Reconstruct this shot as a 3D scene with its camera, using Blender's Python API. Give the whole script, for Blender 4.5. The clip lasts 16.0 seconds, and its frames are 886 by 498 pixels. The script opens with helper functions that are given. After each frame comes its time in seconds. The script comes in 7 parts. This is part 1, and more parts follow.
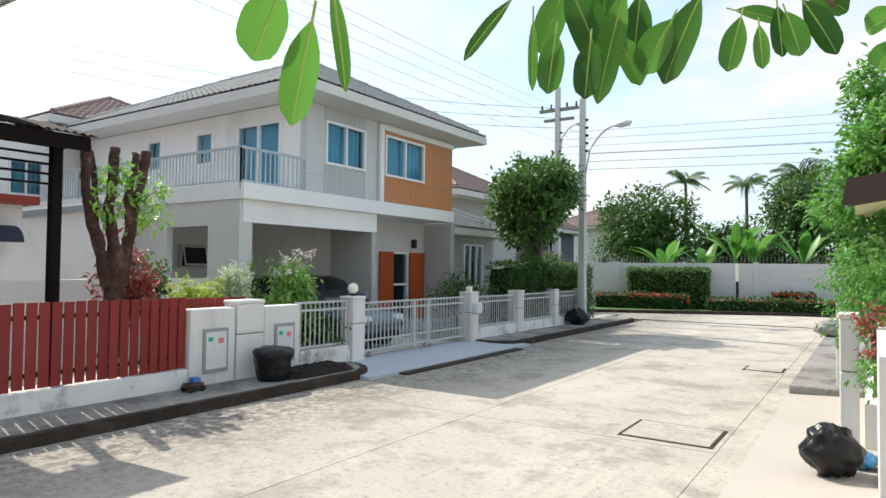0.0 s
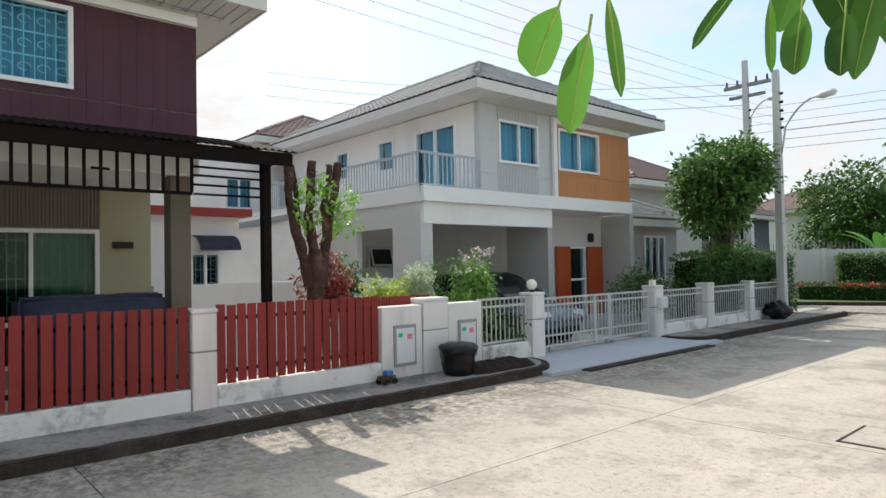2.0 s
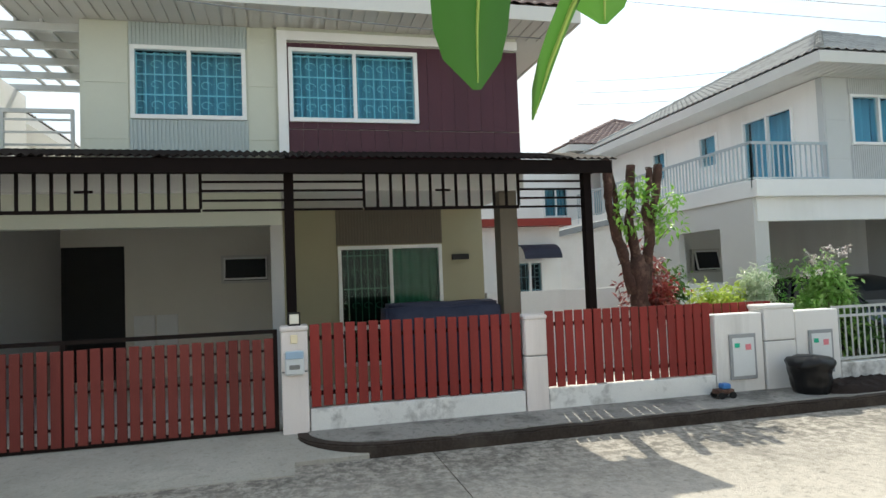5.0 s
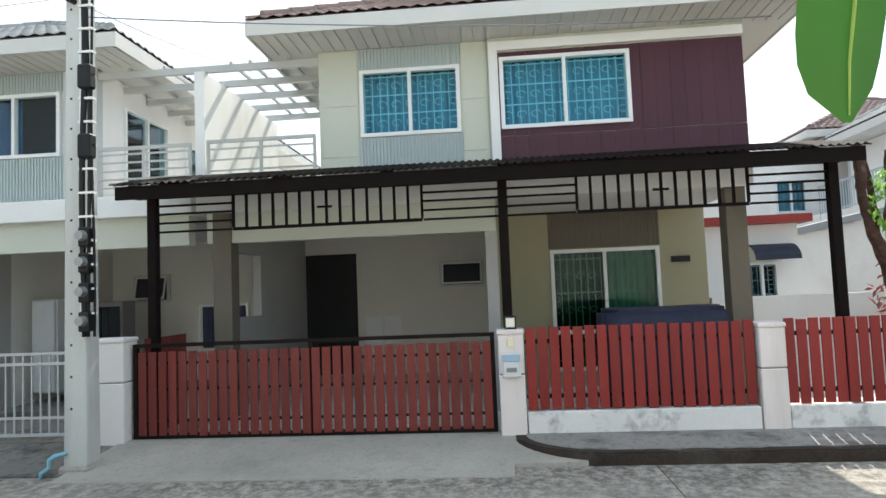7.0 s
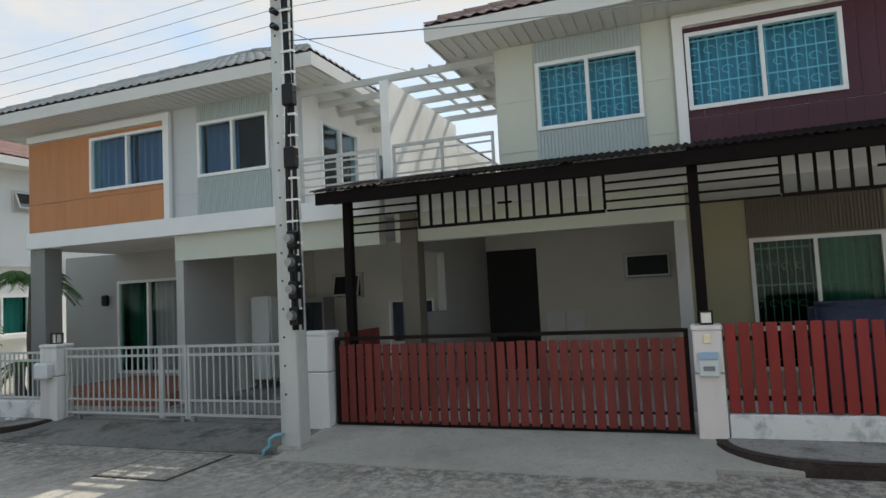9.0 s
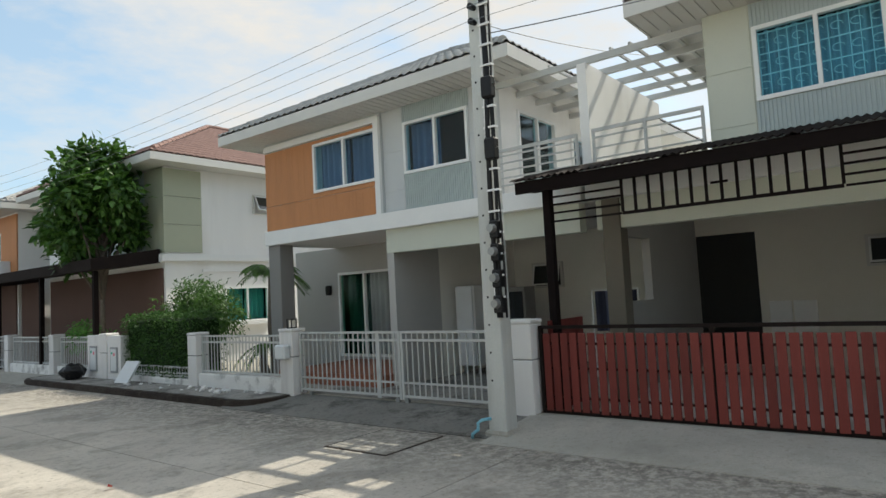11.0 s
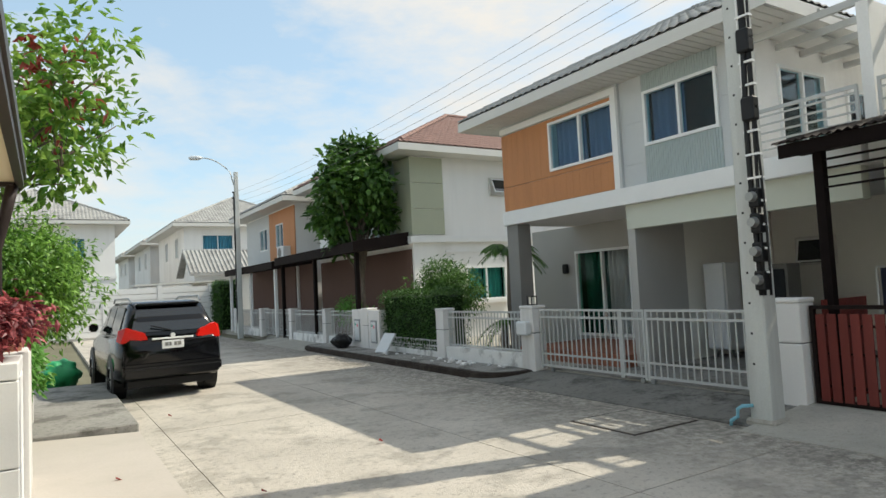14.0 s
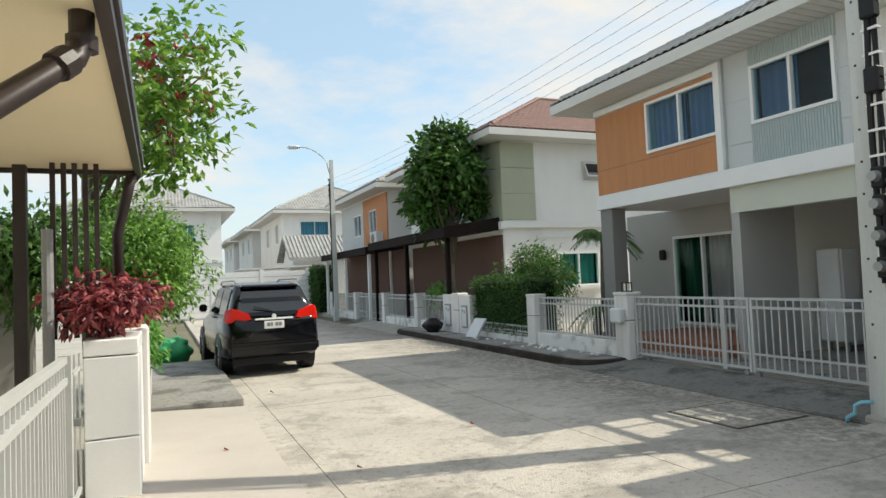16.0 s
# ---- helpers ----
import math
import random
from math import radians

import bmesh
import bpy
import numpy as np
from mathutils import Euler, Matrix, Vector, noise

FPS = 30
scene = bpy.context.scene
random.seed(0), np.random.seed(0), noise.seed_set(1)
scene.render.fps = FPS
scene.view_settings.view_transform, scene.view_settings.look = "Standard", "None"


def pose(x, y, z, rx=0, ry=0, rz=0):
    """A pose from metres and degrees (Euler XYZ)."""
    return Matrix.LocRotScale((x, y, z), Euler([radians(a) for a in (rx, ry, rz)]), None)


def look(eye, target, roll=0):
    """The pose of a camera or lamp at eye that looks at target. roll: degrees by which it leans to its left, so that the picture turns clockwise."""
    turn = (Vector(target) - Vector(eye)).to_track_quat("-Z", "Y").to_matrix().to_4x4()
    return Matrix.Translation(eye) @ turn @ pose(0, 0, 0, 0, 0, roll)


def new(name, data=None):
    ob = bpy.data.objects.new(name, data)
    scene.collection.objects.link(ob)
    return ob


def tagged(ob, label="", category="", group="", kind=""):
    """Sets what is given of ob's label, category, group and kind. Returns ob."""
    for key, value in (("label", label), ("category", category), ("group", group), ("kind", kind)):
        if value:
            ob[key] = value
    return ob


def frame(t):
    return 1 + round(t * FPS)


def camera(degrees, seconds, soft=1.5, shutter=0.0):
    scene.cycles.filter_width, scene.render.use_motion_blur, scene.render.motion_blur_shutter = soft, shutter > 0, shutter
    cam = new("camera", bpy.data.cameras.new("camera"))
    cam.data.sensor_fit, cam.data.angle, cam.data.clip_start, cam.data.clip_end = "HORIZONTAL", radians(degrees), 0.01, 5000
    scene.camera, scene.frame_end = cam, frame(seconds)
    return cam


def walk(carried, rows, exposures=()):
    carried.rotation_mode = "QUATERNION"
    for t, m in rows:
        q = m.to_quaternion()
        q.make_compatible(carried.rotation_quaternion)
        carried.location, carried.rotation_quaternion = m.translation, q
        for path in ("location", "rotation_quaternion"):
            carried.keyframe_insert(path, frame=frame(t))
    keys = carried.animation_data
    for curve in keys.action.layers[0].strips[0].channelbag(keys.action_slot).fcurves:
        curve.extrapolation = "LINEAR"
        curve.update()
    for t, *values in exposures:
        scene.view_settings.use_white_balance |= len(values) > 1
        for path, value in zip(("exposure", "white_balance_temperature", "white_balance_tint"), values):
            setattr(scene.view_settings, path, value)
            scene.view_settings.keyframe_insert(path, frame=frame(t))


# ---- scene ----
cam = camera(69.1, 16.0)
PATH = [
    (0, (0.085, -0.469, 1.812), (-1.023, 1.195, 1.871), 0.6),
    (0.5, (0.087, -0.496, 1.807), (-1.084, 1.124, 1.864), 0.3),
    (1, (0.074, -0.507, 1.812), (-1.174, 1.055, 1.861), -0),
    (1.5, (0.067, -0.525, 1.809), (-1.304, 0.931, 1.857), -0.6),
    (2, (0.049, -0.537, 1.814), (-1.460, 0.775, 1.863), -1.1),
    (2.5, (0.040, -0.559, 1.817), (-1.578, 0.616, 1.870), -1.6),
    (3, (0.034, -0.595, 1.819), (-1.673, 0.445, 1.876), -1.9),
    (3.5, (0.028, -0.618, 1.817), (-1.754, 0.288, 1.878), -2),
    (4, (0.012, -0.635, 1.822), (-1.835, 0.129, 1.891), -2.2),
    (6.5, (0.031, -0.700, 1.857), (-1.965, -0.699, 1.980), -2.1),
    (7, (0.028, -0.722, 1.858), (-1.961, -0.888, 1.986), -2.3),
    (7.5, (0.014, -0.742, 1.855), (-1.955, -1.066, 1.989), -2.6),
    (8, (0.012, -0.746, 1.878), (-1.929, -1.213, 2.010), -2.6),
    (8.5, (0.005, -0.738, 1.872), (-1.905, -1.317, 2.006), -2.9),
    (9, (0.006, -0.782, 1.863), (-1.863, -1.480, 1.999), -2.9),
    (11.5, (0.019, -0.875, 1.818), (-1.465, -2.208, 1.961), -3.2),
    (12, (0.046, -0.896, 1.788), (-1.348, -2.322, 1.936), -3.3),
    (12.5, (0.069, -0.922, 1.786), (-1.231, -2.436, 1.930), -3.4),
    (13, (0.087, -0.940, 1.783), (-1.116, -2.531, 1.919), -3.4),
    (13.5, (0.102, -0.962, 1.770), (-1.027, -2.608, 1.897), -3.2),
    (14, (0.120, -0.970, 1.777), (-0.931, -2.668, 1.895), -2.9),
    (14.5, (0.128, -0.973, 1.765), (-0.860, -2.709, 1.878), -2.5),
    (15, (0.141, -0.988, 1.755), (-0.786, -2.757, 1.863), -2.3),
    (15.5, (0.143, -1.003, 1.769), (-0.722, -2.803, 1.866), -2.3),
    (16, (0.122, -0.999, 1.756), (-0.681, -2.829, 1.844), -2.4),
]
EXPOSURE = [(0.0, 0.60, 6700, 8), (2.3, 0.43, 6850, 9), (3.5, 0.42, 6850, 5), (5.2, 0.72, 6800, 4), (6.5, 1.06, 6700, 4), (7.0, 1.02, 6650, 5), (7.5, 0.65, 6650, 6), (9.0, 0.28, 6650, 6), (11.5, 0.32, 6950, 5), (16.0, 0.42, 7000, 5)]
walk(cam, [(t, look(eye, target, roll)) for t, eye, target, roll in PATH], EXPOSURE)

# ---- world and sun ----
SUN_EL, SUN_AZ = 47.0, 166.0      # azimuth of the sun in the plan, degrees counter-clockwise from +x
world = bpy.data.worlds.new("sky_world")
scene.world = world
world.use_nodes = True
wn, wl = world.node_tree.nodes, world.node_tree.links
wn.clear()
w_out = wn.new("ShaderNodeOutputWorld")
w_bg = wn.new("ShaderNodeBackground")
w_sky = wn.new("ShaderNodeTexSky")
w_sky.sky_type = "NISHITA"
w_sky.sun_disc = False
w_sky.sun_elevation = radians(SUN_EL)
w_sky.sun_rotation = radians(90 - SUN_AZ)
w_sky.air_density, w_sky.dust_density, w_sky.ozone_density = 1.0, 1.5, 1.2
w_co = wn.new("ShaderNodeTexCoord")
w_map = wn.new("ShaderNodeMapping")
w_map.inputs["Scale"].default_value = (1.0, 1.0, 2.6)
w_noise = wn.new("ShaderNodeTexNoise")
w_noise.inputs["Scale"].default_value = 2.3
w_noise.inputs["Detail"].default_value = 9.0
w_noise.inputs["Roughness"].default_value = 0.62
w_ramp = wn.new("ShaderNodeValToRGB")
w_ramp.color_ramp.elements[0].position = 0.43
w_ramp.color_ramp.elements[1].position = 0.64
w_mix = wn.new("ShaderNodeMixRGB")
w_mix.inputs["Color2"].default_value = (4.5, 4.43, 4.55, 1)
wl.new(w_co.outputs["Generated"], w_map.inputs["Vector"])
wl.new(w_map.outputs["Vector"], w_noise.inputs["Vector"])
wl.new(w_noise.outputs["Fac"], w_ramp.inputs["Fac"])
wl.new(w_ramp.outputs["Color"], w_mix.inputs["Fac"])
w_haze = wn.new("ShaderNodeMixRGB")
w_haze.inputs["Fac"].default_value = 0.40
w_haze.inputs["Color2"].default_value = (3.5, 4.9, 6.3, 1)
wl.new(w_sky.outputs["Color"], w_haze.inputs["Color1"])
wl.new(w_haze.outputs["Color"], w_mix.inputs["Color1"])
wl.new(w_mix.outputs["Color"], w_bg.inputs["Color"])
wl.new(w_bg.outputs["Background"], w_out.inputs["Surface"])
w_bg.inputs["Strength"].default_value = 0.15
sun_data = bpy.data.lights.new("sun", "SUN")
sun_data.energy, sun_data.angle, sun_data.color = 3.3, radians(0.5), (1.0, 0.95, 0.87)
sun = new("sun", sun_data)
_el, _az = radians(SUN_EL), radians(SUN_AZ)
SUN_DIR = Vector((math.cos(_el) * math.cos(_az), math.cos(_el) * math.sin(_az), math.sin(_el)))
sun.matrix_world = look(SUN_DIR * 60, (0, 0, 0))


# ---- materials ----
def srgb(h):
    v = [int(h[i:i + 2], 16) / 255 for i in (0, 2, 4)]
    return tuple(c / 12.92 if c <= 0.04045 else ((c + 0.055) / 1.055) ** 2.4 for c in v)


def mat(name, col, rough=0.7, var=0.12, scale=6.0, fine=60.0, bump=0.15, metal=0.0, stain=None, stain_amt=0.0,
        stain_scale=1.2, spec=0.3, per_object=0.0, streak=False, trans=0.0):
    """Painted or mineral surface: base colour with coarse and fine variation, optional stains, fine relief."""
    m = bpy.data.materials.new(name)
    m.use_nodes = True
    n, l = m.node_tree.nodes, m.node_tree.links
    b = n["Principled BSDF"]
    geo = n.new("ShaderNodeNewGeometry")
    if streak:
        mp = n.new("ShaderNodeMapping")
        mp.inputs["Scale"].default_value = (1, 1, 0.12)
        l.new(geo.outputs["Position"], mp.inputs["Vector"])
        vec = mp.outputs["Vector"]
    else:
        vec = geo.outputs["Position"]

    def nz(sc, detail=5.0, rg=0.6, v=None):
        t = n.new("ShaderNodeTexNoise")
        t.inputs["Scale"].default_value = sc
        t.inputs["Detail"].default_value = detail
        t.inputs["Roughness"].default_value = rg
        l.new(v or vec, t.inputs["Vector"])
        return t.outputs["Fac"]
    c1, c2 = nz(scale), nz(fine, 3.0, 0.6, geo.outputs["Position"])
    add = n.new("ShaderNodeMath")
    add.operation = "ADD"
    l.new(c1, add.inputs[0])
    l.new(c2, add.inputs[1])
    last = add.outputs[0]
    if per_object:
        oi = n.new("ShaderNodeObjectInfo")
        ma = n.new("ShaderNodeMath")
        ma.operation = "MULTIPLY_ADD"
        ma.inputs[1].default_value = per_object
        l.new(oi.outputs["Random"], ma.inputs[0])
        l.new(last, ma.inputs[2])
        sb = n.new("ShaderNodeMath")
        sb.operation = "SUBTRACT"
        sb.inputs[1].default_value = per_object / 2
        l.new(ma.outputs[0], sb.inputs[0])
        last = sb.outputs[0]
    mr = n.new("ShaderNodeMapRange")
    mr.inputs["From Min"].default_value, mr.inputs["From Max"].default_value = 0.6, 1.4
    l.new(last, mr.inputs["Value"])
    mx = n.new("ShaderNodeMixRGB")
    lo = tuple(max(0, c * (1 - var)) for c in col)
    hi = tuple(min(1, c * (1 + var)) for c in col)
    mx.inputs["Color1"].default_value, mx.inputs["Color2"].default_value = (*lo, 1), (*hi, 1)
    l.new(mr.outputs["Result"], mx.inputs["Fac"])
    out = mx.outputs["Color"]
    if stain:
        sn = nz(stain_scale, 8.0, 0.65)
        rp = n.new("ShaderNodeValToRGB")
        rp.color_ramp.elements[0].position, rp.color_ramp.elements[1].position = 0.5, 0.66
        l.new(sn, rp.inputs["Fac"])
        mu = n.new("ShaderNodeMath")
        mu.operation = "MULTIPLY"
        mu.inputs[1].default_value = stain_amt
        l.new(rp.outputs["Color"], mu.inputs[0])
        m2 = n.new("ShaderNodeMixRGB")
        m2.inputs["Color2"].default_value = (*stain, 1)
        l.new(out, m2.inputs["Color1"])
        l.new(mu.outputs[0], m2.inputs["Fac"])
        out = m2.outputs["Color"]
    l.new(out, b.inputs["Base Color"])
    b.inputs["Roughness"].default_value = rough
    b.inputs["Metallic"].default_value = metal
    b.inputs["Specular IOR Level"].default_value = spec
    if trans:
        b.inputs["Transmission Weight"].default_value = trans
    if bump:
        bp = n.new("ShaderNodeBump")
        bp.inputs["Strength"].default_value = bump
        bp.inputs["Distance"].default_value = 0.01
        l.new(last, bp.inputs["Height"])
        l.new(bp.outputs["Normal"], b.inputs["Normal"])
    return m


def leaf_mat(name, col, col2, thin=0.35, by_object=False):
    m = bpy.data.materials.new(name)
    m.use_nodes = True
    n, l = m.node_tree.nodes, m.node_tree.links
    b = n["Principled BSDF"]
    geo = n.new("ShaderNodeNewGeometry")
    mx = n.new("ShaderNodeMixRGB")
    mx.inputs["Color1"].default_value, mx.inputs["Color2"].default_value = (*col, 1), (*col2, 1)
    if by_object:
        oi = n.new("ShaderNodeObjectInfo")
        l.new(oi.outputs["Random"], mx.inputs["Fac"])
    else:
        l.new(geo.outputs["Random Per Island"], mx.inputs["Fac"])
    tn = n.new("ShaderNodeTexNoise")
    tn.inputs["Scale"].default_value = 25.0
    l.new(geo.outputs["Position"], tn.inputs["Vector"])
    m2 = n.new("ShaderNodeMixRGB")
    m2.blend_type = "MULTIPLY"
    m2.inputs["Fac"].default_value = 0.5
    l.new(mx.outputs["Color"], m2.inputs["Color1"])
    l.new(tn.outputs["Color"], m2.inputs["Color2"])
    l.new(m2.outputs["Color"] if by_object else mx.outputs["Color"], b.inputs["Base Color"])
    b.inputs["Roughness"].default_value = 0.42
    tr = n.new("ShaderNodeBsdfTranslucent")
    l.new(mx.outputs["Color"], tr.inputs["Color"])
    ms = n.new("ShaderNodeMixShader")
    ms.inputs["Fac"].default_value = thin
    l.new(b.outputs["BSDF"], ms.inputs[1])
    l.new(tr.outputs["BSDF"], ms.inputs[2])
    l.new(ms.outputs["Shader"], n["Material Output"].inputs["Surface"])
    return m


def glass_mat(name, tint=(0.6, 0.8, 0.82), gloss=0.02):
    """Thin tinted pane: tinted see-through with a mirror gloss that grows at grazing angles."""
    m = bpy.data.materials.new(name)
    m.use_nodes = True
    n, l = m.node_tree.nodes, m.node_tree.links
    n.remove(n["Principled BSDF"])
    tr = n.new("ShaderNodeBsdfTransparent")
    tr.inputs["Color"].default_value = (*tint, 1)
    gl = n.new("ShaderNodeBsdfGlossy")
    gl.inputs["Roughness"].default_value = gloss
    lw = n.new("ShaderNodeLayerWeight")
    lw.inputs["Blend"].default_value = 0.5
    pw = n.new("ShaderNodeMath")
    pw.operation = "POWER"
    pw.inputs[1].default_value = 3.5
    l.new(lw.outputs["Facing"], pw.inputs[0])
    ma = n.new("ShaderNodeMath")
    ma.operation = "MULTIPLY_ADD"
    ma.inputs[1].default_value, ma.inputs[2].default_value = 0.6, 0.014
    l.new(pw.outputs[0], ma.inputs[0])
    ms = n.new("ShaderNodeMixShader")
    l.new(ma.outputs[0], ms.inputs["Fac"])
    l.new(tr.outputs["BSDF"], ms.inputs[1])
    l.new(gl.outputs["BSDF"], ms.inputs[2])
    l.new(ms.outputs["Shader"], n["Material Output"].inputs["Surface"])
    return m


def grit_mat(name, col, dark, amt, gutter=False):
    """Weathered concrete: pale ground, dark grime in broken patches, coarse specks of bare aggregate and fine relief."""
    m = bpy.data.materials.new(name)
    m.use_nodes = True
    n, l = m.node_tree.nodes, m.node_tree.links
    b = n["Principled BSDF"]
    geo = n.new("ShaderNodeNewGeometry")

    def nz(sc, detail, rg, lo, hi):
        t = n.new("ShaderNodeTexNoise")
        t.inputs["Scale"].default_value = sc
        t.inputs["Detail"].default_value = detail
        t.inputs["Roughness"].default_value = rg
        l.new(geo.outputs["Position"], t.inputs["Vector"])
        r = n.new("ShaderNodeMapRange")
        r.inputs["From Min"].default_value, r.inputs["From Max"].default_value = lo, hi
        l.new(t.outputs["Fac"], r.inputs["Value"])
        return r.outputs["Result"]

    def op(kind, a, c):
        t = n.new("ShaderNodeMath")
        t.operation = kind
        for i, v in enumerate((a, c)):
            if isinstance(v, float):
                t.inputs[i].default_value = v
            else:
                l.new(v, t.inputs[i])
        return t.outputs[0]

    def mix(a, c, f):
        t = n.new("ShaderNodeMixRGB")
        for k, v in (("Color1", a), ("Color2", c), ("Fac", f)):
            if isinstance(v, tuple):
                t.inputs[k].default_value = (*v, 1)
            else:
                l.new(v, t.inputs[k])
        return t.outputs["Color"]
    grain = nz(38.0, 4.0, 0.7, 0.32, 0.68)
    cloud = nz(0.7, 6.0, 0.6, 0.3, 0.7)
    patch = nz(1.1, 9.0, 0.72, 0.50, 0.60)
    speck = nz(14.0, 5.0, 0.75, 0.54, 0.66)
    c = mix(tuple(v * 0.80 for v in col), tuple(v * 1.14 for v in col), cloud)
    c = mix(tuple(v * 0.72 for v in col), c, op("ADD", op("MULTIPLY", grain, 0.55), 0.45))
    c = mix(c, dark, op("MULTIPLY", op("MULTIPLY", patch, op("ADD", op("MULTIPLY", grain, 0.5), 0.5)), amt))
    c = mix(c, dark, op("MULTIPLY", speck, 0.3 + 0.35 * amt))
    if gutter:
        # washed-in dirt along the house-side gutter, broken by scuffed pale flakes
        sx = n.new("ShaderNodeSeparateXYZ")
        l.new(geo.outputs["Position"], sx.inputs[0])
        band = n.new("ShaderNodeMapRange")
        band.inputs["From Min"].default_value, band.inputs["From Max"].default_value = -4.4, -6.3
        l.new(sx.outputs["X"], band.inputs["Value"])
        flake = nz(7.5, 12.0, 0.8, 0.44, 0.55)
        c = mix(c, tuple(v * 0.55 for v in dark), op("MULTIPLY", op("MULTIPLY", op("ADD", op("MULTIPLY", flake, 0.72), 0.2), band.outputs["Result"]), op("ADD", op("MULTIPLY", cloud, 0.5), 0.5)))
    l.new(c, b.inputs["Base Color"])
    b.inputs["Roughness"].default_value = 0.94
    b.inputs["Specular IOR Level"].default_value = 0.25
    bp = n.new("ShaderNodeBump")
    bp.inputs["Strength"].default_value = 0.5
    bp.inputs["Distance"].default_value = 0.012
    l.new(op("SUBTRACT", grain, speck), bp.inputs["Height"])
    l.new(bp.outputs["Normal"], b.inputs["Normal"])
    return m


M_road = grit_mat("road_concrete", (0.58, 0.53, 0.465), (0.15, 0.14, 0.12), 0.5, True)
M_apron = grit_mat("apron_concrete", (0.48, 0.455, 0.40), (0.22, 0.21, 0.18), 0.3)
M_apronclean = mat("smooth_apron_concrete", (0.48, 0.435, 0.39), 0.9, 0.08, 1.6, 40, 0.2, stain=(0.36, 0.33, 0.29), stain_amt=0.4, stain_scale=0.8)
M_pave = grit_mat("pavement_concrete", (0.36, 0.345, 0.32), (0.055, 0.052, 0.046), 0.75)
M_pavedark = grit_mat("blackened_concrete", (0.24, 0.23, 0.21), (0.035, 0.033, 0.03), 0.85)
M_kerb = mat("kerb_concrete", (0.045, 0.034, 0.028), 1.0, 0.5, 2.5, 30, 0.5, stain=(0.16, 0.14, 0.12), stain_amt=0.25, stain_scale=2.0)
M_ground = mat("earth", (0.16, 0.15, 0.10), 1.0, 0.3, 0.6, 20, 0.4)
M_lawn = mat("lawn", (0.10, 0.17, 0.05), 1.0, 0.3, 2.0, 60, 0.5)
M_white = mat("white_wall_paint", (0.83, 0.82, 0.80), 0.75, 0.05, 1.5, 50, 0.1, stain=(0.5, 0.48, 0.44), stain_amt=0.25, stain_scale=0.7, streak=True)
M_whitetrim = mat("white_trim_paint", (0.80, 0.80, 0.79), 0.6, 0.04, 2, 60, 0.08)
M_post = mat("white_post_paint", (0.74, 0.72, 0.70), 0.75, 0.06, 3, 60, 0.15, stain=(0.38, 0.36, 0.33), stain_amt=0.45, stain_scale=1.6, streak=True)
M_postpink = mat("pinkish_white_post_paint", (0.78, 0.71, 0.68), 0.75, 0.05, 3, 60, 0.15, stain=(0.45, 0.40, 0.37), stain_amt=0.35, stain_scale=1.6, streak=True)
M_dado = mat("flaking_white_dado", (0.76, 0.75, 0.73), 0.85, 0.08, 3, 60, 0.3, stain=(0.20, 0.19, 0.18), stain_amt=0.8, stain_scale=2.2)
M_olive = mat("olive_beige_paint", (0.37, 0.345, 0.235), 0.8, 0.05, 1.5, 60, 0.1)
M_palegreen = mat("pale_greenish_paint", (0.57, 0.59, 0.51), 0.8, 0.04, 1.5, 60, 0.1)
M_grey = mat("light_grey_paint", (0.54, 0.56, 0.565), 0.8, 0.05, 1.5, 60, 0.1)
M_greylow = mat("warm_grey_paint", (0.43, 0.42, 0.40), 0.8, 0.05, 1.5, 60, 0.1)
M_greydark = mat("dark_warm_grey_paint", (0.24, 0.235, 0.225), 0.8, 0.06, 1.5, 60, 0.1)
M_carport = mat("carport_wall_paint", (0.78, 0.765, 0.71), 0.8, 0.05, 1.2, 60, 0.1)
M_carporta = mat("taupe_carport_paint", (0.73, 0.70, 0.63), 0.8, 0.05, 1.2, 60, 0.1)
M_palegreyb = mat("pale_grey_render", (0.60, 0.59, 0.575), 0.8, 0.05, 1.2, 60, 0.1)
M_ribgrey = mat("ribbed_grey_panel", (0.44, 0.50, 0.50), 0.6, 0.05, 3, 60, 0.05)
M_ribdark = mat("ribbed_dark_panel", (0.155, 0.135, 0.105), 0.6, 0.05, 3, 60, 0.05)
# brown, darkened to hold the shade below the far canopies
M_brownshade = mat("brown_paint_with_shade", (0.13, 0.075, 0.06), 0.8, 0.08, 1.5, 60, 0.1)
M_maroon = mat("maroon_boards", (0.075, 0.024, 0.036), 0.5, 0.2, 3, 80, 0.15, streak=True)
M_orange = mat("orange_wood_boards", (0.50, 0.22, 0.095), 0.6, 0.16, 4, 80, 0.15, streak=True)
M_soffit = mat("white_soffit", (0.66, 0.65, 0.62), 0.7, 0.06, 2, 60, 0.1)
M_fascia = mat("pale_fascia", (0.62, 0.61, 0.58), 0.6, 0.06, 2, 60, 0.1)
M_roofgrey = mat("grey_roof_tile", (0.38, 0.375, 0.36), 0.8, 0.25, 3, 40, 0.3, stain=(0.10, 0.10, 0.10), stain_amt=0.4)
M_roofbrown = mat("brown_roof_tile", (0.27, 0.19, 0.17), 0.7, 0.25, 3, 40, 0.3)
M_roofred = mat("terracotta_roof_tile", (0.27, 0.165, 0.14), 0.7, 0.22, 3, 40, 0.3)
M_darkwood = mat("dark_brown_timber", (0.0085, 0.0050, 0.0045), 0.85, 0.3, 6, 70, 0.2, spec=0.15)
M_darkmetal = mat("dark_corrugated_sheet", (0.014, 0.009, 0.008), 0.8, 0.3, 4, 60, 0.1, spec=0.15)
M_redslat = mat("red_painted_slat", (0.23, 0.024, 0.020), 0.5, 0.22, 5, 90, 0.15, per_object=0.5, streak=True)
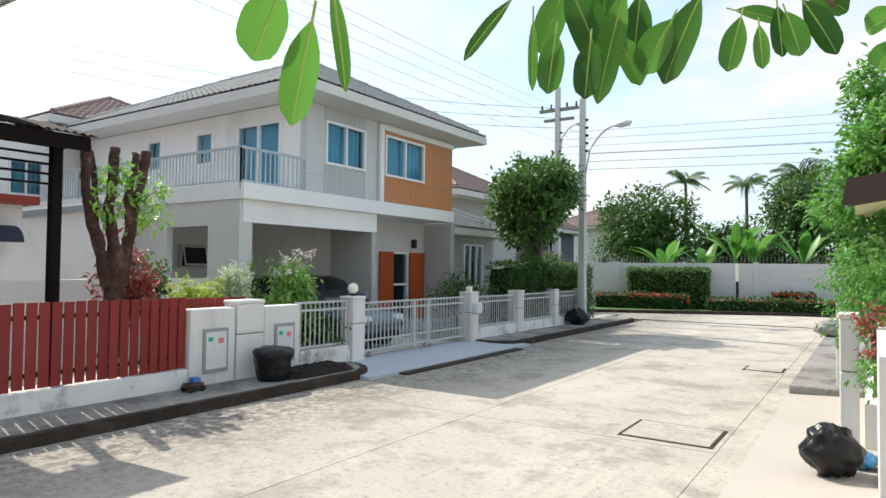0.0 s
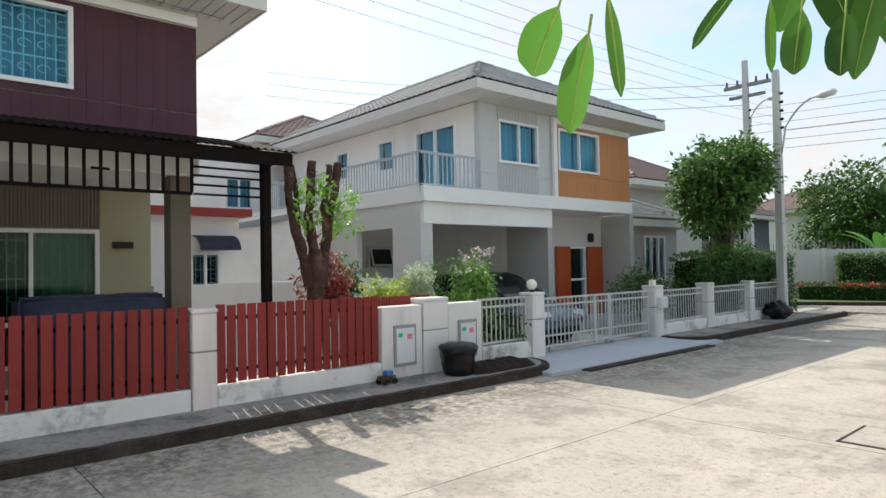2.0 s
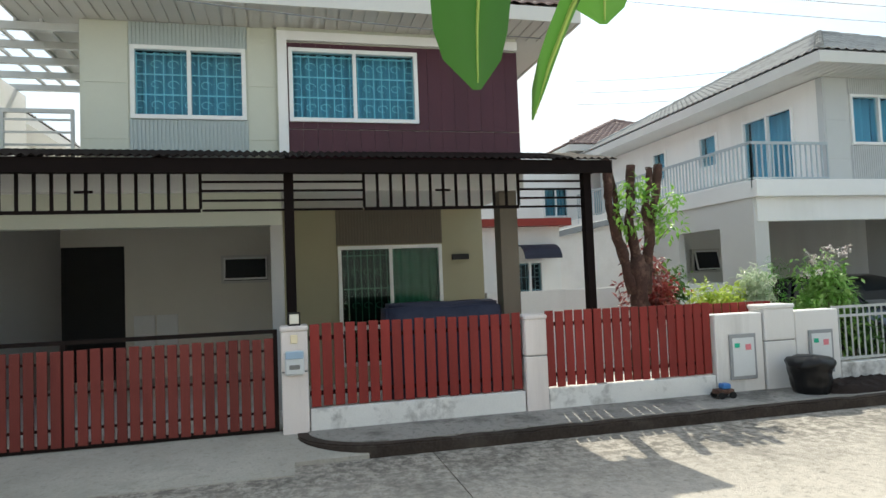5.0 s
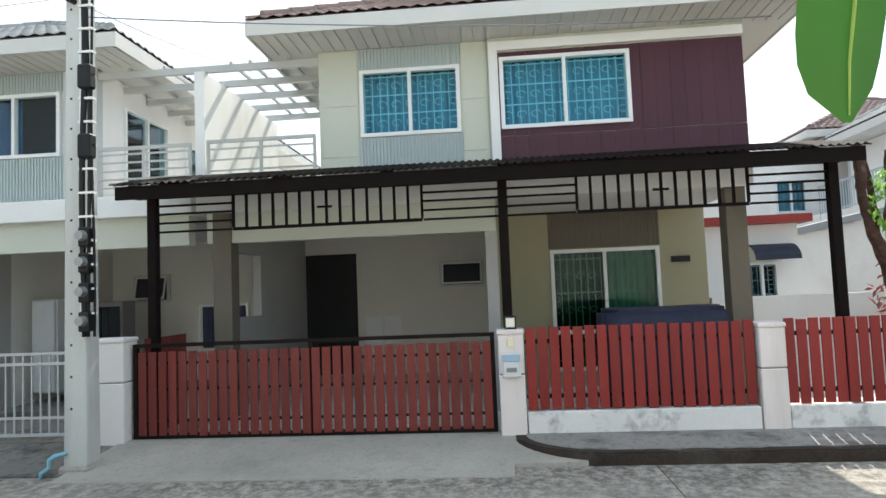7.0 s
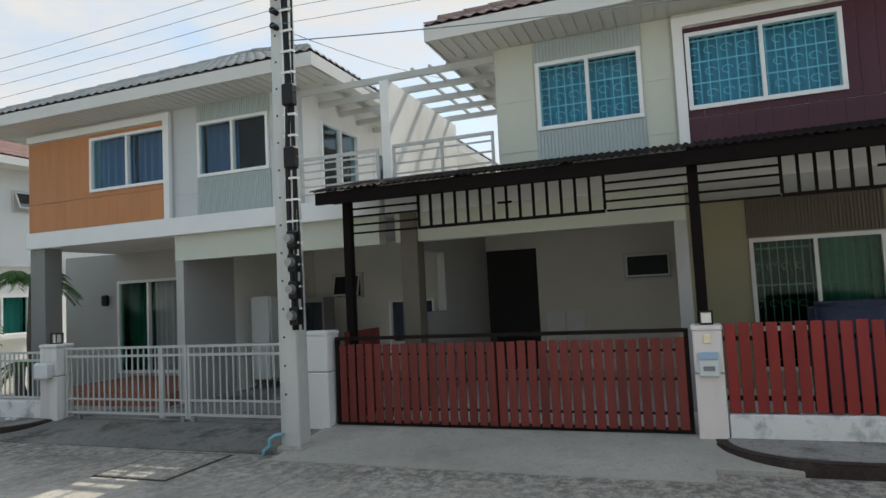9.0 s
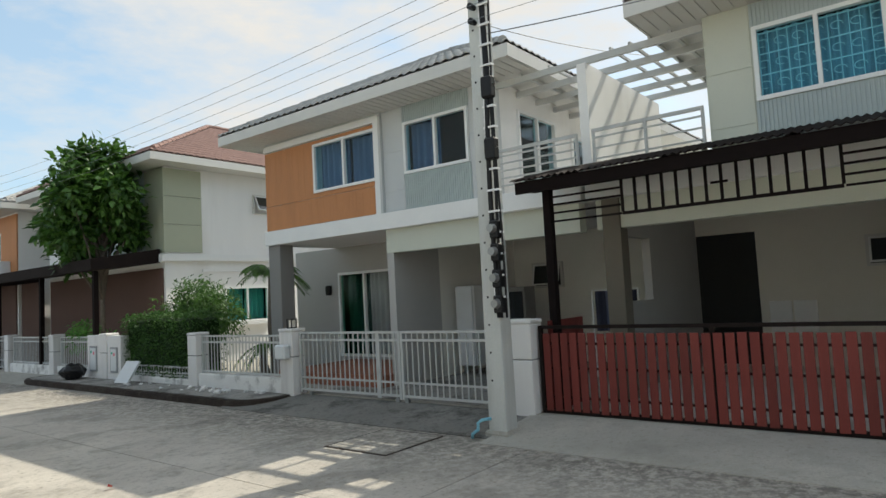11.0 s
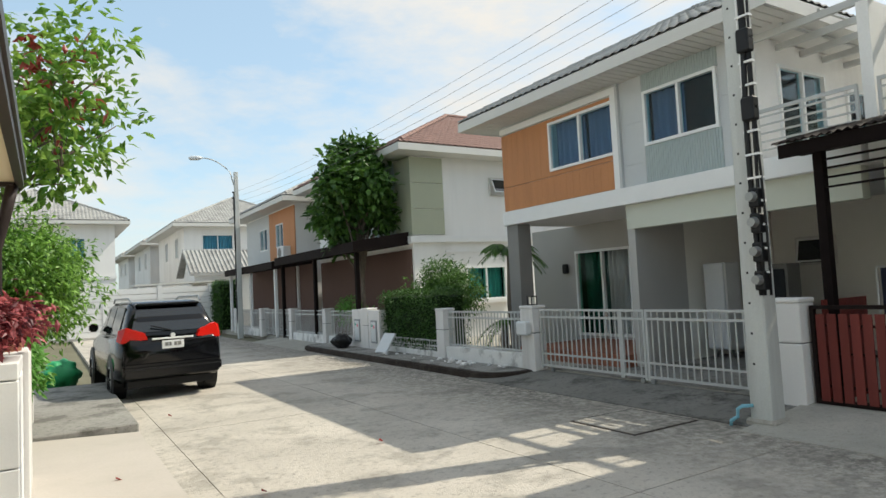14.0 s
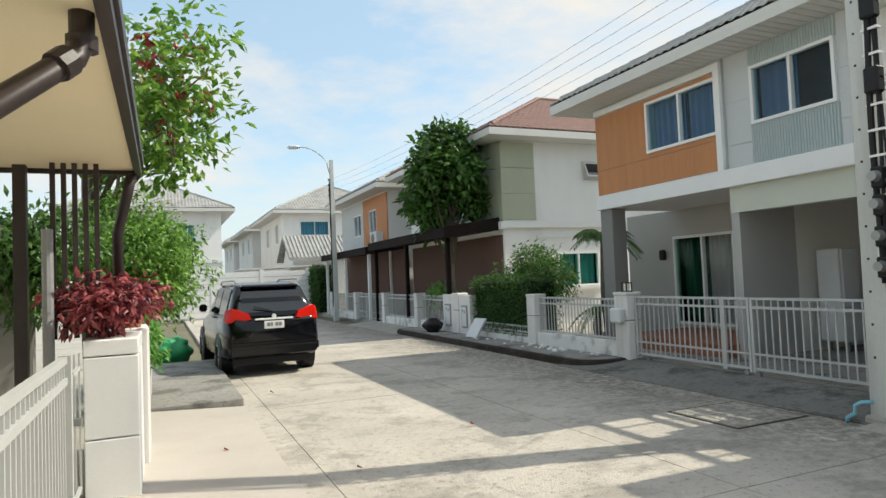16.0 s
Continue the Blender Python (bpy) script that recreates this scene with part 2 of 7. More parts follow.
M_redslatd = mat("dull_red_gate_slat", (0.165, 0.032, 0.026), 0.55, 0.22, 5, 90, 0.15, per_object=0.5, streak=True)
M_gate = mat("grey_painted_steel", (0.50, 0.51, 0.50), 0.45, 0.06, 5, 60, 0.05)
M_rail = mat("blue_grey_rail_paint", (0.40, 0.46, 0.49), 0.45, 0.06, 5, 60, 0.05)
M_frame = mat("white_aluminium", (0.80, 0.81, 0.80), 0.4, 0.03, 5, 60, 0.0)
M_concpole = mat("pole_concrete", (0.54, 0.555, 0.535), 0.85, 0.1, 3, 60, 0.25, stain=(0.25, 0.24, 0.22), stain_amt=0.4, streak=True)
M_black = mat("black_rubber", (0.012, 0.012, 0.013), 0.5, 0.2, 8, 80, 0.1)
M_bagblack = mat("black_plastic_bag", (0.010, 0.010, 0.011), 0.3, 0.2, 8, 80, 0.1)
M_steel = mat("galvanised_steel", (0.35, 0.36, 0.36), 0.45, 0.1, 8, 80, 0.05, metal=0.8)
M_curtain_blue = mat("blue_grey_curtain", (0.17, 0.19, 0.29), 0.9, 0.12, 5, 60, 0.1)
M_curtain_teal = mat("teal_curtain", (0.25, 0.44, 0.52), 0.9, 0.12, 5, 60, 0.1)
M_curtain_grey = mat("grey_curtain", (0.50, 0.47, 0.48), 0.9, 0.12, 5, 60, 0.1)
# green that puts the lit look of a glass pane into colour
M_panegreen = mat("lit_pane_green", (0.05, 0.095, 0.085), 0.9, 0.12, 5, 60, 0.1)
M_curtain_sky = mat("sky_blue_curtain", (0.26, 0.50, 0.62), 0.9, 0.12, 5, 60, 0.1)
# near-black colour standing in for shade in rooms and openings
M_roomshade = mat("near_black_interior_shade", (0.03, 0.032, 0.033), 0.9, 0.1, 2, 30, 0.0)
M_glass = glass_mat("tinted_glass", (0.72, 0.89, 0.94))
M_glassgreen = glass_mat("green_tinted_glass", (0.60, 0.87, 0.79))
M_glassclear = glass_mat("clear_glass", (0.88, 0.92, 0.91))
M_carpaint = mat("black_car_paint", (0.003, 0.003, 0.004), 0.12, 0.1, 4, 60, 0.0, spec=0.45)
M_carglass = mat("dark_car_glass", (0.010, 0.014, 0.018), 0.04, 0.1, 4, 60, 0.0, spec=0.9)
M_redlens = mat("red_lamp_lens", (0.75, 0.018, 0.012), 0.15, 0.1, 20, 90, 0.05)
M_bark = mat("brown_bark", (0.070, 0.038, 0.030), 0.95, 0.4, 9, 60, 0.8, stain=(0.21, 0.13, 0.10), stain_amt=0.7, stain_scale=7.0)
M_barkgrey = mat("grey_bark", (0.15, 0.125, 0.10), 0.95, 0.4, 9, 60, 0.8)
M_terracotta = mat("terracotta_tiles", (0.30, 0.12, 0.075), 0.7, 0.15, 4, 60, 0.1)
M_bluetile = mat("pale_blue_grey_tiles", (0.46, 0.50, 0.56), 0.5, 0.08, 4, 60, 0.1)
M_reddoor = mat("orange_red_door_paint", (0.42, 0.075, 0.022), 0.45, 0.12, 4, 60, 0.1, streak=True)
M_cream = mat("cream_soffit_paint", (0.86, 0.75, 0.52), 0.7, 0.04, 1.5, 60, 0.05)
M_pipe = mat("dark_brown_pipe", (0.045, 0.034, 0.032), 0.4, 0.2, 6, 60, 0.05)
M_pipegrey = mat("grey_pipe", (0.30, 0.31, 0.32), 0.5, 0.1, 6, 60, 0.05)
M_lamp = mat("opal_lamp", (0.85, 0.82, 0.72), 0.3, 0.03, 5, 60, 0.0)
M_mailbox = mat("white_letter_box", (0.66, 0.68, 0.69), 0.4, 0.05, 5, 60, 0.0)
M_blueplate = mat("pale_blue_plate", (0.35, 0.48, 0.62), 0.5, 0.05, 5, 60, 0.0)
M_sofa = mat("dark_blue_cover", (0.03, 0.034, 0.06), 0.6, 0.3, 6, 60, 0.3)
L_dark = leaf_mat("dark_green_leaves", (0.026, 0.080, 0.014), (0.11, 0.235, 0.04))
L_bright = leaf_mat("bright_green_leaves", (0.08, 0.25, 0.04), (0.21, 0.45, 0.10), 0.45)
L_lime = leaf_mat("yellow_green_leaves", (0.36, 0.52, 0.06), (0.56, 0.64, 0.12), 0.4)
# brighter copy of the dark leaves, sunlit highlights put into its colour range
L_street = leaf_mat("dark_leaves_with_sun_tint", (0.028, 0.085, 0.015), (0.17, 0.33, 0.07), 0.35)
L_shoot = leaf_mat("fresh_shoot_leaves", (0.15, 0.38, 0.05), (0.38, 0.62, 0.14), 0.5)
L_hedge = leaf_mat("hedge_leaves", (0.022, 0.07, 0.012), (0.07, 0.17, 0.025), 0.3)
L_white = leaf_mat("variegated_leaves", (0.36, 0.48, 0.28), (0.62, 0.68, 0.50), 0.3)
L_red = leaf_mat("red_leaves", (0.30, 0.03, 0.03), (0.42, 0.10, 0.08), 0.35)
L_maroon = leaf_mat("maroon_leaves", (0.10, 0.014, 0.022), (0.54, 0.22, 0.20), 0.35)
L_planter = leaf_mat("wine_red_leaves", (0.07, 0.010, 0.018), (0.50, 0.12, 0.13), 0.35)
L_near = leaf_mat("glossy_near_leaf", (0.03, 0.11, 0.018), (0.13, 0.36, 0.05), 0.45, True)
L_ixora = leaf_mat("red_blossom", (0.55, 0.03, 0.02), (0.65, 0.09, 0.04), 0.3)


# ---- builders ----
def finish(name, bm, material, smooth=False):
    me = bpy.data.meshes.new(name)
    bm.normal_update()
    bm.to_mesh(me)
    bm.free()
    for m in (material if isinstance(material, (list, tuple)) else [material]):
        me.materials.append(m)
    if smooth:
        for p in me.polygons:
            p.use_smooth = True
    return me


def thing(name, loc, label, category, group="", kind=""):
    ob = new(name)
    ob.empty_display_size = 0.2
    ob.location = loc
    return tagged(ob, label, category, group, kind)


def part(name, bm, material, parent, label="", smooth=False):
    """Mesh in world coordinates under a thing or part."""
    ob = new(name, finish(name, bm, material, smooth))
    hook(ob, parent)
    return tagged(ob, label) if label else ob


def place(ob):
    """World place of a thing or part, before the scene is evaluated."""
    v = Vector(ob.location)
    while ob.parent:
        ob = ob.parent
        v = v + Vector(ob.location)
    return v


def hook(ob, parent):
    ob.parent = parent
    ob.location = ob.location - place(parent)


def solo(name, bm, material, label, category, group="", kind="", smooth=False):
    ob = new(name, finish(name, bm, material, smooth))
    return tagged(ob, label, category, group, kind)


def structure(name, bm, material, label, category, smooth=False):
    return solo(name, bm, material, label, category, "", "structure", smooth)


def B(*boxes, bevel=0.0):
    """A bmesh of boxes (x0, x1, y0, y1, z0, z1)."""
    bm = bmesh.new()
    for b in boxes:
        add_box(bm, *b)
    if bevel:
        bmesh.ops.bevel(bm, geom=bm.edges[:], offset=bevel, segments=1, affect="EDGES", clamp_overlap=True)
    return bm


def add_box(bm, x0, x1, y0, y1, z0, z1):
    x0, x1, y0, y1, z0, z1 = min(x0, x1), max(x0, x1), min(y0, y1), max(y0, y1), min(z0, z1), max(z0, z1)
    v = [bm.verts.new(p) for p in ((x0, y0, z0), (x1, y0, z0), (x1, y1, z0), (x0, y1, z0), (x0, y0, z1), (x1, y0, z1), (x1, y1, z1), (x0, y1, z1))]
    for f in ((3, 2, 1, 0), (4, 5, 6, 7), (0, 1, 5, 4), (1, 2, 6, 5), (2, 3, 7, 6), (3, 0, 4, 7)):
        bm.faces.new([v[i] for i in f])
    return v


def add_tube(bm, pts, radii, seg=8, cap=True):
    """A tube along points."""
    rings = []
    pts = [Vector(p) for p in pts]
    for i, p in enumerate(pts):
        d = (pts[min(i + 1, len(pts) - 1)] - pts[max(i - 1, 0)]).normalized()
        a = d.cross(Vector((0, 0, 1)) if abs(d.z) < 0.9 else Vector((1, 0, 0))).normalized()
        c = d.cross(a)
        r = radii[i] if isinstance(radii, (list, tuple)) else radii
        rings.append([bm.verts.new(p + a * r * math.cos(2 * math.pi * k / seg) + c * r * math.sin(2 * math.pi * k / seg)) for k in range(seg)])
    for r0, r1 in zip(rings, rings[1:]):
        for k in range(seg):
            bm.faces.new((r0[k], r0[(k + 1) % seg], r1[(k + 1) % seg], r1[k]))
    if cap:
        bm.faces.new(rings[0][::-1])
        bm.faces.new(rings[-1])
    return bm


def T(pts, radii, seg=8):
    return add_tube(bmesh.new(), pts, radii, seg)


def add_beam(bm, p0, p1, w, h):
    """A straight bar of rectangular section between two points."""
    p0, p1 = Vector(p0), Vector(p1)
    d = (p1 - p0).normalized()
    a = d.cross(Vector((0, 0, 1)) if abs(d.z) < 0.95 else Vector((1, 0, 0))).normalized() * w / 2
    c = a.cross(d).normalized() * h / 2
    v = [bm.verts.new(p + s * a + t * c) for p in (p0, p1) for s, t in ((-1, -1), (1, -1), (1, 1), (-1, 1))]
    for f in ((0, 1, 2, 3), (7, 6, 5, 4), (0, 4, 5, 1), (1, 5, 6, 2), (2, 6, 7, 3), (3, 7, 4, 0)):
        bm.faces.new([v[i] for i in f])
    return bm


def poly(bm, pts):
    return bm.faces.new([bm.verts.new(p) for p in pts])


def prism(bm, pts, axis, a, b):
    """Extrudes a polygon of 2D points along an axis from a to b. pts are the other two axes in order."""
    def P(q, w):
        return {"x": (w, q[0], q[1]), "y": (q[0], w, q[1]), "z": (q[0], q[1], w)}[axis]
    lo, hi = [bm.verts.new(P(q, a)) for q in pts], [bm.verts.new(P(q, b)) for q in pts]
    bm.faces.new(lo)
    bm.faces.new(hi[::-1])
    k = len(pts)
    for i in range(k):
        bm.faces.new((lo[i], hi[i], hi[(i + 1) % k], lo[(i + 1) % k]))
    bmesh.ops.recalc_face_normals(bm, faces=bm.faces[:])
    return bm


def add_leaf(bm, p, d, up, length, width, bend=0.25):
    """A bent leaf of four triangles-worth of faces."""
    d, up = d.normalized(), up.normalized()
    s = d.cross(up)
    if s.length < 0.05:
        s = d.cross(Vector((0.3, 1, 0.2)))
    s.normalize()
    n = s.cross(d)
    a = bm.verts.new(p)
    m1 = p + d * length * 0.45
    q = bm.verts.new(m1 + s * width / 2 - n * bend * 0.1 * length)
    r = bm.verts.new(m1 - s * width / 2 - n * bend * 0.1 * length)
    mid = bm.verts.new(m1 + n * width * 0.12)
    e = bm.verts.new(p + d * length - n * bend * length)
    bm.faces.new((a, mid, q))
    bm.faces.new((a, r, mid))
    bm.faces.new((mid, e, q))
    bm.faces.new((r, e, mid))


def crown(rng, blobs, count, length, width, droop=0.3, out=0.6):
    """Leaves round blobs (x, y, z, rx, ry, rz); gaps come from leaves being on twigs."""
    bm = bmesh.new()
    tot = sum((b[3] * b[4] * b[5]) ** (2 / 3) for b in blobs)
    for b in blobs:
        k = int(count * (b[3] * b[4] * b[5]) ** (2 / 3) / tot / 6) + 1
        c = Vector(b[:3])
        for _ in range(k):
            v = Vector((rng.gauss(0, 1), rng.gauss(0, 1), rng.gauss(0, 1))).normalized()
            r = 0.55 + 0.5 * rng.random() ** 0.6
            tip = c + Vector((v.x * b[3], v.y * b[4], v.z * b[5])) * r
            for _ in range(6):
                d = v * out + Vector((rng.gauss(0, 0.6), rng.gauss(0, 0.6), rng.gauss(0, 0.5) - droop))
                p = tip + Vector((rng.gauss(0, 1), rng.gauss(0, 1), rng.gauss(0, 1))) * length * 0.6
                s = 0.7 + 0.6 * rng.random()
                add_leaf(bm, p, d, Vector((rng.gauss(0, 0.5), rng.gauss(0, 0.5), 1)), length * s, width * s)
    return bm


def wall_y(x0, x1, y0, y1, z0, z1, holes=()):
    """A wall along y from y0 to y1, one closed mesh, with rectangular holes (ya, yb, za, zb) going through it."""
    ys = sorted({y0, y1, *[h[0] for h in holes], *[h[1] for h in holes]})
    zs = sorted({z0, z1, *[h[2] for h in holes], *[h[3] for h in holes]})
    bm = bmesh.new()
    grid = {}

    def v(s, i, k):
        if (s, i, k) not in grid:
            grid[s, i, k] = bm.verts.new((x1 if s else x0, ys[i], zs[k]))
        return grid[s, i, k]

    def solid(i, k):
        if not (0 <= i < len(ys) - 1 and 0 <= k < len(zs) - 1):
            return False
        a, b, c, d = ys[i], ys[i + 1], zs[k], zs[k + 1]
        return not any(h[0] <= a and b <= h[1] and h[2] <= c and d <= h[3] for h in holes)
    for i in range(len(ys) - 1):
        for k in range(len(zs) - 1):
            if not solid(i, k):
                continue
            bm.faces.new((v(1, i, k), v(1, i + 1, k), v(1, i + 1, k + 1), v(1, i, k + 1)))
            bm.faces.new((v(0, i, k), v(0, i, k + 1), v(0, i + 1, k + 1), v(0, i + 1, k)))
            if not solid(i - 1, k):
                bm.faces.new((v(0, i, k), v(1, i, k), v(1, i, k + 1), v(0, i, k + 1)))
            if not solid(i + 1, k):
                bm.faces.new((v(0, i + 1, k), v(0, i + 1, k + 1), v(1, i + 1, k + 1), v(1, i + 1, k)))
            if not solid(i, k - 1):
                bm.faces.new((v(0, i, k), v(0, i + 1, k), v(1, i + 1, k), v(1, i, k)))
            if not solid(i, k + 1):
                bm.faces.new((v(0, i, k + 1), v(1, i, k + 1), v(1, i + 1, k + 1), v(0, i + 1, k + 1)))
    return bm


def wall_x(y0, y1, x0, x1, z0, z1, holes=()):
    bm = wall_y(y0, y1, x0, x1, z0, z1, holes)
    bmesh.ops.transform(bm, matrix=Matrix(((0, 1, 0, 0), (1, 0, 0, 0), (0, 0, 1, 0), (0, 0, 0, 1))), verts=bm.verts)
    bmesh.ops.reverse_faces(bm, faces=bm.faces)
    return bm


# ---- ground, road, kerbs ----
structure("ground", B((-400, 400, -400, 400, -0.30, -0.10)), M_ground, "flat bare earth running out to the horizon", "ground")
YS = [-44.0 + 5.6 * i for i in range(13)]
road = thing("road", (-4, 0, 0), "pale sunlit concrete road cast in large worn slabs", "road", kind="structure")
for ya, yb in zip(YS, YS[1:]):
    for xa, xb in ((-6.79, -4.05), (-4.04, -1.22)):
        part("slab", B((xa, xb, ya + 0.006, min(yb, 23.6) - 0.006, -0.12, 0.0)), M_road, road)
part("joint_bed", B((-6.8, -1.2, -44, 23.6, -0.14, -0.012)), M_kerb, road, "dark joints between the slabs")
part("gutter_strip", B((-1.215, -0.95, -44, 23.6, -0.12, -0.004)), M_road, road, "stained gutter strip")
structure("cross_road", B((-60, 40, 23.61, 31.0, -0.12, -0.003)), M_road, "pale concrete cross road at the street's end", "road")
structure("far_kerb", B((-60, 40, 31.0, 31.2, -0.12, 0.12)), M_kerb, "dark stained kerb of the cross road", "kerb")
structure("far_verge", B((-60, 40, 31.2, 37, -0.12, 0.10)), M_lawn, "clipped grass verge below the boundary wall", "verge")


def rounded_strip(x_in, x_out, ya, yb, r, z, k=10, ends=(True, True), st=1.0):
    """Plan of a pavement strip with rounded corners on the road side."""
    pts = [(x_in, ya)]
    if ends[0]:
        for i in range(k + 1):
            a = -math.pi / 2 + math.pi / 2 * i / k
            pts.append((x_out - r + r * math.cos(a), ya + st * (r + r * math.sin(a))))
    else:
        pts.append((x_out, ya))
    if ends[1]:
        for i in range(k + 1):
            a = math.pi / 2 * i / k
            pts.append((x_out - r + r * math.cos(a), yb - r + r * math.sin(a)))
    else:
        pts.append((x_out, yb))
    pts.append((x_in, yb))
    return pts


def pavement(name, ya, yb, r=0.7, ends=(True, True), st=1.0):
    bm = bmesh.new()
    prism(bm, rounded_strip(-7.72, -6.93, ya + 0.14, yb - 0.14, max(r - 0.14, 0.05), 0, ends=ends, st=st), "z", -0.1, 0.135)
    structure(name, bm, M_pave, "stained grey concrete pavement strip along the fence", "pavement")
    bm = bmesh.new()
    prism(bm, rounded_strip(-7.715, -6.79, ya, yb, r, 0, ends=ends, st=st), "z", -0.1, 0.128)
    bmesh.ops.bevel(bm, geom=[e for e in bm.edges if all(v.co.z > 0.1 for v in e.verts)], offset=0.02, segments=2, affect="EDGES")
    bmesh.ops.subdivide_edges(bm, edges=[e for e in bm.edges if e.calc_length() > 1.0], cuts=70)
    for v in bm.verts:
        if v.co.x > -7.6 and v.co.z > 0.0:
            q = Vector((0, v.co.y * 2.3, v.co.z * 4))
            v.co.x -= 0.035 * max(0.0, noise.noise(q)) + 0.015 * abs(noise.noise(q * 4))
            v.co.z -= 0.03 * max(0.0, noise.noise(q * 1.7 + Vector((3, 0, 0))))
    structure(name + "_kerb", bm, M_kerb, "blackened concrete kerb with worn edges", "kerb")


pavement("pavement_1", -0.62, 8.25, 0.9, st=1.25)
pavement("pavement_2", 12.6, 22.5)
pavement("pavement_3", -21.3, -10.6)


def ramp(name, ya, yb, x0, x1, z0, z1, material, label):
    bm = bmesh.new()
    prism(bm, [(x0, -0.1), (x1, -0.1), (x1, z1), (x0, z0)], "y", ya, yb)
    return structure(name, bm, material, label, "driveway")


ramp("driveway_edge_1", -0.64, 0.12, -7.9, -6.795, 0.138, 0.041, M_apron, "pale concrete beside a rounded kerb")
ramp("driveway_1", -5.5, -0.64, -7.9, -6.45, 0.14, 0.012, M_apron, "pale concrete driveway ramp before a red gate")
ramp("driveway_2", 7.5, 13.3, -7.9, -6.6, 0.12, 0.05, M_bluetile, "pale blue-grey tiled driveway before a steel gate")
ramp("driveway_3", -11.4, -5.52, -7.9, -6.7, 0.12, 0.015, M_pavedark, "dark stained concrete driveway beside a pole")
ramp("driveway_4", -26.5, -20.6, -7.9, -6.7, 0.12, 0.015, M_apron, "concrete driveway of a far house")
structure("driveway_edge", B((-6.6, -6.42, 8.27, 12.58, -0.1, 0.03)), M_kerb, "dark stained concrete edge of a driveway", "kerb")

# yards between the houses
structure("yard_floor", B((-26, -7.9, -60, 23.5, -0.12, 0.12)), M_apron, "pale concrete yard floor behind the fences", "yard")


# ---- houses ----
def hip_roof(house, x0, x1, y0, y1, z, pitch, tile, fascia=M_fascia, soffit=M_soffit, courses=True, ridge=None):
    """Hip roof over the rectangle, with courses of waved tiles, caps, fascia boards and a boarded soffit."""
    roof = part("roof", B((x0 + 0.03, x1 - 0.03, y0 + 0.03, y1 - 0.03, z + 0.0, z + 0.045)), soffit, house, "boarded white soffit")
    tz = math.tan(radians(pitch))
    w = min(x1 - x0, y1 - y0) / 2
    zt = z + 0.2
    for nm, bx in (("fascia", (x1 - 0.03, x1, y0, y1)), ("fascia", (x0, x0 + 0.03, y0, y1)), ("fascia", (x0 + 0.03, x1 - 0.03, y0, y0 + 0.03)), ("fascia", (x0 + 0.03, x1 - 0.03, y1 - 0.03, y1))):
        part(nm, B((*bx, z - 0.02, zt - 0.01)), fascia, roof, "pale painted fascia board")
    cs = [(x0, y0), (x1, y0), (x1, y1), (x0, y1)]
    if x1 - x0 > y1 - y0:
        ym = (y0 + y1) / 2
        r = [(x0 + w, ym), (x1 - w, ym)]
        faces = [((1, 2), (r[1], r[1])), ((2, 3), (r[1], r[0])), ((3, 0), (r[0], r[0])), ((0, 1), (r[0], r[1]))]
    else:
        xm = (x0 + x1) / 2
        r = [(xm, y0 + w), (xm, y1 - w)]
        faces = [((1, 2), (r[0], r[1])), ((2, 3), (r[1], r[1])), ((3, 0), (r[1], r[0])), ((0, 1), (r[0], r[0]))]
    core = bmesh.new()
    for (a, b), (ra, rb) in faces:
        pa, pb = Vector((*cs[a], zt)), Vector((*cs[b], zt))
        qa, qb = Vector((*ra, zt + w * tz)), Vector((*rb, zt + w * tz))
        # ra lies over corner a
        poly(core, [pa, pb, qb, qa] if (qa - qb).length > 0.01 else [pa, pb, qa])
        es = (pb - pa).normalized()
        inn = Vector((-es.y, es.x, 0))
        if (Vector((*ra, 0)) - Vector((*cs[a], 0))).dot(inn) < 0:
            inn = -inn
        L = (pb - pa).length
        wave, step = 0.2, 0.27
        verts, fs = [], []
        nh = int(w / step)
        if not courses:
            continue
        cols = int(L / wave * 4)
        for c in range(nh):
            h0, h1 = c * step, (c + 1) * step + 0.05
            for k in range(cols):
                s0, s1 = k * L / cols, (k + 1) * L / cols
                hm = (h0 + h1) / 2 - 0.1
                if s1 <= h0 or s0 >= L - h0 or L - 2 * h1 < 0.1:
                    continue
                b0 = len(verts)
                for s, kk in ((s0, k), (s1, k + 1)):
                    wz = (0.030, 0.013, -0.005, 0.013)[kk % 4]
                    for h, lift in ((h0, 0.036), (h1, 0.012)):
                        p = pa + es * min(max(s, h), L - h) + inn * h
                        verts.append((p.x, p.y, zt + h * tz + wz + lift))
                    p = pa + es * min(max(s, h0), L - h0) + inn * h0
                    verts.append((p.x, p.y, zt + h0 * tz + wz + 0.018))
                fs += [(b0, b0 + 3, b0 + 4, b0 + 1), (b0 + 2, b0 + 5, b0 + 3, b0)]
        me = bpy.data.meshes.new("roof_tiles")
        me.from_pydata(verts, [], fs)
        me.materials.append(tile)
        for p in me.polygons:
            p.use_smooth = p.index % 2 == 0
        ob = new("roof_tiles", me)
        hook(ob, roof)
        tagged(ob, "courses of waved concrete roof tiles", kind="stuff")
    part("roof_slope", core, tile, roof)
    # hip and ridge caps
    caps = [(cs[a], ra) for (a, b), (ra, rb) in faces] + [(r[0], r[1])]
    for a, b in caps:
        za = zt + 0.03 if a in cs else zt + w * tz + 0.03
        pa, pb = Vector((*a, za)), Vector((*b, zt + w * tz + 0.03))
        if a in cs:
            pa = pa.lerp(pb, 0.28 / max(0.3, (pb - pa).length))
        n = max(1, int((pb - pa).length / 0.42))
        if (pb - pa).length < 0.1:
            continue
        for i in range(n):
            q0, q1 = pa.lerp(pb, i / n), pa.lerp(pb, (i + 1.12) / n)
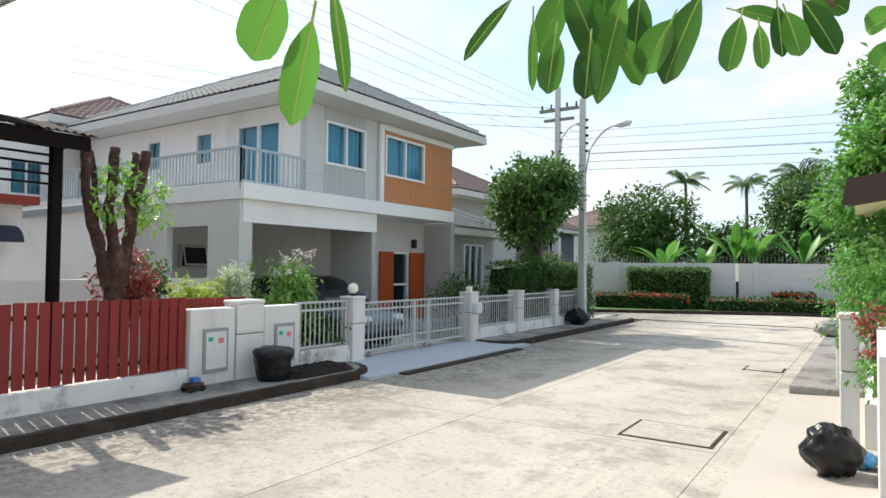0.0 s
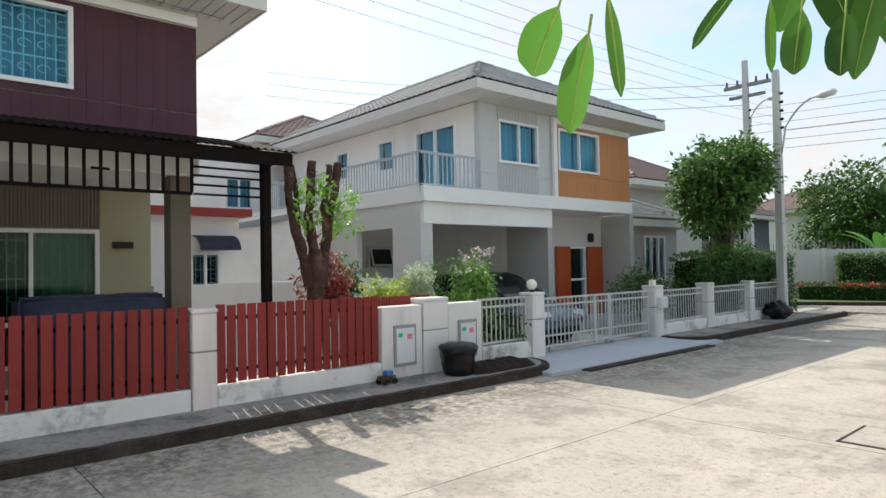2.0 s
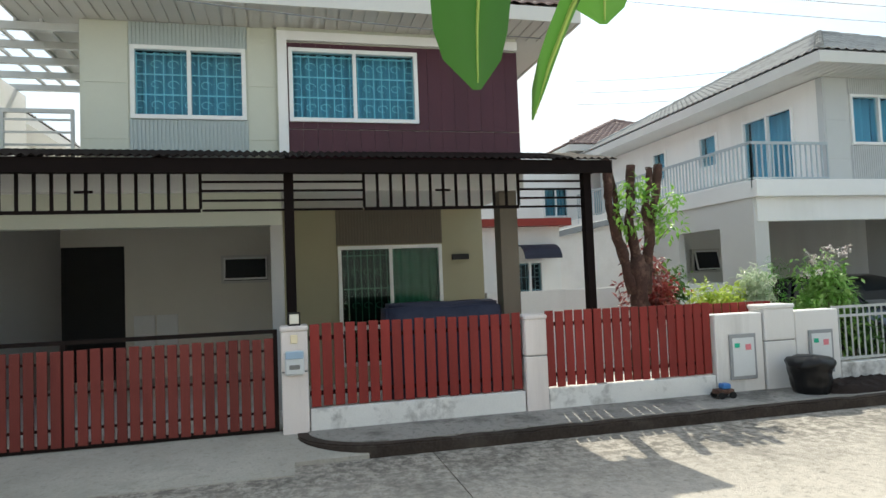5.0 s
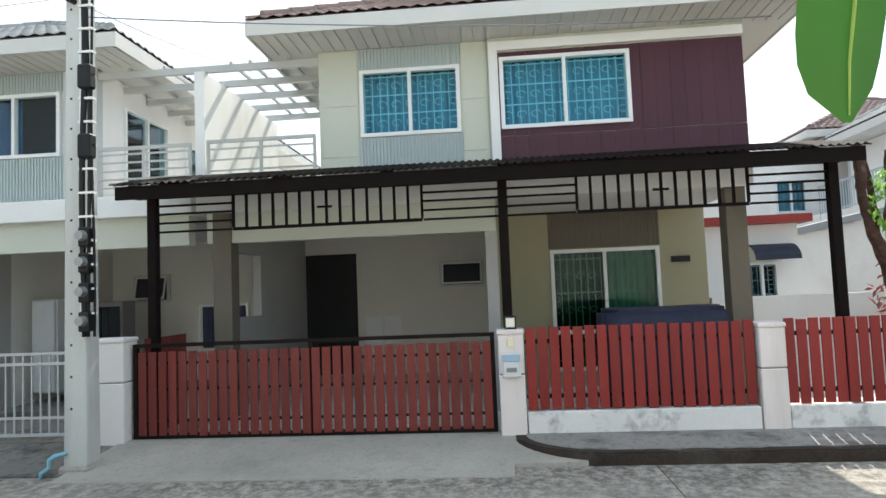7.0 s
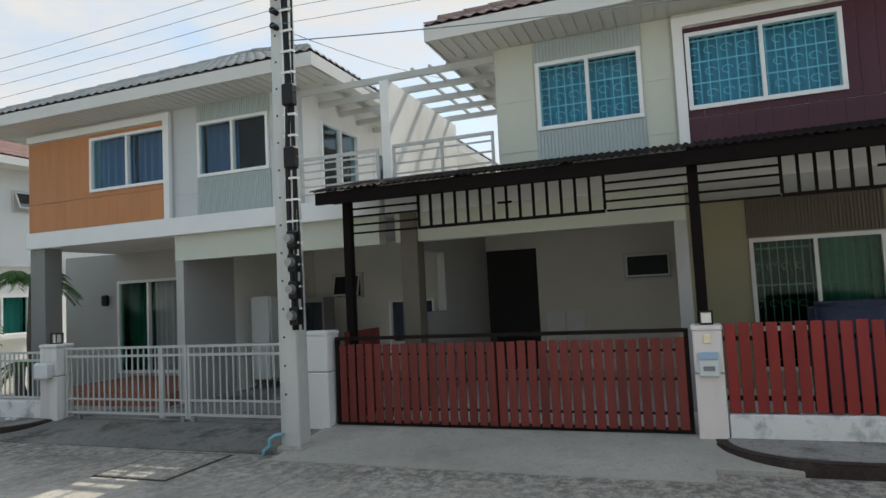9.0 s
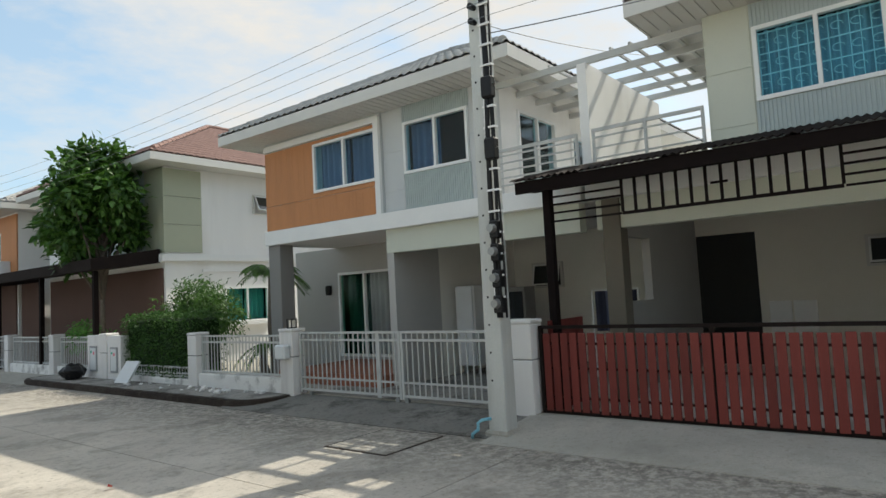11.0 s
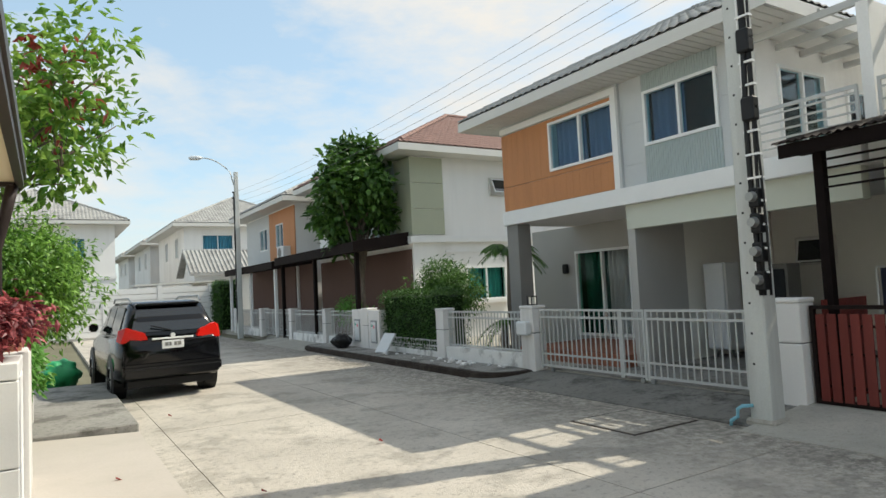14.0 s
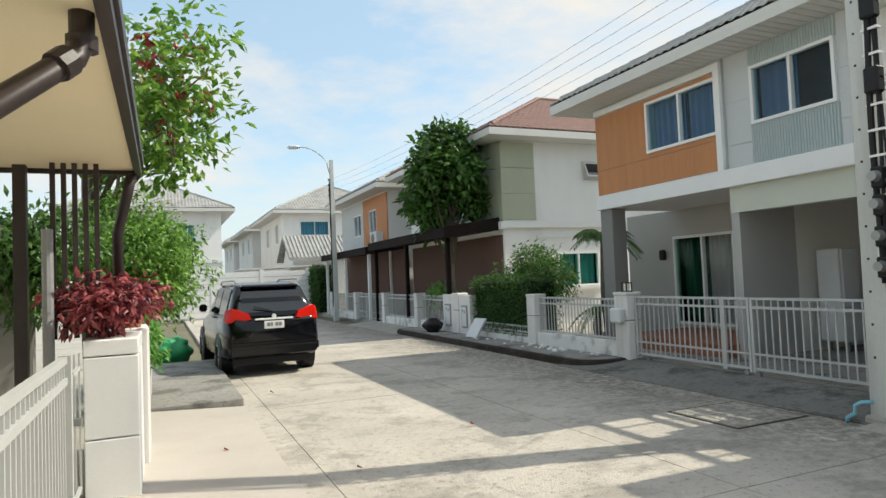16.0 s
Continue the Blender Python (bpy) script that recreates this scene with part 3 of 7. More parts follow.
            part("cap_tile", T([q0 + Vector((0, 0, 0.008)), q1], [0.078, 0.066], 8), tile, roof)
    # grooved soffit boards on the front
    n = int((y1 - y0) / 0.17)
    pts = [(y0 + 0.05, z - 0.001)]
    for i in range(n):
        a, w = y0 + 0.05 + i * (y1 - y0 - 0.1) / n, (y1 - y0 - 0.1) / n
        pts += [(a + 0.012, z - 0.001), (a + 0.012, z - 0.02), (a + w - 0.012, z - 0.02), (a + w - 0.012, z - 0.001)]
    pts += [(y1 - 0.05, z - 0.001), (y1 - 0.05, z + 0.02), (y0 + 0.05, z + 0.02)]
    part("soffit_lining", prism(bmesh.new(), pts, "x", x1 - 0.8, x1 - 0.04), soffit, roof, "narrow white soffit boards")
    return roof


def curtain_mesh(w, h, x, rng, amp=0.055):
    bm = bmesh.new()
    n = int(w / 0.022)
    lo, hi = [], []
    ph = rng.random() * 6
    for i in range(n + 1):
        y = w * i / n
        xx = x + amp * math.sin(y * 40 + ph + 1.3 * math.sin(y * 7)) + rng.gauss(0, 0.003)
        lo.append(bm.verts.new((xx, y, 0)))
        hi.append(bm.verts.new((xx * 0.98, y, h)))
    for i in range(n):
        bm.faces.new((lo[i], lo[i + 1], hi[i + 1], hi[i]))
    return bm


RNG = random.Random(7)


def window(house, M, w, h, panes=2, glass=None, curtain=None, grille=None, name="window", fw=0.055, label="", room=0.5, cpanes=(0, 1, 2)):
    """A window facing local +x, its lower corner at the origin, width along +y. Frame, mullions, panes, curtain, bars
    and a near-black box coloured for the room's shade.
    """
    glass = glass or M_glass

    def put(bm):
        bm.transform(M)
        return bm
    holes = [(w * i / panes + fw * (1 if i == 0 else 0.45), w * (i + 1) / panes - fw * (1 if i == panes - 1 else 0.45), fw, h - fw) for i in range(panes)]
    win = part(name, put(wall_y(-0.06, 0.035, 0, w, 0, h, holes)), M_frame, house, label or "white aluminium sliding window frame")
    for i in range(panes):
        a, b = w * i / panes + fw * (1 if i == 0 else 0.45), w * (i + 1) / panes - fw * (1 if i == panes - 1 else 0.45)
        pn = part("pane", put(B((-0.03 - 0.012 * (i % 2), -0.024 - 0.012 * (i % 2), a, b, fw, h - fw))), M_glassclear if curtain is M_curtain_grey and i in cpanes else glass, win, "tinted glass pane")
        pn.visible_shadow = False
    if curtain:
        for i in range(panes):
            if i not in cpanes:
                continue
            bm = curtain_mesh(w / panes - 0.02, h - 0.04, -0.23 - 0.02 * (i % 2), RNG)
            bm.transform(Matrix.Translation((0, w * i / panes + 0.01, 0.02)))
            part("curtain", put(bm), curtain, win, "hanging curtain in soft folds", smooth=True)
    # room box behind, its near-black colour standing in for an unlit room
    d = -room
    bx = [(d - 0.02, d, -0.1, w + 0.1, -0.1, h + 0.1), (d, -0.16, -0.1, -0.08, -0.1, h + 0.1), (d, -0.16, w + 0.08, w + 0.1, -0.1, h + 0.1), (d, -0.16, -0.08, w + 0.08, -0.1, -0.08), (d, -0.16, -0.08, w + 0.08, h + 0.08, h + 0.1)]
    part("reveal", put(B(*bx)), M_roomshade, win, "near-black box giving the room's shade behind the glass")
    if grille:
        bm = bmesh.new()
        n = int(w / 0.115)
        for i in range(n + 1):
            y = fw + (w - 2 * fw) * i / n
            add_tube(bm, [(-0.10, y, fw), (-0.10, y, h - fw)], 0.008, 5)
        for zz in (0.08, 0.36, 0.64, 0.92):
            add_box(bm, -0.106, -0.094, fw, w - fw, zz * h - 0.009, zz * h + 0.009)
        for zz in (0.22, 0.5, 0.78):
            for i in range(int(w / 0.2)):
                y = 0.1 + i * (w - 0.2) / max(1, int(w / 0.2) - 1)
                pts = [(-0.085, y + 0.07 * math.cos(a * math.pi / 5), zz * h + 0.05 * math.sin(a * math.pi / 5)) for a in range(9)]
                add_tube(bm, pts, 0.007, 4)
        part("window_bars", put(bm), grille, win, "wrought bars with scrolls behind the glass")
    return win


def boards(house, x, ya, yb, za, zb, material, hole=None, wid=0.2, joints=(4.02,), name="board", label="", gap=0.003):
    """Vertical cladding boards with fine gaps; a hole (ya, yb, za, zb) for a window; a level joint across."""
    n = max(1, round((yb - ya) / wid))
    for i in range(n):
        a, b = ya + (yb - ya) * i / n, ya + (yb - ya) * (i + 1) / n
        zs = [(za, zb)]
        cuts = [(j - 0.005, j + 0.005) for j in joints]
        if hole and b > hole[0] + 0.01 and a < hole[1] - 0.01:
            cuts.append((hole[2], hole[3]))
            for lo, hi in ((a + 0.003, hole[0]), (hole[1], b - 0.003)):
                if hi - lo > 0.01 and (lo > a + 0.004 or hi < b - 0.004):
                    part(name, B((x, x + 0.022, lo, hi, hole[2], hole[3])), material, house)
        for c0, c1 in sorted(cuts):
            nz = []
            for q0, q1 in zs:
                if c1 <= q0 or c0 >= q1:
                    nz.append((q0, q1))
                else:
                    if c0 > q0 + 0.01:
                        nz.append((q0, c0))
                    if c1 < q1 - 0.01:
                        nz.append((c1, q1))
            zs = nz
        for q0, q1 in zs:
            aa, bb = a + gap, b - gap
            if hole and q1 > hole[2] + 0.01 and q0 < hole[3] - 0.01:
                if aa < hole[0] < bb:
                    bb = hole[0]
                elif aa < hole[1] < bb:
                    aa = hole[1]
                elif hole[0] <= aa and bb <= hole[1]:
                    continue
            if bb - aa > 0.01:
                part(name, B((x, x + 0.022, aa, bb, q0, q1)), material, house)


def ribs(house, x, ya, yb, za, zb, material, label="ribbed cladding panel"):
    n = max(2, int((yb - ya) / 0.05))
    pts = [(x, ya)]
    for i in range(n):
        a, w = ya + (yb - ya) * i / n, (yb - ya) / n
        pts += [(x + 0.012, a + 0.001), (x + 0.012, a + w * 0.25), (x + 0.03, a + w * 0.32), (x + 0.03, a + w * 0.78), (x + 0.012, a + w * 0.85)]
    pts += [(x + 0.012, yb), (x, yb)]
    part("ribbed_panel", prism(bmesh.new(), pts, "z", za, zb), material, house, label)


def upper_storey(house, X, Y, s, q, wall, boxmat, side, curtain, grille, ribmat, glass=None, z0=3.45, zt=5.47, back=9.0, open_pane=False):
    """Upper storey: plain wall with a window in ribbed panels, a framed boarded box with a window. s mirrors it along y."""
    def yy(u):
        return Y + s * u

    def span(a, b):
        return min(yy(a), yy(b)), max(yy(a), yy(b))
    st, en = q["strip"], q["end"]
    wa, wb = span(q["w1"][0], q["w1"][1])
    za, zb = 4.14, 5.14
    g0, g1 = span(0, st)
    part("wall", wall_y(X - 0.15, X, g0, g1, z0, zt, [(wa, wb, za, zb)]), wall, house, "painted upper wall")
    # shallow grooves read as raised panels either side of the window
    e0, e1 = span(0.03, q["w1"][0] - 0.03)
    f0, f1 = span(q["w1"][1] + 0.03, st - 0.03)
    for a, b in ((e0, e1), (f0, f1)):
        zz = [z0 + 0.02, 3.86, 4.62, zt - 0.01]
        for c, d in zip(zz, zz[1:]):
            part("wall_panel", B((X, X + 0.012, a, b, c + 0.006, d - 0.006)), wall, house)
    ribs(house, X, wa - 0.02, wb + 0.02, z0 + 0.02, za - 0.005, ribmat)
    ribs(house, X, wa - 0.02, wb + 0.02, zb + 0.005, zt - 0.01, ribmat)
    window(house, Matrix.Translation((X + 0.015, wa, za)), wb - wa, zb - za, 2, glass, curtain, grille, cpanes=(0,) if open_pane else (0, 1))
    # framed box
    b0, b1 = span(st, en)
    ha, hb = span(q["w2"][0], q["w2"][1])
    za2, zb2 = 4.12, 5.17
    part("box_wall", wall_y(X - 0.15, X + 0.06, b0, b1, z0, zt, [(ha, hb, za2, zb2)]), wall, house)
    p0, p1 = span(st + 0.13, en)
    boards(house, X + 0.06, p0, p1, 3.47, 5.25, boxmat, (ha, hb, za2, zb2), gap=0.0013)
    f0, f1 = span(st, st + 0.13)
    part("box_frame", B((X + 0.06, X + 0.13, f0, f1, z0 + 0.0, 5.40)), M_whitetrim, house, "white frame strip")
    t0, t1 = span(st + 0.13, en)
    part("box_frame", B((X + 0.06, X + 0.13, t0, t1, 5.27, 5.40)), M_whitetrim, house, "white frame strip")
    window(house, Matrix.Translation((X + 0.085, ha, za2)), hb - ha, zb2 - za2, 2, glass, curtain, grille)
    # sides and back
    s0, s1 = span(0.0, 0.15)
    o0, o1 = span(en - 0.15, en)
    part("far_wall", B((X - back, X - 0.15, o0, o1, z0, zt)), wall, house)
    part("back_wall", B((X - back - 0.15, X - back, min(s0, o0), max(s1, o1), 0.1, zt)), wall, house)
    return yy, span


def louvre(house, M, w=0.8, h=0.5, tilt=14):
    """A top-hung awning window: pale frame, near-black sheet for the shade inside, tinted sash tilted outward."""
    def put(bm):
        bm.transform(M)
        return bm
    win = part("vent_window", put(wall_y(-0.05, 0.045, 0, w, 0, h, [(0.05, w - 0.05, 0.05, h - 0.05)])), M_fascia, house, "small pale framed awning window")
    part("reveal", put(B((-0.04, -0.03, 0.05, w - 0.05, 0.05, h - 0.05))), M_roomshade, win)
    hinge = Matrix.Translation((0.03, 0, h - 0.05)) @ Matrix.Rotation(radians(-tilt), 4, "Y")
    hh = h - 0.1
    bm = wall_y(0, 0.025, 0.055, w - 0.055, -hh, 0, [(0.09, w - 0.09, -hh + 0.035, -0.035)])
    bm.transform(hinge)
    sash = part("sash", put(bm), M_frame, win, "pale sash tilted open")
    bm = B((0.008, 0.014, 0.09, w - 0.09, -hh + 0.035, -0.035))
    bm.transform(hinge)
    part("pane", put(bm), M_carglass, sash)


def bar_rail(house, p0, p1, z0, z1, material, step=0.11, level=False, name="railing", label="painted steel balcony railing"):
    """A railing between two plan points, with upright or level bars."""
    p0, p1 = Vector((*p0, 0)), Vector((*p1, 0))
    d = p1 - p0
    top = bmesh.new()
    add_beam(top, p0 + Vector((0, 0, z1)), p1 + Vector((0, 0, z1)), 0.05, 0.05)
    rail = part(name, top, material, house, label)
    if level:
        n = level
        for i in range(n):
            zz = z0 + (z1 - z0) * (i + 0.3) / n
            part("rail_bar", add_beam(bmesh.new(), p0 + Vector((0, 0, zz)), p1 + Vector((0, 0, zz)), 0.025, 0.025), material, rail)
        for f in (0.01, 0.5, 0.99):
            p = p0 + d * f
            part("rail_post", add_beam(bmesh.new(), p + Vector((0, 0, z0 - 0.12)), p + Vector((0, 0, z1)), 0.04, 0.04), material, rail)
    else:
        part("bottom_rail", add_beam(bmesh.new(), p0 + Vector((0, 0, z0 + 0.04)), p1 + Vector((0, 0, z0 + 0.04)), 0.04, 0.03), material, rail)
        n = int(d.length / step)
        for i in range(n + 1):
            p = p0 + d * i / n
            part("baluster", B((p.x - 0.012, p.x + 0.012, p.y - 0.012, p.y + 0.012, z0 + (0.05 if 0 < i < n else -0.15), z1 - 0.02)), material, rail)
    return rail


M_barpale = mat("dull_green_grey_steel", (0.20, 0.25, 0.22), 0.6, 0.05)
M_curtain_pale = mat("pale_green_curtain", (0.15, 0.20, 0.155), 0.9, 0.12, 5, 60, 0.1)
M_tealbar = mat("pale_teal_steel", (0.55, 0.85, 0.86), 0.5, 0.05)
QA = dict(strip=2.53, end=6.08, w1=(0.62, 2.10), w2=(2.68, 4.52))
QB = dict(strip=2.46, end=5.80, w1=(0.60, 1.98), w2=(2.66, 4.36))
QC = dict(strip=2.66, end=6.29, w1=(0.57, 2.09), w2=(2.75, 4.61))


def house_front(name, X, Y, s, q, wall, boxmat, side, low, pil, tile, label, curtain, grille, ribmat, out=1.85, glass=None, inner=M_carport):
    house = thing(name, (X - 4, Y + s * 3, 0.1), label, "house")
    yy, span = upper_storey(house, X, Y, s, q, wall, boxmat, side, curtain, grille, ribmat, glass, open_pane=curtain is M_curtain_blue)
    en, st = q["end"], q["strip"]
    # floor slab with a white band, carried over the balcony
    a, b = span(-out, en)
    part("floor_band", B((X - 9, X + 0.16, a, b, 3.13, 3.45), bevel=0.01), M_whitetrim, house, "white floor band")
    # carport beam and ceiling
    c0, c1 = span(-out + 0.1, st + 0.0)
    part("carport_beam", B((X - 0.2, X + 0.02, c0, c1, 2.68, 3.13)), low, house, "carport beam")
    # roof
    r0, r1 = span(-0.8, en + 0.75)
    hip_roof(house, X - 9.9, X + 0.8, r0, r1, 5.49, 27, tile)
    # carport walls
    k0, k1 = span(-out + 0.02, st)
    part("carport_back_wall", B((X - 4.55, X - 4.4, k0, k1, 0.1, 3.13)), inner, house)
    m0, m1 = span(st - 0.15, st)
    part("dividing_wall", B((X - 1.4, X - 0.1, m0, m1, 0.1, 3.13)), pil, house, "grey wall between carport and porch")
    part("inner_wall", B((X - 4.4, X - 1.4, m0, m1, 0.1, 3.13)), inner, house, "pale carport wall")
    part("wall_edge", B((X - 0.1, X - 0.0, m0 - 0.01, m1 + 0.01, 0.1, 3.13)), M_greylow, house)
    # porch front wall
    l0, l1 = span(st, en - 0.02)
    return house, yy, span, (l0, l1)


# house with maroon boards and a dark canopy
XA = -9.2
hA, yyA, spA, (la0, la1) = house_front("house", XA, -3.25, 1, QA, M_palegreen, M_maroon, M_white, M_palegreen, M_olive, M_roofbrown,
    "two-storey pale green house with maroon boards and brown tile roof", M_curtain_teal, M_tealbar, M_ribgrey, inner=M_carporta)
dA = (0.19, 2.03, 0.40, 2.47)
part("porch_wall", wall_y(-11.35, -11.2, la0, la1, 0.1, 3.13, [dA]), M_olive, hA, "olive beige porch wall")
window(hA, Matrix.Translation((-11.19, dA[0], dA[2])), dA[1] - dA[0], dA[3] - dA[2], 2, M_glassgreen, M_curtain_pale, M_barpale, "patio_door", 0.06, "white framed sliding glass door", 1.5, (1,))
part("patio_rail", B((-11.25, -11.17, dA[0] + 0.06, dA[1] - 0.06, 1.02, 1.09)), M_frame, hA, "white door rail")
ribs(hA, -11.2, dA[0] - 0.02, dA[1] + 0.02, dA[3] + 0.02, 3.1, M_ribdark)
part("porch_far_wall", B((-18, -11.35, la1 - 0.15, la1, 0.1, 3.13)), M_white, hA, "white side wall")
part("pillar", B((-9.42, -9.14, 2.46, 2.74, 0.1, 3.13), bevel=0.008), M_ribdark, hA, "olive brown square pillar")
part("pillar", B((-9.42, -9.14, -4.9, -4.62, 0.1, 3.13), bevel=0.008), M_ribdark, hA, "olive brown square pillar")
part("side_wall", wall_x(-5.0, -4.86, -13.6, -9.42, 0.1, 3.13, [(-10.95, -9.95, 1.55, 2.6)]), M_greylow, hA, "carport side wall with an open window")
# flat near-black panel on the wall paints the shade inside a doorway
part("carport_doorway", B((-13.6, -13.585, -4.85, -3.74, 0.15, 2.72)), M_roomshade, hA, "near-black panel standing in for a shaded open doorway")
part("wall_lamp", B((-11.2, -11.12, 2.22, 2.52, 2.18, 2.28)), M_black, hA, "small dark wall lamp")
louvre(hA, Matrix.Translation((-13.55, -1.95, 1.92)), 0.95, 0.56)
part("cabinet_door", B((-13.6, -13.56, -3.58, -3.2, 0.75, 1.36), bevel=0.01), M_whitetrim, hA, "white louvred cabinet door")
part("cabinet_door", B((-13.6, -13.56, -3.17, -2.78, 0.75, 1.36), bevel=0.01), M_whitetrim, hA, "white louvred cabinet door")

# orange house beside the pole
hC, yyC, spC, (lc0, lc1) = house_front("house", XA, -6.73, -1, QC, M_grey, M_orange, M_white, M_palegreen, M_greylow, M_roofgrey,
    "two-storey grey house with orange boards and grey tile roof", M_curtain_blue, None, M_ribgrey, out=1.55)
dCo = (-12.95, -11.15, 0.42, 2.50)
part("porch_wall", wall_y(-11.35, -11.2, -14.6, lc1, 0.1, 3.13, [dCo]), M_greylow, hC, "grey porch wall")
window(hC, Matrix.Translation((-11.19, dCo[0], dCo[2])), dCo[1] - dCo[0], dCo[3] - dCo[2], 2, M_glassgreen, M_curtain_grey, None, "patio_door", 0.06, "white framed sliding glass door with grey curtain", 1.2, (1,))
# folded green sheet added so the left door pane looks lit
bm = curtain_mesh(0.84, 1.96, -0.3, RNG, 0.03)
bm.transform(Matrix.Translation((-11.19, dCo[0] + 0.05, dCo[2] + 0.05)))
part("curtain", bm, M_panegreen, hC, "green sheet added behind the glass for its lit tone", True)
part("wall_lamp", B((-11.2, -11.06, -13.35, -13.21, 1.95, 2.2), bevel=0.03), M_black, hC, "small black wall lamp")
part("pillar", B((-9.5, -9.12, -13.0, -12.6, 0.1, 3.13), bevel=0.008), M_greydark, hC, "dark grey square pillar")
part("porch_step", B((-11.2, -8.9, lc0 + 0.5, lc1, 0.1, 0.36)), M_terracotta, hC, "terracotta tiled porch step")

# orange and grey house with the balcony and blue driveway
XB = -10.2
hB, yyB, spB, (lb0, lb1) = house_front("house", XB, 9.5, 1, QB, M_grey, M_orange, M_white, M_white, M_greylow, M_roofgrey,
    "two-storey white and grey house with orange boards and wrapped balcony", M_curtain_sky, None, M_grey, out=1.75, inner=M_white)
part("porch_wall", wall_y(-11.35, -11.2, lb0, 15.7, 0.1, 3.13, [(13.87, 14.61, 0.3, 2.25)]), M_palegreyb, hB, "grey porch wall")
part("pillar", B((-11.2, -10.22, 15.42, 15.62, 0.1, 3.13), bevel=0.008), M_greylow, hB, "grey porch pillar")
part("pillar", B((-10.62, -10.2, 7.78, 8.1, 0.1, 3.13), bevel=0.008), M_palegreyb, hB, "grey square pillar")
part("side_wall", wall_x(7.8, 7.95, -16.0, -10.62, 0.1, 3.13, [(-12.62, -11.2, 0.95, 2.63)]), M_palegreyb, hB, "grey carport side wall with an opening")
part("white_side_wall", wall_x(9.5, 9.65, -19.2, -10.352, 3.45, 5.47, [(-12.45, -10.95, 3.5, 5.12), (-14.05, -13.35, 4.3, 5.12), (-16.15, -15.5, 4.3, 5.12)]), M_white, hB, "white upper side wall")
SIDE = Matrix.Rotation(radians(-90), 4, "Z")
for xa, w, za in ((-12.45, 1.5, 3.5), (-14.05, 0.7, 4.3), (-16.15, 0.65, 4.3)):
    window(hB, Matrix.Translation((xa, 9.49, za)) @ SIDE, w, 5.12 - za, 2 if w > 1 else 1, M_glass, M_curtain_sky)
bar_rail(hB, (-10.16, 9.48), (-10.16, 7.76), 3.45, 4.15, M_rail, 0.115)
bar_rail(hB, (-10.16, 7.76), (-17.5, 7.76), 3.45, 4.15, M_rail, 0.115)
louvre(hB, Matrix.Translation((-14.5, 9.4, 1.75)), 0.8, 0.6)
part("door_leaf", B((-11.16, -11.1, 13.26, 13.85, 0.3, 2.25), bevel=0.006), M_reddoor, hB, "orange-red timber door leaf, folded back")
part("door_leaf", B((-11.16, -11.1, 14.64, 15.34, 0.3, 2.25), bevel=0.006), M_reddoor, hB, "orange-red timber door leaf, folded back")
window(hB, Matrix.Translation((-11.2, 13.87, 0.3)), 0.74, 1.95, 1, M_glass, None, None, "screen_door", 0.05, "white framed screen door")
part("door_rail", B((-11.24, -11.16, 13.9, 14.58, 1.3, 1.36)), M_frame, hB)
part("porch_lamp", B((-11.2, -11.05, 14.75, 14.9, 2.38, 2.64), bevel=0.03), M_black, hB, "dark porch lamp")
part("porch_floor", B((-11.2, -10.1, 12.0, 15.3, 0.1, 0.32)), M_bluetile, hB)
annex = thing("annex", (-12, 17, 0.1), "small grey annex with a tiled lean-to roof", "house")
part("wall", wall_y(-11.05, -10.9, 15.6, 19.2, 0.1, 2.85, [(17.2, 18.4, 1.2, 2.6)]), M_greylow, annex)
part("end_wall", B((-16, -11.05, 19.05, 19.2, 0.1, 2.85)), M_greylow, annex)
window(annex, Matrix.Translation((-10.89, 17.2, 1.2)), 1.2, 1.4, 3, M_glass)
hip_roof(annex, -16.5, -10.3, 15.5, 19.6, 2.86, 24, M_roofgrey)

# wall, rails and pergola between the maroon and the orange house
part("balcony_wall", wall_x(-5.15, -5.0, -12.4, -9.15, 3.45, 5.3), M_white, hA, "white wall dividing the balconies, barred with shadow")
bar_rail(hA, (-9.12, -4.95), (-9.12, -3.3), 3.55, 4.2, M_gate, level=4)
bar_rail(hC, (-9.12, -6.68), (-9.12, -5.2), 3.55, 4.18, M_gate, level=5)
part("side_wall", wall_x(-3.25, -3.1, -18, -9.35, 3.45, 5.47), M_palegreen, hA, "pale green side wall")
part("side_wall", wall_x(-6.88, -6.73, -18, -9.35, 3.45, 5.47, [(-11.3, -9.9, 3.55, 5.08), (-13.6, -12.0, 3.9, 4.95)]), M_white, hC, "white side wall")
NORTH = Matrix.Rotation(radians(90), 4, "Z")
window(hC, Matrix.Translation((-9.9, -6.72, 3.55)) @ NORTH, 1.4, 1.53, 2, M_glass, None, None, "balcony_door", 0.05, "white framed balcony door mirroring the sky", 1.2)
window(hC, Matrix.Translation((-12.0, -6.72, 3.9)) @ NORTH, 1.6, 1.05, 2, M_glass, None)
part("side_wall_low", wall_x(-6.6, -6.5, -13.6, -13.5, 0.1, 0.2), M_white, hC)
pergola = thing("pergola", (-10.5, -5, 3.45), "grey steel pergola between two upper balconies", "pergola")
for i, xx in enumerate((-9.25, -9.95, -10.65, -11.35, -12.05)):
    part("beam", B((xx - 0.035, xx + 0.035, -6.72, -3.26, 5.3, 5.4)), M_gate, pergola, "grey steel beam")
for yv in (-6.2, -5.65, -4.6, -4.3, -4.0, -3.7):
    part("purlin", B((-12.1, -9.2, yv - 0.02, yv + 0.02, 5.4, 5.44)), M_gate, pergola)

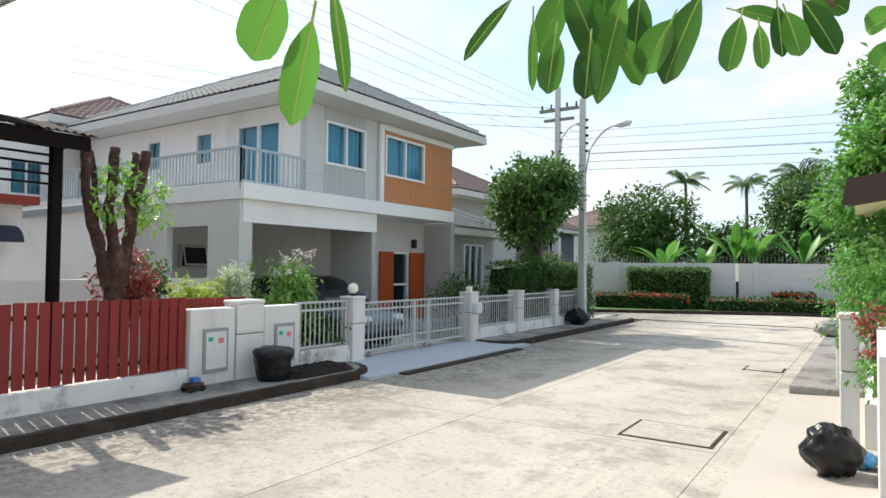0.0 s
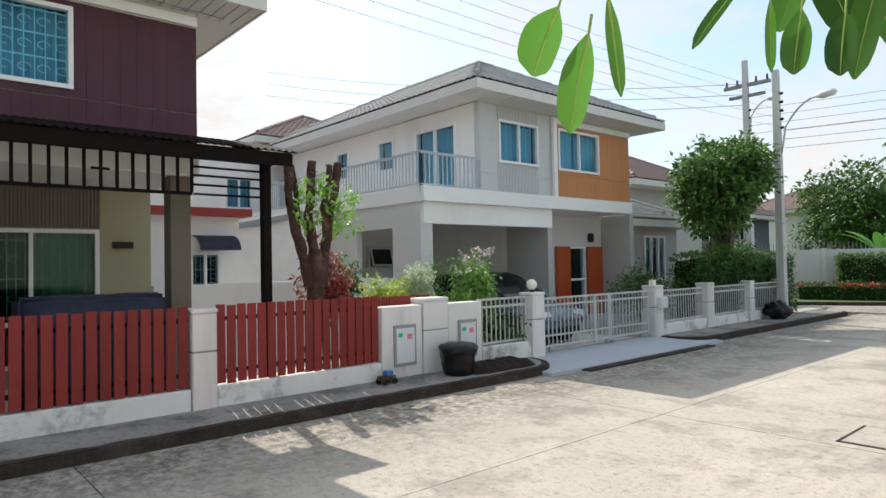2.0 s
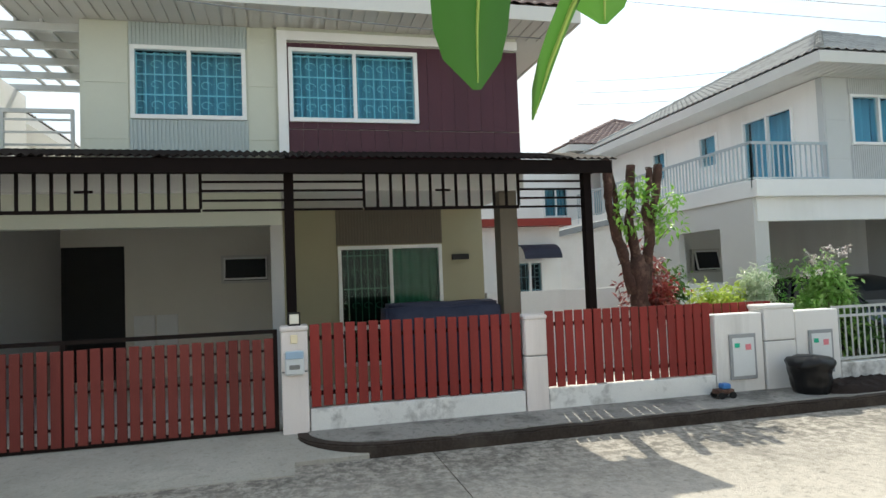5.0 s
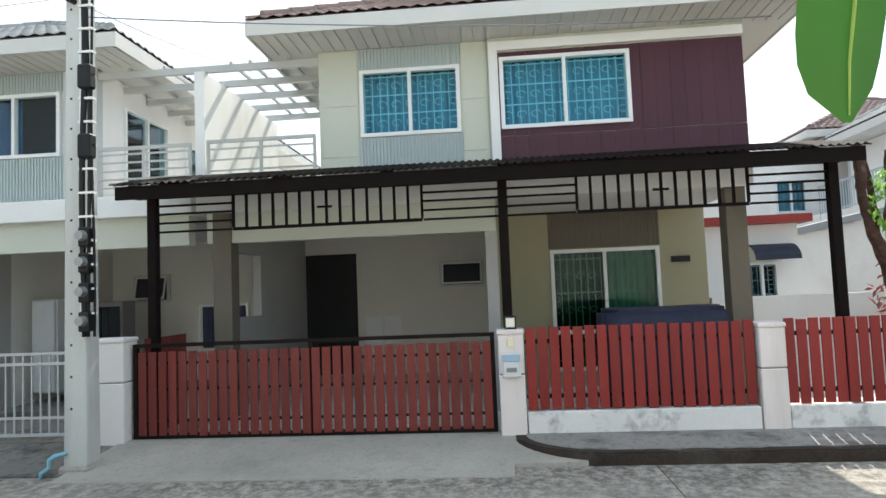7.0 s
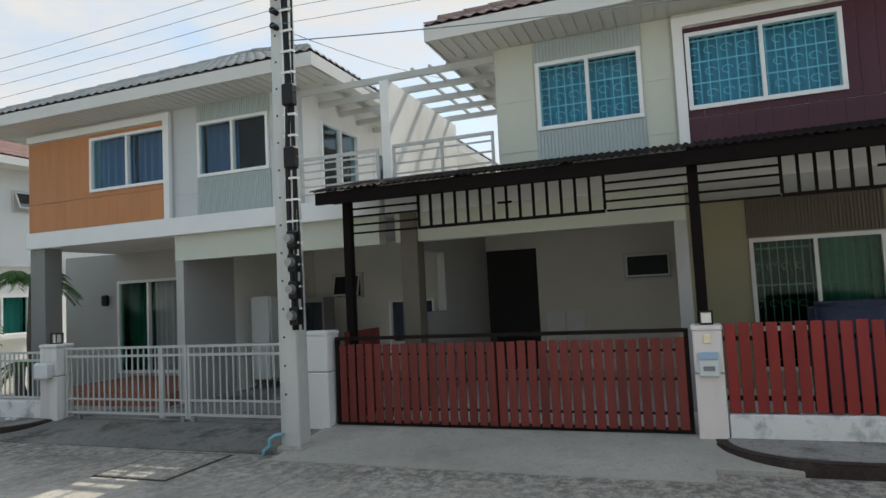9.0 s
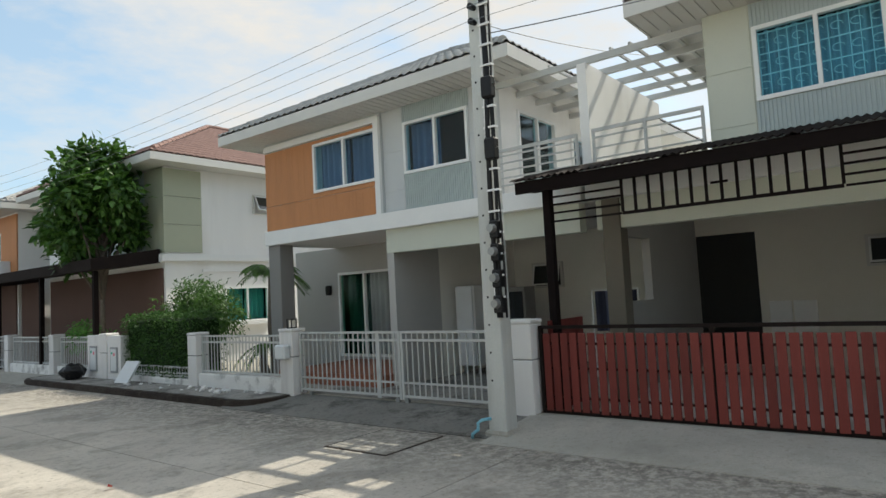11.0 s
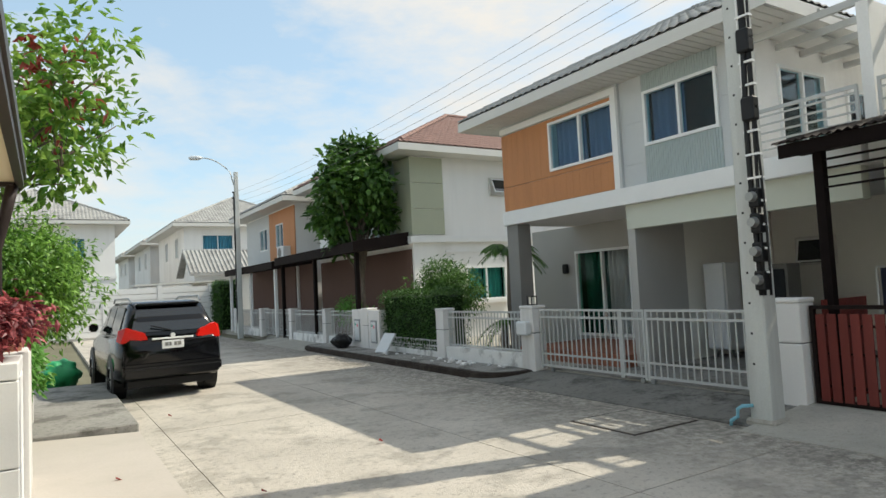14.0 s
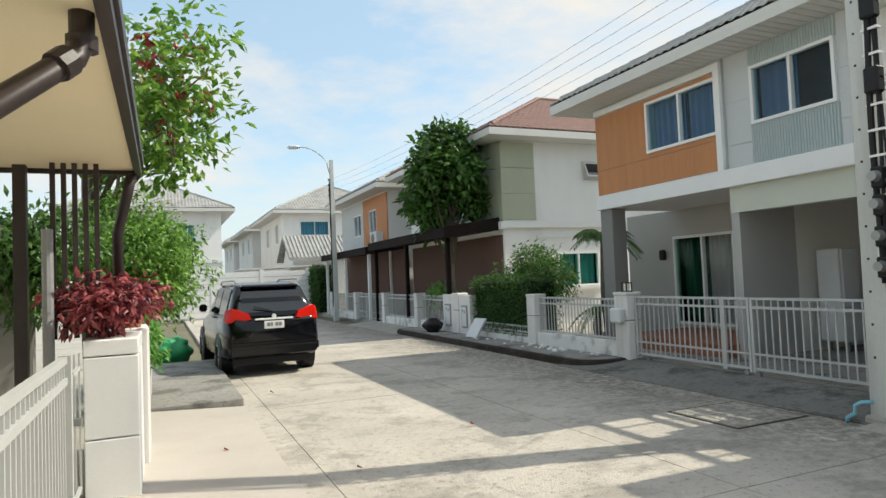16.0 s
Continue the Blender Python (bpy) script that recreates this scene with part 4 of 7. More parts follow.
# carport and porch floors
M_floortile = mat("pale_floor_tile", (0.70, 0.685, 0.65), 0.5, 0.08, 3, 40, 0.08, stain=(0.40, 0.38, 0.34), stain_amt=0.4, stain_scale=1.0)
for xa, xb, ya, yb in ((-13.6, -8.0, -4.85, -0.75), (-13.6, -8.0, -10.4, -6.6), (-14.6, -8.0, 7.96, 12.0), (-11.2, -8.0, -0.7, 2.7), (-12.4, -8.0, 2.85, 7.7)):
    structure("carport_floor", B((xa, xb, ya, yb, 0.10, 0.128)), M_pave if ya < -10 else M_floortile, "stained concrete carport floor" if ya < -10 else "pale tiled floor before the house", "floor")

# things in the orange house's carport
fridge = thing("refrigerator", (-11.0, -9.1, 0.12), "old white refrigerator standing in the carport", "refrigerator")
part("cabinet", B((-11.4, -10.95, -9.09, -8.64, 0.3, 1.98), bevel=0.02), M_whitetrim, fridge)
part("door", B((-10.94, -10.89, -9.08, -8.65, 0.32, 1.97), bevel=0.015), M_mailbox, fridge)
for yv in (-9.04, -8.69):
    part("foot", B((-11.1, -11.05, yv - 0.02, yv + 0.02, 0.12, 0.3)), M_steel, fridge)
shelf = thing("cabinet", (-12.0, -8.3, 0.12), "tall dark glazed cabinet beside a refrigerator", "cabinet")
part("body", B((-12.2, -11.75, -8.62, -7.9, 0.12, 1.9), bevel=0.01), M_greydark, shelf)
part("glass_door", B((-11.74, -11.72, -8.58, -8.3, 0.3, 1.8)), M_carglass, shelf)
part("glass_door", B((-11.74, -11.72, -8.28, -7.94, 0.3, 1.8)), M_carglass, shelf)
louvre(hC, Matrix.Translation((-13.55, -8.7, 1.85)), 0.8, 0.6)
rack = thing("clothes_rack", (-11.4, -5.8, 0.12), "white clothes rack hung with dark washing", "clothes rack")
part("frame", add_beam(add_beam(add_beam(bmesh.new(), (-11.4, -6.2, 0.12), (-11.4, -6.2, 1.75), 0.03, 0.03), (-11.4, -5.3, 0.12), (-11.4, -5.3, 1.75), 0.03, 0.03), (-11.4, -6.2, 1.75), (-11.4, -5.3, 1.75), 0.03, 0.03), M_frame, rack)
for k, yv in enumerate((-6.05, -5.85, -5.62, -5.45)):
    bm = curtain_mesh(0.22, 0.75, 0, RNG, 0.02)
    bm.transform(Matrix.Translation((-11.4, yv - 0.1, 0.98)))
    part("garment", bm, (M_sofa, M_curtain_blue, M_black, M_sofa)[k], rack, "dark hanging garment")

# covered bench behind the red fence
bench = thing("covered_sofa", (-8.9, 1.4, 0.12), "long bench under a dark blue plastic cover", "sofa")
bm = B((-9.2, -8.6, 0.6, 2.25, 0.12, 1.52))
bmesh.ops.bevel(bm, geom=bm.edges[:], offset=0.06, segments=2, affect="EDGES")
bmesh.ops.subdivide_edges(bm, edges=bm.edges[:], cuts=4, use_grid_fill=True)
for v in bm.verts:
    if v.co.z > 0.2:
        v.co += Vector((noise.noise(v.co * 5), noise.noise(v.co * 5 + Vector((9, 0, 0))), noise.noise(v.co * 4 + Vector((0, 9, 0))))) * 0.035
part("cover", bm, M_sofa, bench, "crumpled dark blue cover", smooth=True)

# dark timber canopy
canopy = thing("canopy", (-8.5, -1, 0.12), "dark brown timber canopy with corrugated roof before the house", "canopy")
for yv in (-5.29, -0.62, 3.42):
    part("post", B((-8.26, -8.14, yv - 0.06, yv + 0.06, 0.12, 3.26), bevel=0.008), M_darkwood, canopy)
part("front_beam", B((-8.28, -8.12, -5.55, 3.55, 3.24, 3.38)), M_darkwood, canopy)
for yv in (-5.25, -3.7, -2.2, -0.62, 0.9, 2.3, 3.38):
    bm = bmesh.new()
    prism(bm, [(-9.14, 3.55), (-7.95, 3.26), (-7.95, 3.36), (-9.14, 3.66)], "y", yv - 0.035, yv + 0.035)
    part("rafter", bm, M_darkwood, canopy)
sheet = bmesh.new()
cols = 9.4 / 0.025
rowsv = []
for i in range(int(cols) + 1):
    y = -5.68 + i * 0.025
    w = 0.015 * math.sin(i * math.pi / 2)
    rowsv.append([sheet.verts.new((xx, y, zz + w)) for xx, zz in ((-7.82, 3.385), (-9.14, 3.705))] + [sheet.verts.new((xx, y, zz + w)) for xx, zz in ((-9.14, 3.695), (-7.82, 3.375))])
for a, b in zip(rowsv, rowsv[1:]):
    for k in range(4):
        sheet.faces.new((a[k], b[k], b[(k + 1) % 4], a[(k + 1) % 4]))
part("fascia_board", B((-7.90, -7.86, -5.62, 3.66, 3.19, 3.362)), M_darkwood, canopy, "dark fascia board")
part("corrugated_sheet", sheet, M_darkmetal, canopy, "dark corrugated roof sheet")


def lattice(ya, yb, upright, ladder=False):
    if upright:
        part("lattice_rail", B((-8.22, -8.18, ya, yb, 2.76, 2.80)), M_darkwood, canopy)
        n = round((yb - ya) / 0.175)
        for i in range(n + 1):
            y = ya + (yb - ya) * i / n
            part("lattice_bar", B((-8.215, -8.185, y - 0.017, y + 0.017, 2.80, 3.26)), M_darkwood, canopy)
        m = ya + (yb - ya) * 0.45
        part("lattice_bar", B((-8.21, -8.19, m, m + 0.2, 3.0, 3.03)), M_darkwood, canopy)
    else:
        for zz in (2.78, 2.90, 3.02, 3.13):
            part("lattice_bar", B((-8.215, -8.185, ya, yb, zz - 0.013, zz + 0.013)), M_darkwood, canopy)


lattice(-5.23, -4.2, False)
lattice(-4.18, -1.66, True)
lattice(-1.64, -0.68, False)
lattice(-0.56, 0.30, False)
lattice(0.32, 2.42, True)
lattice(2.44, 3.36, False)
# chandelier-like sconce seen through the porch, small lamp
part("downpipe", T([(-13.5, -0.72, 0.2), (-13.5, -0.72, 3.1)], 0.035, 8), M_whitetrim, hA, "white downpipe")


# ---- fences ----
def post(ya, yb, h, material=M_post, x=-7.7, depth=0.32, z=0.1, label="square white concrete gate post with a groove", lamp=None, group="white fence posts"):
    p = thing("gate_post", (x - depth / 2, (ya + yb) / 2, z), label, "post", group)
    part("lower_block", B((x - depth, x, ya, yb, z - 0.05, z + (h - z) * 0.58 - 0.008), bevel=0.012), material, p)
    part("groove", B((x - depth + 0.012, x - 0.012, ya + 0.012, yb - 0.012, z + (h - z) * 0.58 - 0.01, z + (h - z) * 0.58 + 0.01)), M_greydark, p)
    part("upper_block", B((x - depth, x, ya, yb, z + (h - z) * 0.58 + 0.008, h - 0.06), bevel=0.012), material, p)
    part("cap", B((x - depth - 0.012, x + 0.012, ya - 0.012, yb + 0.012, h - 0.06, h), bevel=0.015), material, p)
    return p


def slat_fence(ya, yb, seed):
    f = thing("slat_fence", (-7.8, (ya + yb) / 2, 0.13), "red painted timber slat fence on a flaking white plinth", "fence", "red slat fences")
    part("plinth", B((-7.9, -7.72, ya, yb, 0.08, 0.385), bevel=0.008), M_dado, f, "flaking white plinth")
    for zz in (0.55, 1.2):
        part("rail", B((-7.84, -7.80, ya, yb, zz - 0.025, zz + 0.025)), M_darkwood, f)
    n = round((yb - ya) / 0.138)
    rg = random.Random(seed)
    w = (yb - ya) / n
    me = finish("slat", B((-0.011, 0.011, -0.056, 0.056, -0.485, 0.485), bevel=0.003), M_redslat)
    for i in range(n):
        o = new("slat", me)
        o.location = (-7.785, ya + w * (i + 0.5), 0.885 + rg.uniform(-0.008, 0.008))
        o.rotation_euler = (rg.uniform(-0.004, 0.004), 0, 0)
        hook(o, f)
    return f


slat_fence(-0.44, 2.22, 1)
slat_fence(2.54, 4.98, 2)
post(-5.86, -5.42, 1.42, label="square white concrete gate post beside a red gate")
pp = post(-0.76, -0.455, 1.36, M_postpink, label="pinkish white gate post with letter box and lamp")
part("bell_button", B((-7.7, -7.675, -0.65, -0.57, 1.16, 1.26), bevel=0.006), M_cream, pp, "cream bell push")
box = part("letter_box", B((-7.7, -7.62, -0.72, -0.50, 0.80, 1.08), bevel=0.02), M_mailbox, pp, "grey letter box")
part("box_flap", B((-7.62, -7.605, -0.71, -0.51, 0.99, 1.075), bevel=0.006), M_blueplate, box, "pale blue flap")
part("plate_bars", B((-7.62, -7.612, -0.67, -0.55, 0.87, 0.92)), M_greydark, box, "dark bars on a plate")
lampA = thing("post_lamp", (-7.84, -0.6, 1.36), "small square cream lamp in a dark frame on a post", "lamp")
part("shade", B((-7.88, -7.76, -0.66, -0.54, 1.38, 1.5), bevel=0.008), M_lamp, lampA, "cream lamp glass")
part("frame", B((-7.89, -7.75, -0.67, -0.53, 1.36, 1.38), (-7.89, -7.75, -0.67, -0.53, 1.5, 1.515), (-7.89, -7.87, -0.67, -0.655, 1.38, 1.5), (-7.765, -7.75, -0.67, -0.655, 1.38, 1.5), (-7.89, -7.87, -0.545, -0.53, 1.38, 1.5), (-7.765, -7.75, -0.545, -0.53, 1.38, 1.5)), M_black, lampA)
post(2.235, 2.53, 1.34, M_postpink, label="pinkish white square fence post")

gateA = thing("sliding_gate", (-7.85, -3.0, 0.1), "dull red timber slat gate in a dark steel frame, closed", "gate")
part("gate_frame", B((-7.9, -7.84, -5.38, -0.80, 0.14, 0.2), (-7.9, -7.84, -5.38, -0.80, 1.28, 1.325), (-7.9, -7.84, -5.38, -5.33, 0.2, 1.28), (-7.9, -7.84, -0.85, -0.80, 0.2, 1.28), (-7.9, -7.84, -3.1, -3.05, 0.2, 1.28)), M_darkmetal, gateA, "dark steel frame")
for zz in (0.36, 0.75, 1.08):
    part("gate_rail", B((-7.885, -7.855, -5.33, -0.85, zz - 0.015, zz + 0.015)), M_darkmetal, gateA)
me = finish("slat", B((-0.011, 0.011, -0.051, 0.051, -0.52, 0.52), bevel=0.003), M_redslatd)
rg = random.Random(5)
for i in range(34):
    y = -5.25 + i * 0.1318
    o = new("slat", me)
    o.location = (-7.83, y, 0.70 + rg.uniform(-0.006, 0.006))
    hook(o, gateA)
side_panel = thing("slat_fence", (-8.8, -5.3, 0.12), "short red slat panel between two carports", "fence", "red slat fences")
for i in range(12):
    part("slat", B((-9.1 + i * 0.09, -9.02 + i * 0.09, -5.33, -5.31, 0.12, 1.38)), M_redslatd, side_panel)
inner = thing("slat_fence", (-8.15, 6, 0.12), "red slat fence between two front gardens", "fence", "red slat fences")
for i in range(12):
    part("slat", B((-8.17, -8.15, 4.62 + i * 0.14, 4.74 + i * 0.14, 0.12, 1.33)), M_redslat, inner)
part("rail", B((-8.2, -8.17, 4.6, 6.3, 1.0, 1.06)), M_darkwood, inner)


def meter_wall(ya, yb, h):
    """White wall block with a meter door."""
    m = thing("meter_wall", (-7.85, (ya + yb) / 2, 0.1), "white wall block with a small meter door", "wall", "meter walls")
    part("block", B((-7.98, -7.72, ya, yb, 0.05, h), bevel=0.012), M_post, m)
    fr = part("meter_door", B((-7.72, -7.69, ya + 0.2, yb - 0.14, 0.3, h - 0.28), bevel=0.006), M_pipegrey, m, "grey door frame")
    part("panel", B((-7.69, -7.684, ya + 0.24, yb - 0.18, 0.35, h - 0.33)), M_mailbox, fr, "pale door panel")
    part("sticker", B((-7.684, -7.681, ya + 0.27, ya + 0.35, h - 0.46, h - 0.40)), M_glasssticker, fr, "small green sticker")
    part("sticker", B((-7.684, -7.681, yb - 0.32, yb - 0.23, h - 0.50, h - 0.42)), M_redsticker, fr, "small pink sticker")


M_glasssticker = mat("green_sticker", (0.02, 0.42, 0.26), 0.5, 0.05, 5, 60, 0)
M_redsticker = mat("pink_sticker", (0.70, 0.22, 0.26), 0.5, 0.05, 5, 60, 0)
meter_wall(5.0, 5.76, 1.2)
post(5.78, 6.28, 1.3)
meter_wall(6.3, 7.05, 1.19)


def steel_fence(ya, yb, z0, z1, plinth=True, x=-7.85, step=0.115, label="grey painted steel bar fence on a white plinth", material=M_gate):
    f = thing("steel_fence", (x, (ya + yb) / 2, 0.1), label, "fence", "steel fences")
    if plinth:
        part("plinth", B((x - 0.08, x + 0.12, ya, yb, 0.05, z0 - 0.04), bevel=0.01), M_dado, f, "flaking white plinth")
    bars(f, x, ya, yb, z0, z1, step, material)
    return f


def bars(f, x, ya, yb, z0, z1, step, material=M_gate):
    for zz in (z0, z1, z1 - 0.13):
        part("rail", B((x - 0.02, x + 0.02, ya, yb, zz - 0.018, zz + 0.018)), material, f)
    for y in (ya + 0.02, yb - 0.02):
        part("stile", B((x - 0.022, x + 0.022, y - 0.022, y + 0.022, z0 - 0.06, z1 + 0.02)), material, f)
    n = max(2, round((yb - ya) / step))
    me = finish("bar", B((-0.009, 0.009, -0.009, 0.009, z0, z1)), material)
    for i in range(1, n):
        o = new("bar", me)
        o.location = (x, ya + (yb - ya) * i / n, 0)
        hook(o, f)


def steel_gate(ya, yb, mid, z0, z1, label):
    g = thing("steel_gate", (-7.85, (ya + yb) / 2, 0.1), label, "gate", "steel gates")
    for a, b in ((ya + 0.02, mid - 0.5), (mid - 0.5, mid), (mid + 0.02, yb - 0.02)):
        bars(g, -7.86, a, b, z0, z1, 0.12)
    part("mid_rail", B((-7.875, -7.845, ya, yb, 0.42, 0.45)), M_gate, g)
    for y in (ya + 0.3, mid - 0.1, mid + 0.1, yb - 0.3):
        part("wheel", T([(-7.88, y, z0 - 0.07), (-7.84, y, z0 - 0.07)], 0.045, 10), M_steel, g)


steel_fence(7.07, 8.3, 0.45, 1.2)
pb1 = post(8.32, 8.66, 1.28)
globe = thing("post_lamp", (-7.86, 8.49, 1.28), "white globe lamp on a gate post", "lamp")
bm = bmesh.new()
bmesh.ops.create_uvsphere(bm, u_segments=16, v_segments=10, radius=0.1, matrix=Matrix.Translation((-7.86, 8.49, 1.42)))
part("globe", bm, M_lamp, globe, "opal globe", smooth=True)
part("neck", T([(-7.86, 8.49, 1.27), (-7.86, 8.49, 1.34)], 0.04, 10), M_black, globe)
steel_gate(8.68, 12.4, 10.9, 0.24, 1.14, "grey painted steel bar gate before a tiled drive, closed")
pb2 = post(12.43, 12.78, 1.26)
part("letter_box", B((-7.7, -7.56, 12.5, 12.74, 0.75, 1.0), bevel=0.02), M_mailbox, pb2, "white letter box")
lampB = thing("post_lamp", (-7.86, 12.6, 1.26), "small square lamp on a gate post", "lamp")
part("shade", B((-7.92, -7.8, 12.54, 12.66, 1.26, 1.38), bevel=0.01), M_lamp, lampB)
steel_fence(12.8, 14.84, 0.42, 1.12)
post(14.86, 15.2, 1.24)
steel_fence(15.22, 17.2, 0.42, 1.12)
post(17.22, 17.5, 1.22)
steel_fence(17.52, 19.4, 0.42, 1.12)
post(19.42, 19.7, 1.2)

# orange house's fence
pc = post(-10.9, -10.52, 1.34, label="square white gate post carrying a letter box")
part("letter_box", B((-7.7, -7.54, -10.86, -10.56, 0.78, 1.05), bevel=0.03), M_mailbox, pc, "pale letter box")
lampC = thing("post_lamp", (-7.86, -10.7, 1.34), "dark square lantern on a gate post", "lamp")
part("frame", B((-7.93, -7.79, -10.77, -10.63, 1.34, 1.36), (-7.93, -7.79, -10.77, -10.63, 1.5, 1.52), (-7.93, -7.915, -10.77, -10.755, 1.36, 1.5), (-7.805, -7.79, -10.77, -10.755, 1.36, 1.5), (-7.93, -7.915, -10.645, -10.63, 1.36, 1.5), (-7.805, -7.79, -10.645, -10.63, 1.36, 1.5)), M_black, lampC)
part("shade", B((-7.9, -7.82, -10.74, -10.66, 1.36, 1.5)), M_lamp, lampC)
steel_gate(-10.5, -5.9, -7.97, 0.22, 1.25, "grey painted steel bar gate beside a concrete pole, closed")
steel_fence(-13.74, -10.92, 0.45, 1.2, label="grey steel bar fence on a broken white plinth")
post(-14.1, -13.76, 1.28)
steel_fence(-17.0, -14.12, 0.3, 0.5, label="low broken white plinth below a hedge")
meter_wall(-17.9, -17.2, 1.22)
post(-18.3, -17.92, 1.28)
meter_wall(-19.05, -18.32, 1.24)
steel_fence(-21.0, -19.07, 0.42, 1.18)
post(-21.5, -21.2, 1.26)
steel_fence(-24.6, -21.52, 0.42, 1.18)
post(-25.0, -24.7, 1.26)
steel_gate(-28.6, -25.02, -27, 0.2, 1.2, "grey painted steel bar gate of a far house")
post(-29.0, -28.65, 1.26)
steel_fence(-33, -29.02, 0.42, 1.18)
post(-33.4, -33.05, 1.26)


# ---- poles and wires ----
def concrete_pole(x, y, h, w0=0.24, w1=0.16, label="square tapered concrete utility pole"):
    p = thing("utility_pole", (x, y, 0), label, "pole", "utility poles")
    bm = bmesh.new()
    a, b = w0 / 2, w1 / 2
    lo = [bm.verts.new((x + sx * a, y + sy * a, -0.1)) for sx, sy in ((-1, -1), (1, -1), (1, 1), (-1, 1))]
    hi = [bm.verts.new((x + sx * b, y + sy * b, h)) for sx, sy in ((-1, -1), (1, -1), (1, 1), (-1, 1))]
    bm.faces.new(lo[::-1])
    bm.faces.new(hi)
    for i in range(4):
        bm.faces.new((lo[i], lo[(i + 1) % 4], hi[(i + 1) % 4], hi[i]))
    bmesh.ops.bevel(bm, geom=[e for e in bm.edges if abs(e.verts[0].co.z - e.verts[1].co.z) > 1], offset=0.015, segments=1, affect="EDGES")
    part("shaft", bm, M_concpole, p)
    n = int(h / 0.35)
    for i in range(2, n):
        z = i * 0.35
        r = a + (b - a) * z / h
        # small black block in place of the shade inside a bolt hole
        part("bolt_hole", B((x + r - 0.004, x + r + 0.003, y - 0.05, y - 0.025, z, z + 0.025)), M_black, p)
    return p


pole1 = concrete_pole(-6.94, -5.45, 9.2, 0.27, 0.19, "square concrete utility pole with electricity meters and thick cables")
part("footing", B((-7.12, -6.76, -5.63, -5.27, -0.05, 0.09), bevel=0.03), M_apron, pole1, "concrete collar")
for i, z in enumerate((2.62, 2.33, 2.0, 1.68)):
    mt = part("meter_box", B((-6.86, -6.70, -5.34, -5.22, z - 0.12, z + 0.10), bevel=0.015), M_black, pole1, "black meter housing")
    part("meter_glass", T([(-6.70, -5.28, z), (-6.63, -5.28, z)], [0.062, 0.05], 12), M_steel, mt, "round meter glass")
for k, (oy, r) in enumerate(((-5.33, 0.035), (-5.27, 0.022), (-5.22, 0.016))):
    pts = [(-6.8 + 0.012 * math.sin(z * 2.1 + k), oy + 0.02 * math.sin(z * 1.7 + 2 * k), z) for z in [1.5 + 0.32 * i for i in range(24)]]
    part("cable", T(pts, r, 6), M_black, pole1, "thick black cable", smooth=True)
part("conduit", T([(-6.81, -5.36, 1.6), (-6.81, -5.36, 6.2)], 0.02, 6), M_whitetrim, pole1, "white conduit")
for z in [1.75 + 0.27 * i for i in range(18)]:
    part("strap", B((-6.84, -6.765, -5.37, -5.2, z, z + 0.025)), M_whitetrim, pole1)
for z in (3.5, 4.3):
    part("junction_box", B((-6.85, -6.72, -5.36, -5.20, z, z + 0.28), bevel=0.02), M_black, pole1, "black junction box")
for i, z in enumerate((5.35, 5.55, 5.75, 5.95, 6.15)):
    part("insulator", T([(-6.83, -5.45, z), (-6.72, -5.45, z)], [0.035, 0.045], 8), M_black, pole1)
tap = thing("water_pipe", (-6.75, -5.55, 0.02), "pale blue plastic pipe elbow at a pole's foot", "pipe")
part("pipe", T([(-6.66, -5.74, 0.0), (-6.64, -5.72, 0.06), (-6.68, -5.66, 0.11), (-6.66, -5.64, 0.2), (-6.69, -5.6, 0.235), (-6.8, -5.54, 0.235)], 0.021, 8), mat("blue_plastic", (0.22, 0.50, 0.62), 0.45), tap, smooth=True)
pole2 = concrete_pole(-7.45, -31.2, 7.6, 0.24, 0.17)
pole3 = concrete_pole(-7.6, 19.1, 7.3, 0.24, 0.17)
pole4 = concrete_pole(-10.6, 24.0, 9.3, 0.26, 0.18)
for p, x, y, zs in ((pole2, -7.45, -31.2, (5.9, 6.15, 6.4, 6.65)), (pole3, -7.6, 19.1, (5.6, 5.85, 6.1, 6.35, 6.6)), (pole4, -10.6, 24.0, (6.5, 6.8, 7.1, 7.4))):
    for z in zs:
        part("insulator", T([(x + 0.09, y, z), (x + 0.18, y, z)], [0.035, 0.045], 8), M_black, p)
arm4 = part("cross_arm", B((-11.4, -9.7, 23.93, 24.07, 8.3, 8.42), (-11.2, -9.9, 23.93, 24.07, 7.9, 8.0)), M_greydark, pole4, "steel cross arm")
for xx in (-11.3, -10.9, -10.2, -9.8):
    part("insulator", T([(xx, 24, 8.42), (xx, 24, 8.62)], [0.05, 0.03], 8), M_black, pole4)


def street_lamp(p, x, y, z, tx, ty, tz):
    pts = []
    for i in range(9):
        f = i / 8
        pts.append((x + (tx - x) * f, y + (ty - y) * f, z + (tz - z) * (1 - (1 - f) ** 2.2)))
    arm = part("lamp_arm", T([(x, y, z - 0.5), (x + 0.06 * (tx - x), y + 0.06 * (ty - y), z - 0.2)] + pts[1:], 0.028, 7), M_gate, p, "curved steel lamp arm", smooth=True)
    d = Vector((tx - x, ty - y, 0)).normalized()
    e = Vector((tx, ty, tz))
    part("lamp_head", T([e - d * 0.1, e + d * 0.1, e + d * 0.42, e + d * 0.5], [0.05, 0.11, 0.10, 0.04], 10), M_mailbox, arm, "pale lamp head", smooth=True)


street_lamp(pole3, -7.5, 19.1, 5.35, -6.35, 18.75, 6.25)
street_lamp(pole2, -7.4, -31.2, 7.35, -6.0, -31.8, 8.3)
part("cable", T([(-7.32, -31.15, 0.6 + 0.5 * i) for i in range(13)], [0.02 + 0.012 * (i % 3) for i in range(13)], 6), M_black, pole2, "thick black cable")
